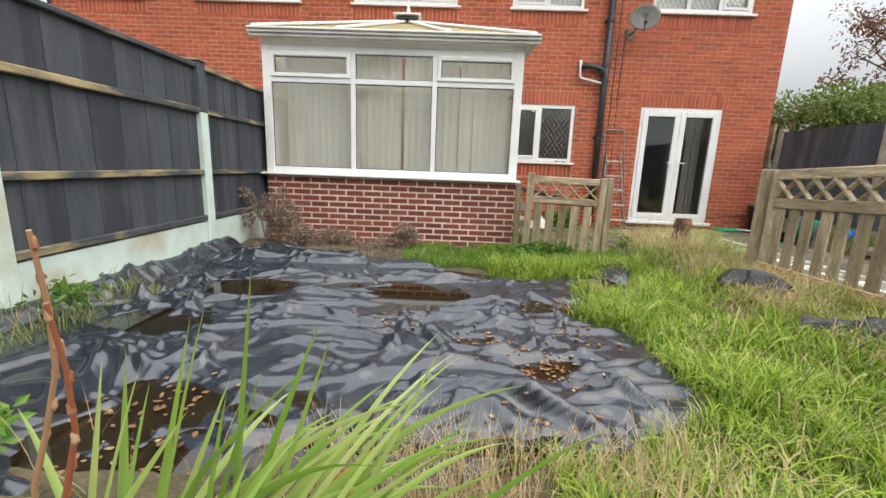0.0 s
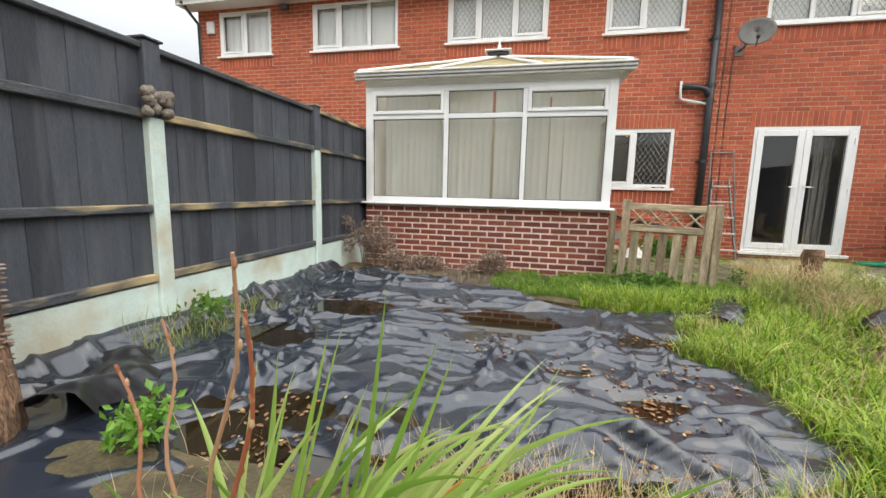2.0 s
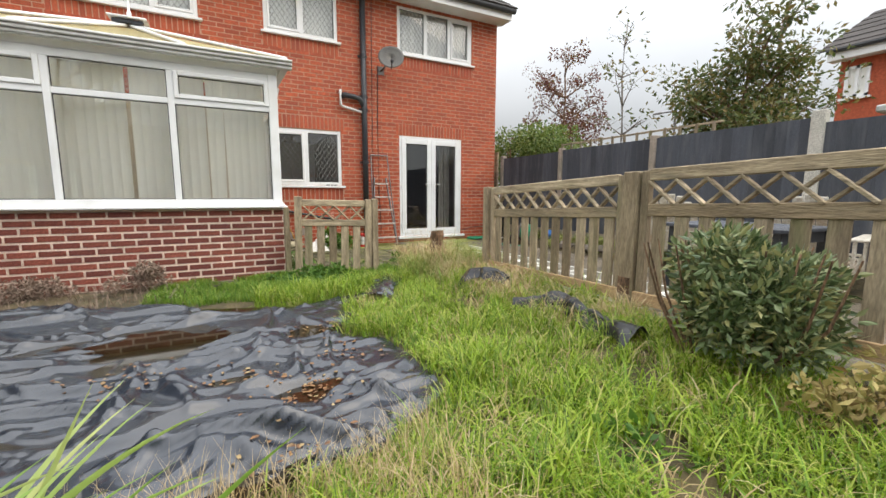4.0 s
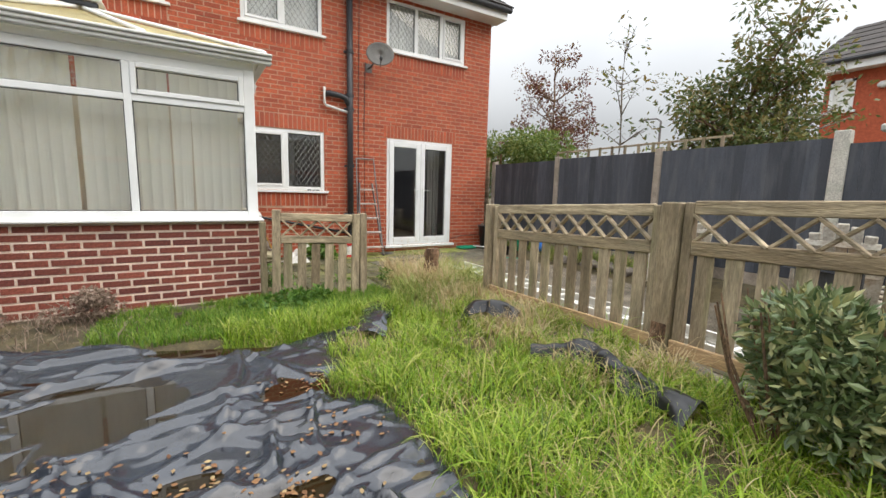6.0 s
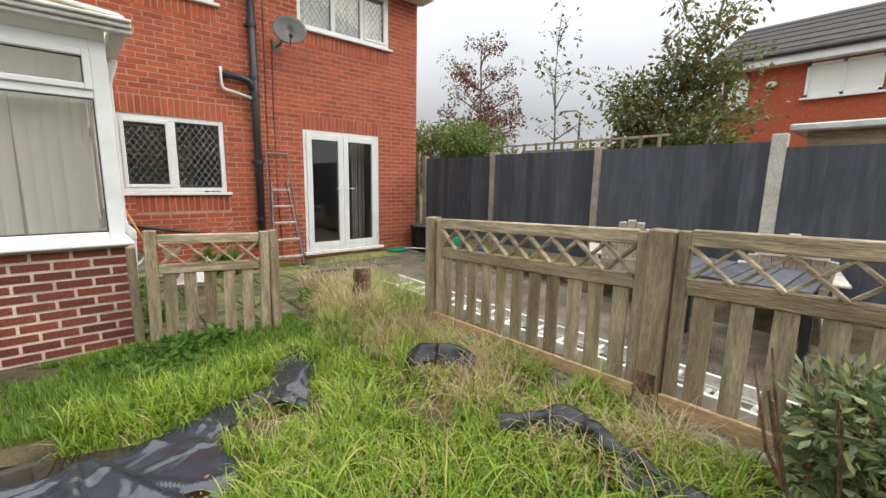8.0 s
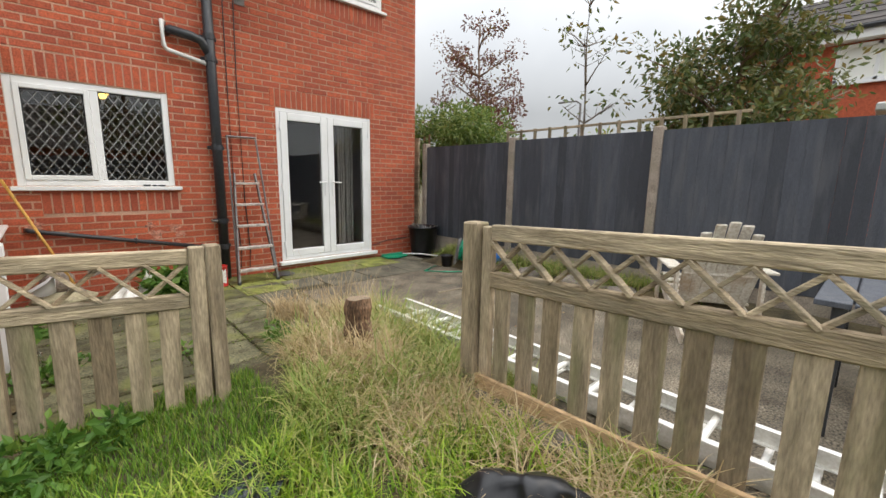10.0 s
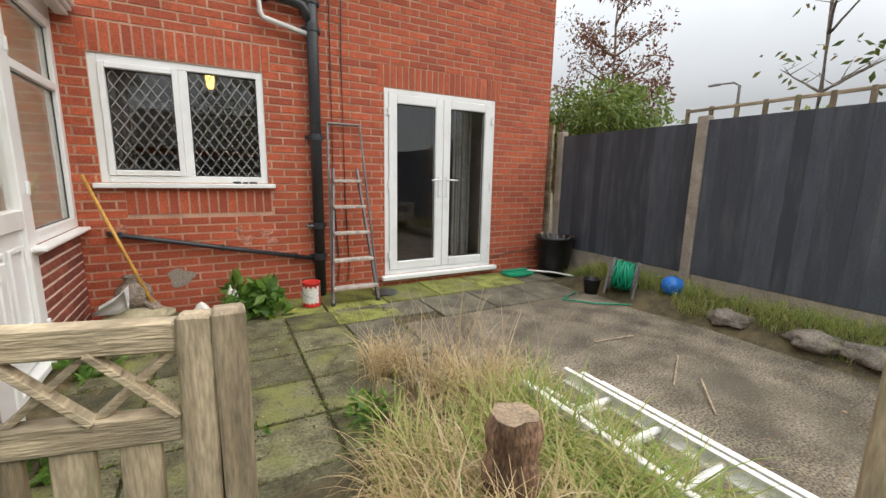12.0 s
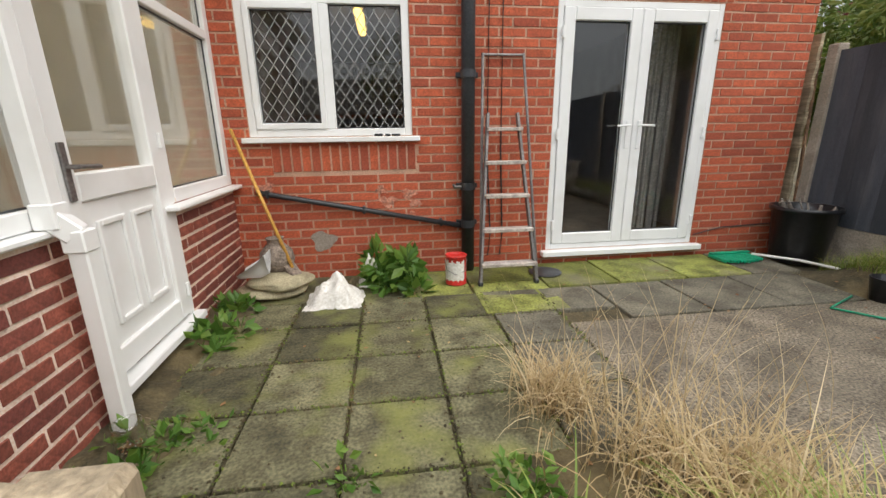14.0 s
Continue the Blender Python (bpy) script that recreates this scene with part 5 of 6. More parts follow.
for b, t in (((-0.62, -7.3, 0.03), (-0.4, -7.4, 0.9)), ((-0.5, -7.38, 0.03), (-0.34, -7.45, 0.82)), ((-0.82, -7.18, 0.03), (-0.88, -7.11, 0.65)), ((-0.72, -7.3, 0.03), (-0.83, -7.28, 0.6))):
    q = bmesh.new()
    b, t = Vector(b), Vector(t)
    tube(q, [b.lerp(t, k / 8) + Vector((0.012 * math.sin(k * 1.3), 0.01 * math.cos(k), 0)) for k in range(9)], [0.0065 - 0.0004 * k for k in range(9)], 6)
    for k in range(7):
        e = (0.62 + k * 0.06) * 8
        p = b.lerp(t, e / 8) + Vector((0.012 * math.sin(e * 1.3), 0.01 * math.cos(e), 0))
        blob(q, p + Vector((rr.uniform(-0.003, 0.003), rr.uniform(-0.003, 0.003), 0)), (0.005, 0.005, 0.013), 0.3, 2, 1, k)
    part("stalk", q, "stalk", st_)

def leaf_cloud(name, centres, n, size, material, parent, seed, droop=0.3, aspect=0.45):
    """Many small folded leaves about the given centres (x, y, z, radius)."""
    r = np.random.RandomState(seed)
    vs, fs = [], []
    for _ in range(n):
        cx, cy, cz, rad = centres[r.randint(len(centres))]
        v = r.normal(0, 1, 3)
        v *= rad * r.uniform(0.55, 1.0) / np.linalg.norm(v)
        p = np.array((cx, cy, cz)) + v
        d = v / (np.linalg.norm(v) + 1e-6) + r.normal(0, 0.6, 3)
        d[2] -= droop
        d /= np.linalg.norm(d)
        s = np.cross(d, r.normal(0, 1, 3))
        s /= np.linalg.norm(s) + 1e-6
        u = np.cross(s, d)
        L = size * r.uniform(0.6, 1.3)
        W = L * aspect
        o = len(vs)
        vs += [tuple(p), tuple(p + d * L * 0.5 + s * W / 2 + u * W * 0.15), tuple(p + d * L), tuple(p + d * L * 0.5 - s * W / 2 + u * W * 0.15), tuple(p + d * L * 0.5)]
        fs += [(o, o + 1, o + 4), (o + 1, o + 2, o + 4), (o + 2, o + 3, o + 4), (o + 3, o, o + 4)]
    return tagged(raw(name, vs, fs, material, parent), kind="stuff")

def branch_set(q, base, top, r0, n, spread, r, out, depth=2):
    """A tapered stem with limbs; collects the limb ends."""
    base, top = Vector(base), Vector(top)
    k = 8
    pts = [base.lerp(top, i / k) + Vector((r.gauss(0, 0.03), r.gauss(0, 0.03), 0)) * (top - base).length * 0.3 * (i > 0) for i in range(k + 1)]
    tube(q, pts, [r0 * (1 - 0.8 * i / k) for i in range(k + 1)], 7)
    out.append(pts[-1])
    if depth:
        for i in range(n):
            t = r.uniform(0.25, 0.95)
            p = pts[int(t * k)]
            a = r.uniform(0, 2 * math.pi)
            L = spread * (1.1 - 0.6 * t) * r.uniform(0.6, 1.2)
            e = p + Vector((math.cos(a) * L, math.sin(a) * L, L * r.uniform(0.3, 0.9)))
            branch_set(q, p, e, r0 * 0.4, max(2, n // 3), spread * 0.45, r, out, depth - 1)

def tree(name, base, height, r0, n, spread, leaf, leaves, size, label, seed, bark="bark", rad=0.3):
    t = thing(name, label, "tree", base)
    r = random.Random(seed)
    q, ends = bmesh.new(), []
    branch_set(q, base, (base[0] + 0.1, base[1], base[2] + height), r0, n, spread, r, ends)
    part("trunk", q, bark, t, smooth=True)
    if leaves:
        leaf_cloud("crown", [(*e, rad * r.uniform(0.5, 1.2)) for e in ends if e.z > base[2] + height * 0.15], leaves, size, leaf, t, seed)
    return t
tree("copper_tree", (11.8, 4.1, 0), 6.2, 0.09, 20, 2.0, "redleaf", 5600, 0.12, "small copper-leaved tree beyond the fence", 3)
tree("bare_sapling", (7.1, -2.4, 0), 4.3, 0.035, 14, 0.75, "treeleaf", 260, 0.1, "thin grey sapling with few remaining leaves", 5, "bark_grey", 0.25)
tree("broad_tree", (7.9, -4.15, 0), 3.2, 0.07, 18, 1.25, "treeleaf", 9000, 0.095, "leafy green tree behind the yard fence", 8, rad=0.32)
tree("young_tree", (8.2, -3.6, 0), 3.0, 0.06, 13, 1.0, "treeleaf", 6500, 0.095, "dense young green tree behind the yard fence", 9, rad=0.3)
tree("slender_tree", (8.3, -4.5, 0), 5.6, 0.05, 16, 1.2, "treeleaf", 1500, 0.1, "tall slender tree with sparse leaves", 10, "bark_grey", 0.28)
hd = thing("hedge", "loose green hedge beyond the fence corner", "hedge", (8.0, 1.5, 0))
q = bmesh.new()
for k in range(14):
    tube(q, [(7.0 + k * 0.25, 0.8 + 0.4 * math.sin(k), 0), (7.1 + k * 0.25, 1.0 + 0.5 * math.sin(k * 2), 2.2)], 0.02, 6)
part("branchwork", q, "bark", hd)
leaf_cloud("foliage", [(7.2 + rr.uniform(0, 2.2), 0.3 + rr.uniform(0, 2.0), rr.uniform(1.3, 2.6), 0.4) for _ in range(50)], 18000, 0.1, "hedgeleaf", hd, 14)
bk = thing("scrub", "brown bramble scrub along the far boundary", "scrub", (10, -1, 0))
leaf_cloud("foliage", [(9.0 + rr.uniform(0, 2.0), -4 + rr.uniform(0, 5.5), rr.uniform(0.4, 2.0), 0.4) for _ in range(45)], 6000, 0.1, "longgrass", bk, 15)

# evergreen bush by the picket fence
bu = thing("evergreen_bush", "rounded dark green evergreen bush against the picket fence", "bush", (2.5, -6.95, 0.15))
q, ends = bmesh.new(), []
for k in range(26):
    a, e = rr.uniform(0, 6.28), rr.uniform(0.1, 0.42)
    tube(q, [(2.5 + 0.15 * math.cos(a), -6.95 + 0.15 * math.sin(a), 0.1), (2.5 + e * 0.7 * math.cos(a), -6.95 + e * math.sin(a), 0.45), (2.5 + e * math.cos(a), -6.95 + e * 1.2 * math.sin(a), 0.75)], [0.009, 0.007, 0.004], 5)
part("branchwork", q, "bark", bu)
cs = [(2.55 + rr.uniform(-0.2, 0.2), -6.98 + rr.uniform(-0.27, 0.24), rr.uniform(0.34, 0.72), 0.13) for _ in range(60)]
leaf_cloud("foliage", cs, 8500, 0.058, "laurel", bu, 21, -0.3, 0.36)

def weed(x, y, r_, h, n, size, label, name="weed", material="weed", z=None, seed=1):
    w = thing(name, label, "weed", (x, y, ground_z(x, y)))
    z = ground_z(x, y) if z is None else z
    q = bmesh.new()
    for k in range(7):
        a = k * 0.9
        tube(q, [(x, y, z - 0.01), (x + 0.6 * r_ * math.cos(a), y + 0.6 * r_ * math.sin(a), z + h * 0.7)], 0.003, 5)
    part("branchwork", q, material, w)
    rg = random.Random(seed)
    leaf_cloud("foliage", [(x + rg.uniform(-r_, r_), y + rg.uniform(-r_, r_), z + rg.uniform(0.2, 0.9) * h, 0.05) for _ in range(20)], n, size, material, w, seed, 0.1, 0.5)
weed(2.13, -0.42, 0.2, 0.3, 420, 0.13, "leafy dark green weeds at the wall foot", seed=1)
weed(1.25, -3.42, 0.2, 0.12, 380, 0.07, "low green nettles by the gate", seed=2)
weed(0.95, -3.5, 0.25, 0.1, 300, 0.06, "low green nettles by the gate", seed=3)
weed(-1.3, -6.86, 0.065, 0.17, 300, 0.045, "bright green water mint growing in the liner", material="mint", z=0.06, seed=4)
weed(1.1, -1.2, 0.1, 0.12, 110, 0.1, "small green weed by the door sill", seed=5)
weed(1.12, -2.15, 0.16, 0.08, 150, 0.07, "creeping green weed on the slabs", seed=6)
weed(1.3, -2.0, 0.14, 0.06, 110, 0.05, "creeping yellow-green weed on the slabs", seed=7)
weed(1.05, -0.75, 0.08, 0.12, 80, 0.09, "small green weed by the brick wall", seed=8)
weed(1.92, -2.3, 0.08, 0.07, 60, 0.06, "small green weed in the slab joint", seed=9)
weed(-2.02, -5.75, 0.1, 0.16, 90, 0.06, "green weeds at the fence foot", z=0.15, seed=10)
weed(2.52, -2.5, 0.08, 0.12, 110, 0.06, "green weed among the dry grass", seed=12)
weed(1.6, -7.15, 0.12, 0.1, 60, 0.07, "broad-leaved dock in the lawn", seed=13)
weed(2.3, -7.45, 0.12, 0.26, 300, 0.05, "yellow-brown wilting shrub beside the bush", name="wilting_shrub", material="wilted", seed=14)
weed(2.45, -7.65, 0.16, 0.32, 420, 0.05, "yellow-brown wilting shrub beside the bush", name="wilting_shrub", material="wilted", seed=15)
dead = []
for cx, cy, h in ((-2.05, -3.2, 0.62), (-1.85, -3.3, 0.5), (-1.55, -3.35, 0.25), (-1.2, -3.2, 0.2), (-0.45, -3.3, 0.3)):
    d_ = thing("dead_plant", "dry grey-brown dead plant by the brick wall", "dead plant", (cx, cy, 0.03))
    q = bmesh.new()
    for k in range(14):
        a, e = rr.uniform(0, 6.28), rr.uniform(0.05, 0.25)
        tube(q, [(cx, cy, 0.0), (cx + e * 0.5 * math.cos(a), cy + e * 0.5 * math.sin(a), h * 0.6), (cx + e * math.cos(a), cy + e * math.sin(a), h * rr.uniform(0.7, 1.1))], 0.003, 4)
    part("branchwork", q, "deadplant", d_)
    leaf_cloud("seed_head_mass", [(cx + rr.uniform(-0.2, 0.2), cy + rr.uniform(-0.15, 0.15), h * rr.uniform(0.4, 1.05), 0.06) for _ in range(18)], 1500, 0.035, "deadplant", d_, int(h * 100))
lit = scatter(900, -2.2, 0.0, -4.0, -2.75)
blades("dead_litter", lit, "deadplant", 0.16, 0.006, 1.8, "brown dead stems and litter before the wall", "litter", seed=14, upright=1.2)
blades("wall_foot_litter", scatter(1400, 0.9, 1.35, -2.7, -0.8, lambda x, y: x < 1.12 + 0.2 * patchy(x, y, 3, 8)), "deadplant", 0.07, 0.007, 2.0, "dark leaf litter along the conservatory wall foot", "litter", seed=15, upright=1.4)
# earth washed up along the conservatory wall foot
vs, fs, nx_, ny_ = [], [], 30, 110
for j in range(ny_):
    for i in range(nx_):
        x, y = 0.885 + i * 0.016, -2.6 + j * 0.02
        h_ = 0.05 * (1 - i / 16) + 0.05 * patchy(x, y, 5, 61) - 0.004
        vs.append((x, y, max(-0.03, min(0.05, h_))))
for j in range(ny_ - 1):
    for i in range(nx_ - 1):
        a_ = j * nx_ + i
        fs.append((a_, a_ + 1, a_ + nx_ + 1, a_ + nx_))
tagged(raw("soil_drift", vs, fs, "soil", smooth=True), "dark damp soil along the conservatory wall foot", "soil", kind="structure")
# crumbs of dirt and moss along the slab joints and over the yard
def crumbs(name, n, spot, material, label, seed):
    r = np.random.RandomState(seed)
    vs, fs = [], []
    for _ in range(n):
        x, y = spot(r)
        e = 0.003 + 0.007 * r.rand() ** 3
        o = len(vs)
        a_ = r.uniform(0, 3.1)
        for k in range(4):
            vs.append((x + e * r.uniform(0.7, 1.3) * math.cos(a_ + k * 1.57), y + e * r.uniform(0.7, 1.3) * math.sin(a_ + k * 1.57), 0.001))
        vs.append((x, y, 0.002 + e * 0.9))
        fs += [(o + k, o + (k + 1) % 4, o + 4) for k in range(4)]
    tagged(raw(name, vs, fs, material), label, "litter", kind="stuff")
def on_joint(r):
    i, j = r.randint(-2, 4), r.randint(-3, 3)
    if r.rand() < 0.5:
        return 1.895 + i * 0.437 + r.normal(0, 0.012), r.uniform(-2.7, -0.7)
    return r.uniform(0.95, 3.2), -1.885 + j * 0.412 + r.normal(0, 0.012)
crumbs("joint_dirt", 3200, on_joint, "soil", "dark crumbs of soil along the slab joints", 31)
crumbs("joint_moss", 1800, on_joint, "moss", "small green moss tufts along the slab joints", 32)
crumbs("yard_grit", 3000, lambda r: (r.uniform(3.2, 5.6), r.uniform(-5.5, -1.3)), "stone", "loose grit and dead bits on the concrete", 33)
crumbs("slab_grit", 900, lambda r: (r.uniform(1.0, 3.2), r.uniform(-2.6, -0.5)), "soil", "scattered crumbs of soil on the slabs", 34)
# fallen leaves on liner and yard
vs, fs = [], []
for _ in range(560):
    if R.rand() < 0.75:
        cx, cy = [(0.62, -6.08), (0.3, -5.8), (0.95, -5.75), (0.85, -5.15), (-0.2, -5.6), (0.5, -6.6), (-0.75, -6.95), (-0.9, -6.8), (-1.0, -6.5), (0.62, -6.05)][R.randint(10)]
        x, y = cx + R.normal(0, 0.12), cy + R.normal(0, 0.08)
        z = liner_z(x, y) + 0.006
        z = max(z, 0.056) if liner_edge(x, y) else ground_z(x, y) + 0.006
    else:
        x, y = R.uniform(1.0, 5.8), R.uniform(-4, -0.3)
        z = max(ground_z(x, y), 0.004) + 0.004
    a, L = R.uniform(0, 6.28), R.uniform(0.007, 0.018)
    o = len(vs)
    for k in range(6):
        b = a + k * math.pi / 3
        e = L * (1.0 if k % 3 == 0 else 0.6)
        vs.append((x + e * math.cos(b), y + e * math.sin(b), z + R.uniform(0, 0.006)))
    fs.append(tuple(range(o, o + 6)))
tagged(raw("fallen_leaves", vs, fs, "fall"), "scattered brown and yellow fallen leaves", "leaves", kind="stuff")

# ---- pipes and fittings on the house wall ----
sp = thing("soil_pipe", "dark grey plastic soil pipe fixed to the brick wall", "drainpipe", (2.78, -0.08, 0))
q = bmesh.new()
tube(q, [(2.78, -0.085, -0.02), (2.78, -0.085, 4.72)], 0.055, 16)
part("main_pipe", q, "pvc_black", sp, smooth=True)
for z in (0.42, 0.74, 1.62, 2.62, 2.86, 3.6):
    q = bmesh.new()
    tube(q, [(2.78, -0.085, z - 0.03), (2.78, -0.085, z + 0.03)], 0.064, 16)
    bx(q, 2.69, 2.87, -0.045, -0.005, z - 0.02, z + 0.02, bev=0.004)
    part("collar", q, "pvc_black", sp)
q = bmesh.new()
tube(q, [(2.78, -0.085, 2.66), (2.7, -0.09, 2.8), (2.6, -0.09, 2.83), (2.4, -0.09, 2.85), (2.38, 0.0, 2.85)], 0.05, 12)
part("branch", q, "pvc_black", sp, smooth=True)
q = bmesh.new()
tube(q, [(2.36, 0.0, 2.93), (2.33, -0.06, 2.93), (2.33, -0.075, 2.9), (2.33, -0.075, 2.68), (2.36, -0.075, 2.64), (2.74, -0.085, 2.56)], 0.024, 10)
part("overflow_pipe", q, "gutter", sp, "thin off-white overflow pipe", True)
q = bmesh.new()
tube(q, [(2.72, -0.1, 0.74), (2.66, -0.12, 0.74), (2.65, -0.12, 0.76)], 0.014, 8)
part("tap_stub", q, "steel", sp)
wp = thing("waste_pipe", "sloping dark grey waste pipe along the brick wall", "waste pipe", (1.9, -0.05, 0.5))
q = bmesh.new()
tube(q, [(1.06, 0.0, 0.735), (1.08, -0.045, 0.73), (1.12, -0.05, 0.72), (2.75, -0.06, 0.39)], 0.022, 10)
part("pipe", q, "pvc_black", wp, smooth=True)
for x in (1.14, 1.9, 2.55):
    part("clip", box(x - 0.012, x + 0.012, -0.075, -0.004, 0.72 - (x - 1.12) * 0.2024 - 0.03, 0.72 - (x - 1.12) * 0.2024 + 0.03, bev=0.004), "pvc_black", wp)
for x, off in ((2.96, 0.0), (3.07, 0.01)):
    q = bmesh.new()
    tube(q, [(x + 0.02, -0.012, 3.5 if off else 4.7), (x, -0.012, 2.4), (x + off, -0.012, 1.0), (x + 0.04, -0.012, 0.3), (x + 0.02, -0.012, 0.1)], 0.006, 6)
    tagged(part("cable", q, "pvc_black"), "thin dark cable clipped down the brick wall", "cable")
q = bmesh.new()
tube(q, [(5.02, -0.012, 0.2), (5.3, -0.012, 0.26), (5.88, -0.012, 0.28)], 0.005, 6)
tagged(part("cable", q, "pvc_black"), "thin dark cable run along the brick wall", "cable")
ds = thing("satellite_dish", "grey oval satellite dish on a wall bracket", "satellite dish", (3.2, -0.02, 3.45))
q = bmesh.new()
b2 = bmesh.new()
DM = Matrix.Translation((3.24, -0.36, 3.56)) @ Matrix.Rotation(radians(-18), 4, "Z") @ Matrix.Rotation(radians(80), 4, "X")
rings = []
for i in range(7):
    r_ = 0.245 * i / 6
    rings.append([q.verts.new(DM @ Vector((r_ * math.cos(a), r_ * 0.86 * math.sin(a), 0.55 * r_ * r_))) for a in (2 * math.pi * k / 28 for k in range(28))])
for u, w in zip(rings, rings[1:]):
    for k in range(28):
        if u is rings[0]:
            continue
        q.faces.new((u[k], u[(k + 1) % 28], w[(k + 1) % 28], w[k]))
q.faces.new(rings[1])
bmesh.ops.delete(q, geom=rings[0], context="VERTS")
bmesh.ops.solidify(q, geom=q.faces[:], thickness=0.006)
dish_ = part("reflector", q, "dishgrey", ds, smooth=True)
q = bmesh.new()
tube(q, [(3.16, 0.0, 3.4), (3.16, -0.16, 3.4), (3.2, -0.3, 3.52)], 0.018, 8)
bx(q, 3.1, 3.22, -0.012, -0.004, 3.32, 3.48, bev=0.002)
part("bracket", q, "steel", ds)
q = bmesh.new()
tube(q, [DM @ Vector((0, -0.23, 0.03)), DM @ Vector((0, -0.2, 0.25))], 0.009, 8)
lb = DM @ Vector((0, -0.2, 0.27))
blob(q, lb, (0.03, 0.03, 0.04), 0.05, 2, 2)
part("feed_arm", q, "pvc_black", dish_)
al = thing("alarm_box", "small cream alarm box under the eaves", "alarm box", (-6.95, -0.03, 4.3))
part("case", box(-7.05, -6.87, -0.07, -0.005, 4.25, 4.5, bev=0.015), "gutter", al)
fl_ = thing("floodlight", "small black floodlight under the eaves", "floodlight", (-5.1, -0.1, 4.65))
part("lamp_head", box(-5.2, -5.03, -0.17, -0.08, 4.58, 4.68, bev=0.01), "pvc_black", fl_)
part("arm", box(-5.13, -5.1, -0.081, -0.004, 4.66, 4.69), "pvc_black", fl_)
q = bmesh.new()
b_ = []
for k in range(24):
    a = 2 * math.pi * k / 24
    r_ = 0.1 * (1 + 0.18 * math.sin(3 * a + 1) + 0.1 * math.sin(5 * a))
    b_.append(q.verts.new((1.54 + r_ * math.cos(a), -0.0075, 0.3 + 0.85 * r_ * math.sin(a))))
q.faces.new(b_[::-1])
tagged(part("cement_patch", q, "cement"), "round grey cement patch on the brick wall", "cement patch")
q = bmesh.new()
bx(q, 2.02, 2.09, -0.05, -0.025, 1.157, 1.178, bev=0.006)
bx(q, 2.105, 2.15, -0.05, -0.025, 1.157, 1.175, bev=0.006)
bx(q, 2.16, 2.23, -0.048, -0.028, 1.157, 1.175, bev=0.006)
tagged(part("paint_brush", q, "pvc_black"), "small black-handled brush lying on the window sill", "brush")

for k, (x, z, r0) in enumerate(((2.1, 0.62, 0.07), (2.28, 0.68, 0.06), (2.33, 0.6, 0.05), (2.05, 0.72, 0.05), (2.3, 0.5, 0.04), (1.13, 0.76, 0.06))):
    q, b_ = bmesh.new(), []
    for i in range(20):
        a = 2 * math.pi * i / 20
        r_ = r0 * (1 + 0.3 * math.sin(3 * a + k) + 0.2 * math.sin(7 * a + 2 * k))
        b_.append(q.verts.new((x + r_ * math.cos(a), -0.0072, z + 0.7 * r_ * math.sin(a))))
    q.faces.new(b_[::-1])
    tagged(part("lime_stain", q, "limewash"), "pale lime bloom on the brick wall", "stain", "lime stains on the wall")

# ---- things on the patio ----
# folded steel step ladder against the wall
sl_ = thing("step_ladder", "paint-splashed folded metal step ladder leaning on the wall", "step ladder", (3.0, -0.4, 0))
def on_lean(x, z):
    return (x, -0.52 + z * 0.255, z)
for x0, x1 in ((2.8, 2.92), (3.26, 3.16)):
    q = bmesh.new()
    beam(q, on_lean(x0, 0.005), on_lean(x1, 1.32), 0.022, 0.045, 0.003, (0, 1, 0))
    rail_ = part("front_rail", q, "steel", sl_)
    p = on_lean(x0, 0.02)
    part("foot", box(x0 - 0.018, x0 + 0.018, p[1] - 0.03, p[1] + 0.025, 0.0, 0.035, bev=0.006), "pvc_black", rail_, "black rubber foot")
for x0, x1 in ((2.82, 2.905), (3.3, 3.24)):
    q = bmesh.new()
    a_, b_ = on_lean(x0, 0.005), on_lean(x1, 1.78)
    tube(q, [(a_[0], a_[1] + 0.09, a_[2]), (b_[0], b_[1] + 0.02, b_[2])], 0.012, 8)
    part("rear_rail", q, "steel", sl_)
q = bmesh.new()
tube(q, [(2.905, -0.045, 1.77), (3.24, -0.045, 1.77)], 0.011, 8)
part("top_bar", q, "steel", sl_)
for z in (0.165, 0.43, 0.69, 0.945, 1.2):
    p = on_lean(3.02, z)
    part("tread", box(2.8 + z * 0.085, 3.27 - z * 0.07, p[1] - 0.06, p[1] + 0.035, z - 0.017, z + 0.012, bev=0.004), "tread", sl_)
# paint can
cn = thing("paint_can", "red and white paint can streaked with drips", "paint can", (2.62, -0.42, 0))
q = bmesh.new()
lathe(q, [(0.08, 0.0), (0.085, 0.004), (0.085, 0.01), (0.083, 0.014), (0.083, 0.225), (0.087, 0.23), (0.087, 0.24), (0.075, 0.24), (0.072, 0.228), (0.0, 0.226)], (2.62, -0.42, 0.002))
can_ = part("can_body", q, "red", cn, smooth=True)
q = bmesh.new()
for k in range(17):
    a0, a1 = radians(150 + k * 9.4), radians(150 + (k + 1) * 9.4)
    hh = 0.2 - 0.012 * math.sin(k * 1.9)
    v = [q.verts.new((2.62 + 0.0845 * math.cos(a), -0.42 + 0.0845 * math.sin(a), z)) for a, z in ((a0, 0.045 + 0.01 * math.sin(k * 2.3)), (a1, 0.045 + 0.01 * math.sin(k * 2.3 + 2.3)), (a1, hh), (a0, hh))]
    q.faces.new(v)
part("label_band", q, "white", can_, "white drip-streaked label band")
q = bmesh.new()
tube(q, [(2.53, -0.42, 0.2), (2.54, -0.47, 0.13), (2.6, -0.505, 0.1), (2.68, -0.49, 0.12), (2.71, -0.42, 0.2)], 0.003, 6)
part("bail_handle", q, "steel", can_)
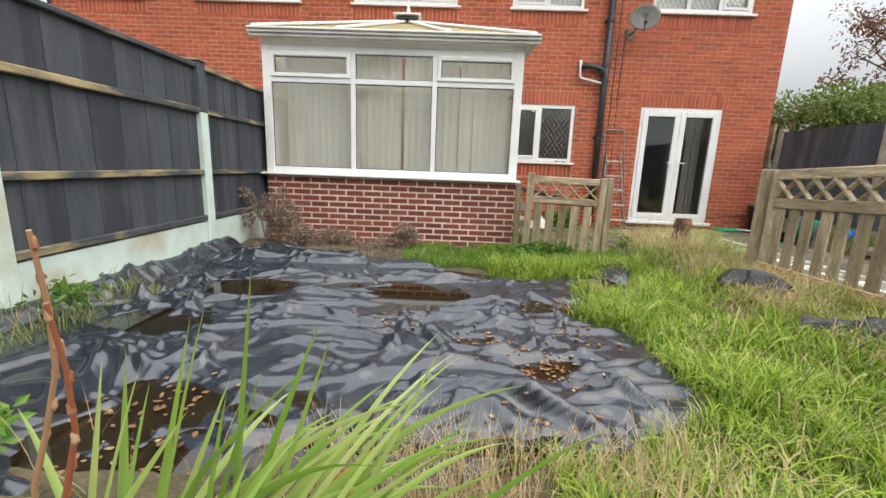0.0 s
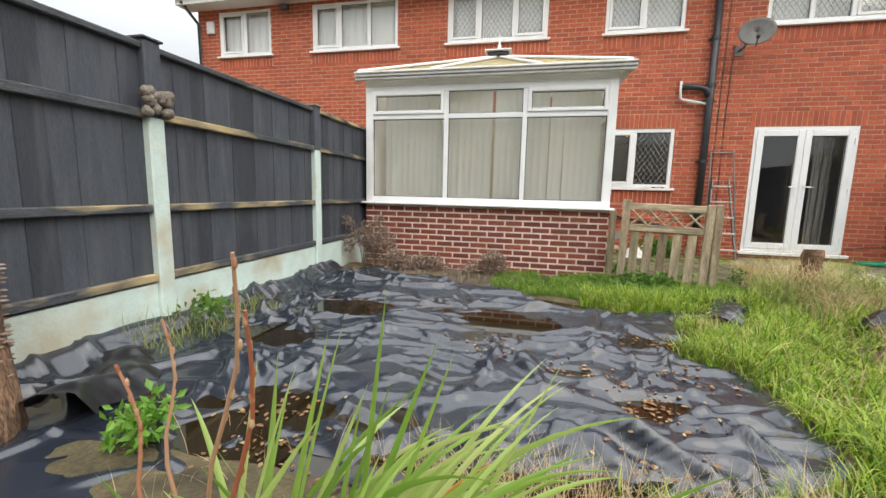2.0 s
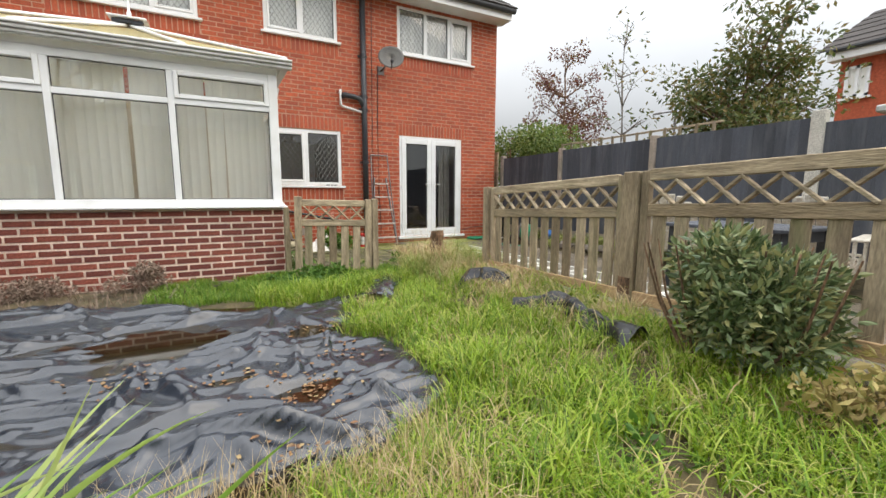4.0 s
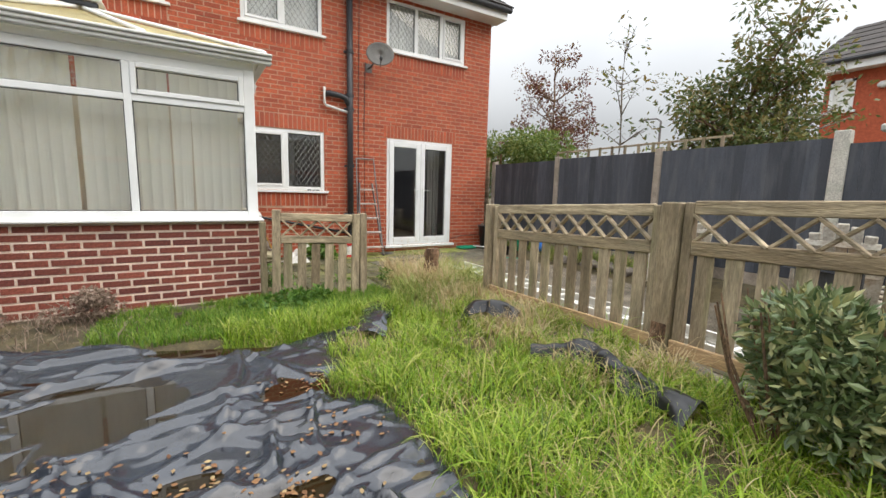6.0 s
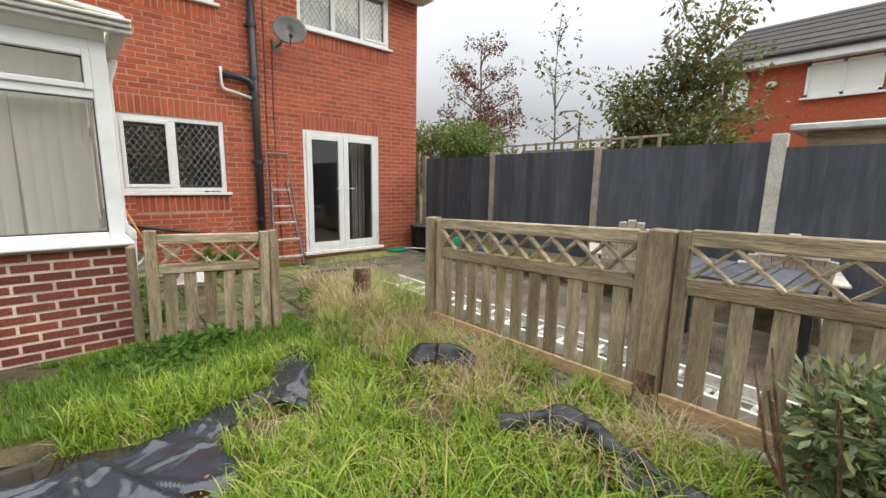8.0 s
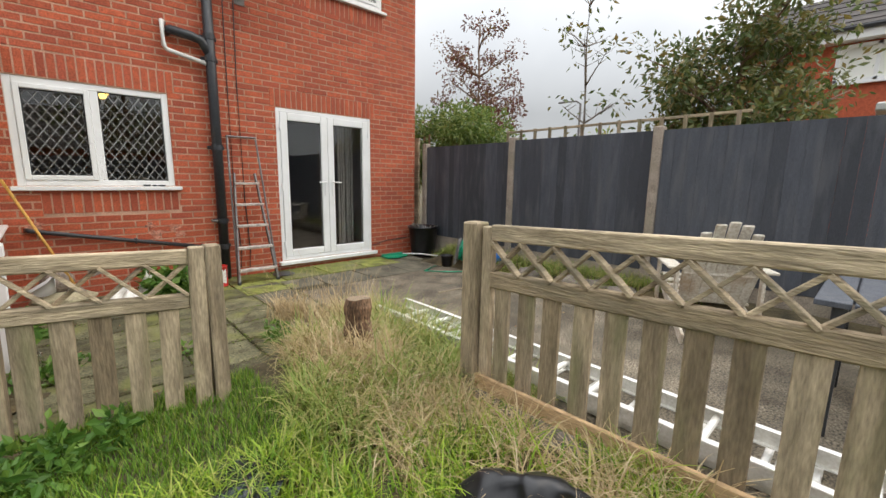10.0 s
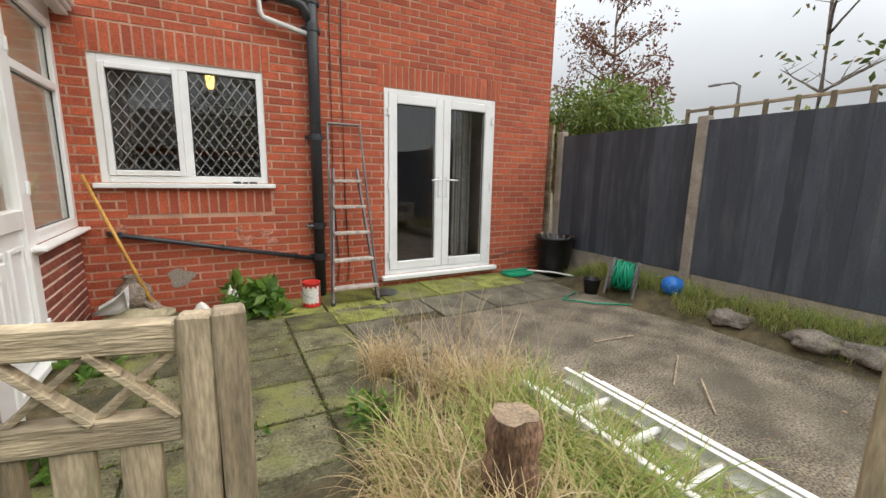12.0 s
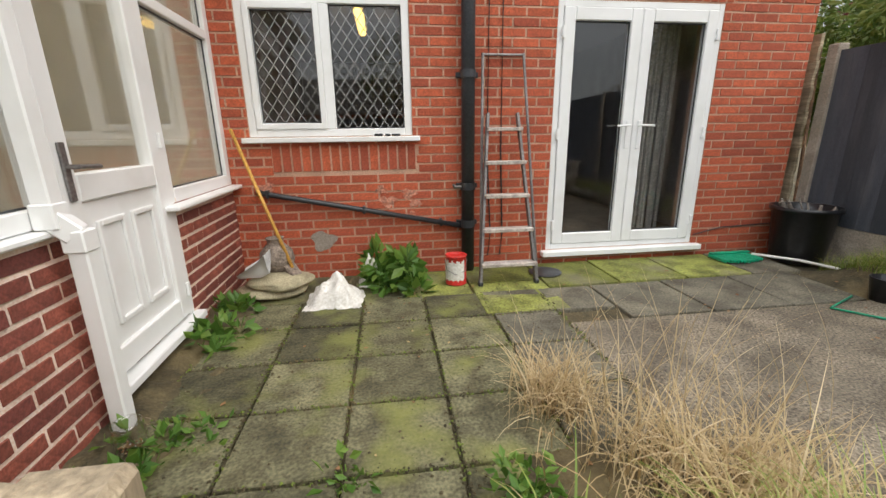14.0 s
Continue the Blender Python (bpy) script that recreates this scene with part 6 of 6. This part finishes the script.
# long-handled mop
mo = thing("mop", "long yellow-handled mop leaning in the corner", "mop", (1.36, -0.4, 0.1))
q = bmesh.new()
tube(q, [(0.955, -0.12, 1.22), (1.36, -0.42, 0.2)], 0.013, 10)
part("handle", q, "yellow", mo, "yellow wooden handle", True)
q = bmesh.new()
beam(q, (1.31, -0.36, 0.22), (1.4, -0.47, 0.14), 0.09, 0.05, 0.01)
part("head", q, "straw", mo)
jg = thing("stone_pot", "squat grey-brown ribbed pot standing in the corner", "pot", (1.23, -0.32, 0))
q = bmesh.new()
lathe(q, [(0.06, 0.14), (0.11, 0.18), (0.13, 0.24), (0.12, 0.31), (0.075, 0.36), (0.06, 0.37), (0.06, 0.41), (0.07, 0.42), (0.05, 0.42), (0.045, 0.36)], (1.23, -0.32, 0))
part("body", q, "straw", jg, smooth=True)
# stacked sacks
for k, (x, y, z, sx, sy, a) in enumerate(((1.22, -0.42, 0.045, 0.26, 0.2, 4), (1.27, -0.44, 0.115, 0.24, 0.19, -6))):
    q = bmesh.new()
    blob(q, (0, 0, 0), (sx, sy, 0.055), 0.18, 1.6, 4, k * 3.1)
    for v in q.verts:
        v.co.z = max(v.co.z, -0.045)
    bmesh.ops.transform(q, matrix=pose(x, y, z, 0, 0, a), verts=q.verts)
    tagged(part("sack", q, "sack", smooth=True), "folded striped beige sack lying on the slabs", "sack", "sacks in the corner")
def crumple(name, x, y, w, d, h, mt, label, cat, seed):
    """A crumpled bag: a draped sheet over a lump."""
    vs, fs, n = [], [], 26
    for j in range(n + 1):
        for i in range(n + 1):
            u, v = i / n * 2 - 1, j / n * 2 - 1
            rr_ = min(1, math.hypot(u, v))
            ang = math.atan2(v, u)
            e = 1 + 0.18 * noise.noise(Vector((math.cos(ang) * 2, math.sin(ang) * 2, seed)))
            z = h * (1 - rr_ ** 2) * (0.8 + 0.6 * noise.noise(Vector((u * 2, v * 2, seed)))) + 0.03 * abs(noise.noise(Vector((u * 6, v * 6, seed))))
            vs.append((x + u * w * e, y + v * d * e, max(0.004, z)))
    for j in range(n):
        for i in range(n):
            a = j * (n + 1) + i
            fs.append((a, a + 1, a + n + 2, a + n + 1))
    return tagged(raw(name, vs, fs, mt, smooth=True), label, cat)
crumple("rubble_bag", 1.69, -0.64, 0.2, 0.17, 0.2, "white", "torn white plastic bag of soil", "bag", 3.0)
crumple("rubble_bag", 1.94, -0.32, 0.1, 0.1, 0.24, "white", "crumpled white plastic bag behind weeds", "bag", 6.0)
crumple("soil_heap", 1.74, -0.47, 0.1, 0.08, 0.15, "soil", "dark soil spilling from the torn bag", "soil", 9.0)
sc = thing("plastic_scoop", "white plastic scoop tipped on the sacks", "scoop", (1.1, -0.5, 0.16))
q = bmesh.new()
v = []
for j in range(7):
    for i in range(7):
        u, w = i / 6 - 0.5, j / 6
        v.append(q.verts.new((1.02 + w * 0.2, -0.52 + u * 0.18, 0.17 + 0.12 * (2 * u) ** 2 * (0.4 + w) + 0.1 * max(0, w - 0.7))))
for j in range(6):
    for i in range(6):
        a = j * 7 + i
        q.faces.new((v[a], v[a + 1], v[a + 8], v[a + 7]))
bmesh.ops.solidify(q, geom=q.faces[:], thickness=0.006)
part("bowl", q, "upvc", sc, smooth=True)
# glass jar by the downpipe
jr = thing("glass_jar", "open glass jar of cigarette ends on the slabs", "jar", (1.09, -2.02, 0))
q = bmesh.new()
lathe(q, [(0.045, 0.002), (0.055, 0.01), (0.058, 0.05), (0.055, 0.1), (0.045, 0.12), (0.05, 0.14), (0.046, 0.14), (0.041, 0.12), (0.05, 0.1), (0.053, 0.05), (0.05, 0.012), (0.0, 0.01)], (1.1, -2.06, 0.002))
jar = part("glass", q, "glass", jr, smooth=True)
q = bmesh.new()
for k in range(40):
    a, r_ = rr.uniform(0, 6.28), rr.uniform(0, 0.035)
    p = Vector((1.1 + r_ * math.cos(a), -2.06 + r_ * math.sin(a), 0.018 + rr.uniform(0, 0.03)))
    tube(q, [p, p + Vector((rr.uniform(-0.012, 0.012), rr.uniform(-0.012, 0.012), rr.uniform(-0.004, 0.006)))], 0.0035, 5)
part("stubs", q, "fall", jr)
q = bmesh.new()
lathe(q, [(0.13, 0.0), (0.14, 0.006), (0.12, 0.008), (0.0, 0.008)], (3.42, -0.3, 0.004), 24)
tagged(part("drain_cover", q, "pvc_black"), "round black drain cover set in the slab", "drain cover")
# rake with green head
rk = thing("leaf_rake", "flat green plastic leaf rake lying by the wall", "rake", (5.3, -0.3, 0.03))
q = bmesh.new()
for k in range(15):
    x = 5.08 + k * 0.026
    bx(q, x, x + 0.017, -0.42 + 0.05 * abs(k - 7) / 7, -0.16, 0.015 + 0.006 * (k % 2), 0.045, pose(0, 0, 0, 0, 0, 0), 0.004)
bx(q, 5.08, 5.49, -0.2, -0.16, 0.045, 0.06, bev=0.004)
part("head", q, "green", rk)
q = bmesh.new()
tube(q, [(5.45, -0.25, 0.05), (5.68, -0.5, 0.05), (5.8, -0.75, 0.04)], 0.012, 8)
part("handle", q, "alu", rk)
# black tub
tb = thing("black_tub", "round black plastic tub filled with sticks", "tub", (5.83, -0.33, 0))
q = bmesh.new()
lathe(q, [(0.19, 0.0), (0.2, 0.01), (0.24, 0.46), (0.262, 0.465), (0.262, 0.5), (0.235, 0.5), (0.225, 0.4), (0.18, 0.3), (0.0, 0.3)], (5.83, -0.33, 0.0), 28)
tub_ = part("tub_body", q, "liner_dark", tb, smooth=True)
q = bmesh.new()
for k in range(14):
    a = rr.uniform(0, 6.28)
    tube(q, [(5.83 + 0.1 * math.cos(a), -0.33 + 0.1 * math.sin(a), 0.32), (5.83 + 0.2 * math.cos(a + 0.6), -0.33 + 0.2 * math.sin(a + 0.6), 0.46 + rr.uniform(0, 0.09))], rr.uniform(0.006, 0.014), 6)
part("sticks", q, "bark_grey", tb)
# hose reel
hr = thing("hose_reel", "grey hose reel wound with bright green hose", "hose reel", (5.62, -1.6, 0))
HM = pose(5.62, -1.58, 0.26, 0, 0, 35) @ pose(0, 0, 0, 8, 0, 0) @ Matrix.Scale(0.77, 4)
q = bmesh.new()
for k in range(46):
    r_ = 0.1 + 0.075 * ((k * 0.37) % 1)
    y_ = -0.12 + 0.24 * (k / 45)
    pts = [HM @ Vector((r_ * math.cos(a) * 1.0, y_ + 0.03 * math.sin(a * 2 + k), r_ * math.sin(a) * 1.15)) for a in (2 * math.pi * i / 18 for i in range(19))]
    tube(q, pts, 0.008, 5, False)
tagged(part("hose", q, "green", hr, "bright green garden hose", True), kind="stuff")
for s in (-1, 1):
    q = bmesh.new()
    pts = [HM @ Vector((0.19 * math.cos(a), s * 0.15, 0.21 * math.sin(a))) for a in (2 * math.pi * i / 20 for i in range(21))]
    tube(q, pts, 0.016, 6, False)
    for a in (0.4, 2.5, 4.6):
        tube(q, [HM @ Vector((0, s * 0.15, 0)), HM @ Vector((0.19 * math.cos(a), s * 0.15, 0.21 * math.sin(a)))], 0.012, 6)
    part("drum_flange", q, "dishgrey", hr)
    q = bmesh.new()
    tube(q, [HM @ Vector((-0.2, s * 0.18, -0.25)), HM @ Vector((-0.05, s * 0.18, 0.2)), HM @ Vector((0.22, s * 0.18, -0.25)), HM @ Vector((-0.2, s * 0.18, -0.25))], 0.014, 6)
    part("stand", q, "dishgrey", hr)
q = bmesh.new()
tube(q, [(5.5, -1.8, 0.012), (5.2, -1.6, 0.012), (5.0, -1.35, 0.012), (5.35, -1.2, 0.012)], 0.008, 6)
part("hose_tail", q, "green", hr, smooth=True)
bt = thing("plant_pot", "empty black plastic plant pot beside the reel", "plant pot", (5.5, -1.3, 0))
q = bmesh.new()
lathe(q, [(0.07, 0.0), (0.095, 0.16), (0.1, 0.165), (0.09, 0.17), (0.065, 0.03), (0, 0.03)], (5.5, -1.28, 0.0), 18)
part("pot_body", q, "liner_dark", bt, smooth=True)
q = bmesh.new()
blob(q, (5.78, -2.03, 0.235), (0.105, 0.105, 0.1), 0.06, 1.5, 4, 2)
tagged(part("ball", q, "blue", smooth=True), "half-deflated blue plastic ball beside the fence", "ball")
for k, (x, y) in enumerate(((5.68, -3.2), (5.72, -3.5), (5.66, -3.85), (5.7, -2.6))):
    q = bmesh.new()
    blob(q, (x, y, ground_z(x, y) + 0.02), (0.13, 0.17, 0.07), 0.5, 2, 3, k * 2.0)
    tagged(part("clay_mound", q, "stone", smooth=True), "low heap of reddish clay and rubble", "rubble heap", "rubble heaps")

# tree stump in the gateway, log by the fence
sm = thing("tree_stump", "short dark rough tree stump with a pale cut top", "stump", (2.66, -3.46, 0.05))
q = bmesh.new()
prof = [(0.12, 0.0), (0.1, 0.06), (0.09, 0.13), (0.083, 0.19), (0.088, 0.24), (0.093, 0.29), (0.082, 0.33), (0.072, 0.37), (0.078, 0.41), (0.084, 0.44), (0.08, 0.485), (0.077, 0.495)]
rg_ = [[q.verts.new((2.66 - 0.03 * z + r_ * (1 + 0.3 * noise.noise(Vector((math.cos(a) * 1.9, math.sin(a) * 1.9, z * 7)))) * math.cos(a), -3.46 + r_ * (1 + 0.3 * noise.noise(Vector((math.cos(a) * 1.9, math.sin(a) * 1.9, z * 7)))) * math.sin(a), 0.05 + z - 0.1 * math.sin(a) * r_ * (z > 0.4))) for a in (2 * math.pi * k / 26 for k in range(26))] for r_, z in prof]
for u, w in zip(rg_, rg_[1:]):
    for k in range(26):
        q.faces.new((u[k], u[(k + 1) % 26], w[(k + 1) % 26], w[k]))
rim = [v_.co.copy() for v_ in rg_[-1]]
stt = part("trunk", q, "bark", sm)
q = bmesh.new()
q.faces.new([q.verts.new((c_.x, c_.y, c_.z + 0.002)) for c_ in rim])
part("cut_face", q, "cutwood", stt, "pale weathered cut face")
LX, LY = -1.98, -7.06
lg = thing("log_post", "thick upright log with fungus-covered bark", "log", (LX, LY, 0.05))
q = bmesh.new()
prof = [(0.24, 0.0), (0.21, 0.2), (0.2, 0.42), (0.195, 0.62), (0.19, 0.71)]
rg_ = [[q.verts.new((LX + r_ * (1 + 0.12 * noise.noise(Vector((math.cos(a) * 2, math.sin(a) * 2, z * 4)))) * math.cos(a), LY + r_ * (1 + 0.12 * noise.noise(Vector((math.cos(a) * 2, math.sin(a) * 2, z * 4)))) * math.sin(a), 0.03 + z)) for a in (2 * math.pi * k / 30 for k in range(30))] for r_, z in prof]
for u, w in zip(rg_, rg_[1:]):
    for k in range(30):
        q.faces.new((u[k], u[(k + 1) % 30], w[(k + 1) % 30], w[k]))
q.faces.new(rg_[-1])
logt = part("trunk", q, "bark", lg)
q = bmesh.new()
for k in range(170):
    a, z = rr.uniform(-1.9, 1.6), rr.uniform(0.1, 0.7)
    lathe(q, [(0.0, -0.006), (rr.uniform(0.01, 0.022), 0.0), (0.009, 0.004), (0.0, 0.006)], (LX + 0.205 * math.cos(a), LY + 0.205 * math.sin(a), z), 8)
part("bracket_fungus", q, "deadplant", logt, "thin brown fungus brackets")

# aluminium ladders lying by the fence
def ladder(x, z, y0, y1, w, label):
    """One ladder section: two channel rails and round rungs."""
    l_ = thing("ladder_section", label, "ladder", (x, (y0 + y1) / 2, z), "ladder sections on the ground")
    for s in (-1, 1):
        q = bmesh.new()
        xx = x + s * w / 2
        bx(q, xx - 0.003, xx + 0.003, y0, y1, z, z + 0.075)
        bx(q, xx - 0.026 * (s > 0), xx + 0.026 * (s < 0), y0, y1, z + 0.071, z + 0.077)
        bx(q, xx - 0.026 * (s > 0), xx + 0.026 * (s < 0), y0, y1, z - 0.002, z + 0.004)
        part("rail", q, "alu", l_)
    n = int((y1 - y0) / 0.26)
    for k in range(n):
        y = y0 + 0.12 + k * 0.26
        q = bmesh.new()
        tube(q, [(x - w / 2, y, z + 0.038), (x + w / 2, y, z + 0.038)], 0.016, 8)
        part("rung", q, "alu", l_)
    return l_
ladder(3.62, 0.005, -6.5, -2.85, 0.42, "long aluminium ladder section lying on the concrete")
ladder(3.51, 0.09, -6.6, -2.83, 0.34, "long aluminium ladder section stacked on another")
ladder(3.34, 0.175, -6.4, -2.87, 0.32, "long aluminium ladder section stacked on top")
for k, (a_, b_) in enumerate((((4.3, -3.0, 0.01), (4.75, -2.75, 0.012)), ((4.2, -3.3, 0.01), (4.5, -3.05, 0.03)), ((4.4, -2.3, 0.01), (4.8, -2.35, 0.012)))):
    q = bmesh.new()
    beam(q, a_, b_, 0.011, 0.008, 0.002)
    tagged(part("wood_offcut", q, "oldwood"), "thin pale offcut of wood on the concrete", "wood offcut", "wood offcuts")

# slatted garden chairs and table in the yard
def adirondack(m, mt):
    c = thing("garden_chair", "fan-backed slatted wooden garden chair with flaking paint", "chair", (0, 0, 0), "chairs in the yard")
    for k in range(7):
        u = (k - 3) * 0.068
        h = 0.74 - 0.022 * (k - 3) ** 2
        q = box(u - 0.037, u + 0.037, -0.009, 0.009, 0, h, pose(0, 0.2, 0.26, -24, 0, 0) @ pose(0, 0, 0, 0, (k - 3) * 1.2, 0), 0.008)
        part("back_slat", q, mt, c)
    for k in range(5):
        part("seat_slat", box(-0.27, 0.27, -0.32 + k * 0.105, -0.23 + k * 0.105, 0, 0.02, pose(0, 0, 0.36 - k * 0.028), 0.004), mt, c)
    for s in (-1, 1):
        part("arm", box(s * 0.31 - 0.06, s * 0.31 + 0.06, -0.42, 0.36, 0.54, 0.562, None, 0.006), mt, c)
        part("front_leg", box(s * 0.29 - 0.012, s * 0.29 + 0.012, -0.37, -0.28, 0.0, 0.54, None, 0.004), mt, c)
        q = bmesh.new()
        beam(q, (s * 0.265, -0.36, 0.32), (s * 0.265, 0.55, 0.04), 0.022, 0.09, 0.004)
        part("rear_leg", q, mt, c)
        part("arm_support", box(s * 0.29 - 0.012, s * 0.29 + 0.012, 0.28, 0.34, 0.15, 0.54, None, 0.004), mt, c)
    part("back_brace", box(-0.25, 0.25, 0.3, 0.325, 0.5, 0.56, None, 0.004), mt, c)
    part("back_brace", box(-0.22, 0.22, 0.42, 0.445, 0.74, 0.79, None, 0.004), mt, c)
    c.matrix_basis = m @ Matrix.Scale(1.08, 4)
    return c
ch = adirondack(pose(5.58, -4.62, 0.0, 0, 0, 120), "white_chair")
copy_thing(ch, pose(5.6, -6.15, 0.0, 0, 0, 100))
tbl = thing("garden_table", "dark painted timber garden table with dark legs", "table", (4.5, -6.0, 0))
for k in range(7):
    part("top_board", box(4.1, 5.0, -6.5 + k * 0.15, -6.36 + k * 0.15, 0.7, 0.73, bev=0.004), "charcoal", tbl)
for x in (4.16, 4.94):
    for y in (-6.42, -5.56):
        part("leg", box(x - 0.03, x + 0.03, y - 0.03, y + 0.03, 0.0, 0.698, bev=0.004), "pvc_black", tbl)
part("apron", box(4.14, 4.96, -6.44, -6.4, 0.6, 0.698), "pvc_black", tbl)

# ---- beyond the fence ----
NX = 17.0
nb = thing("neighbour_house", "red brick neighbouring house with a brown tiled roof", "house", (NX, -8, 0), kind="structure")
part("wall", wall_cells(bmesh.new(), [-14.0, -1.6], [-0.1, 5.0], [(-5.3, -3.7, 4.0, 4.95)], lambda a, b, c, d: (NX, NX + 0.3, a, b, c, d)), "brick_far" if "brick_far" in M else "brick", nb)
part("gable_wall", box(NX + 0.3, NX + 7, -1.9, -1.6, -0.1, 5.0), "brick", nb)
for y0, y1, z0, z1 in ((-5.3, -3.7, 4.0, 4.95), (-2.3, -1.75, 3.9, 4.8)):
    w_ = part("window", box(NX - 0.02, NX + 0.1, y0 + 0.07, y1 - 0.07, z0 + 0.07, z1 - 0.07), "blind", nb)
    q = bmesh.new()
    for a, b, c, d in ((y0, y1, z0, z0 + 0.08), (y0, y1, z1 - 0.08, z1), (y0, y0 + 0.08, z0, z1), (y1 - 0.08, y1, z0, z1), ((y0 + y1) / 2 - 0.04, (y0 + y1) / 2 + 0.04, z0, z1)):
        bx(q, NX - 0.06, NX + 0.05, a, b, c, d)
    bx(q, NX - 0.12, NX + 0.05, y0 - 0.08, y1 + 0.08, z0 - 0.06, z0)
    part("frame", q, "upvc", w_)
part("fascia", box(NX - 0.4, NX - 0.3, -14, -1.4, 5.0, 5.25), "upvc", nb)
part("soffit", box(NX - 0.3, NX, -14, -1.4, 5.0, 5.03), "upvc", nb)
q = bmesh.new()
tube(q, [(NX - 0.46, -14, 5.27), (NX - 0.46, -1.4, 5.27)], 0.07, 8)
part("gutter", q, "pvc_black", nb)
rm = Matrix.Translation((NX - 0.5, 0, 5.28)) @ Matrix.Rotation(radians(-27), 4, "Y")
q = bmesh.new()
for k in range(12):
    bx(q, k * 0.34, k * 0.34 + 0.4, -14, -1.2, 0.02 * (k % 2), 0.04 + 0.02 * (k % 2), rm)
part("roof", q, "roof", nb)
q = bmesh.new()
blob(q, (NX - 0.08, -2.9, 4.5), (0.07, 0.14, 0.1), 0.02, 1, 3)
part("wall_lamp", q, "gutter", nb, smooth=True)
nb.location.y -= 0.55
fh = thing("far_house", "low far house beyond the trees", "house", (24, 6, 0), kind="structure")
part("wall", box(24, 30, 4, 12, -0.1, 2.4), "brick", fh)
part("roof", box(23.6, 30.4, 3.6, 12.4, 2.4, 3.6, None, 0.6), "roof", fh)
sd = thing("shed", "small timber outbuilding with a felt roof behind the fence", "shed", (9.5, -8, 0))
part("wall", box(9.3, 11.0, -9, -5.6, 0, 2.25), "oldwood_h", sd)
part("roof", box(9.1, 11.2, -9.2, -5.4, 2.25, 2.36, Matrix.Identity(4), 0.02), "gutter", sd)
lp = thing("street_lamp", "grey street lamp standing in the distance", "street lamp", (19, 4.3, 0))
q = bmesh.new()
tube(q, [(19, 4.3, 0), (19, 4.3, 4.75), (18.98, 4.5, 4.88), (18.95, 5.0, 4.9)], [0.07, 0.05, 0.04, 0.03], 8)
part("column", q, "steel", lp)
part("lamp_head", box(18.9, 19.02, 4.95, 5.4, 4.86, 4.94, None, 0.02), "steel", lp)
# houses and trees behind the walk, seen only as reflections
rh = thing("rear_house", "long low house beyond the garden end", "house", (0, -26, 0), kind="structure")
part("wall", box(-12, 12, -32, -26, -0.1, 2.6), "brick", rh)
q = bmesh.new()
v = [q.verts.new(p_) for p_ in ((-12.5, -25.5, 2.6), (12.5, -25.5, 2.6), (12.5, -32.5, 2.6), (-12.5, -32.5, 2.6), (-12.5, -29, 5.2), (12.5, -29, 5.2))]
for f in ((0, 1, 5, 4), (2, 3, 4, 5), (1, 2, 5), (3, 0, 4), (0, 3, 2, 1)):
    q.faces.new([v[i] for i in f])
part("roof", q, "roof", rh)
tree("rear_tree", (3.5, -15.5, 0), 7.0, 0.14, 14, 2.4, "treeleaf", 2600, 0.16, "tall tree beyond the garden end", 31, rad=0.5)
tree("rear_tree", (-4.5, -16.5, 0), 7.5, 0.14, 14, 2.6, "treeleaf", 1600, 0.16, "tall half-bare tree beyond the garden end", 33, rad=0.5)

# ---- single bricks of the nearest walls ----
BMESH = {}
def brick_object(q, place, mt, parent, turn):
    a, b, c, d = q
    key = (round(b - a, 3), turn, mt, round(d - c, 2))
    if key not in BMESH:
        me = bpy.data.meshes.new("brick")
        w, h = key[0] / 2, (d - c) / 2
        vs = brick_verts(-w, w, -h, h, 0.0045, (lambda u, o, z: (u, -o, z)) if turn == "rear" else (lambda u, o, z: (o, u, z)))
        me.from_pydata(vs, [], BRICK_F)
        me.materials.append(M[mt])
        BMESH[key] = me
    ob = new("brick", BMESH[key])
    p = place((a + b) / 2, rng.uniform(-0.0015, 0.0015), (c + d) / 2)
    put_under(ob, parent)
    ob.matrix_basis = Matrix.Translation(p)
    return ob
for q, place in BRICKS_NEAR:
    brick_object(q, place, "brick", house, "rear")
for q, place in CBRICKS:
    brick_object(q, place, "brick_dark", cons, "rear")
for q, place in CBRICKS_SIDE:
    brick_object(q, place, "brick_dark", cons, "side")
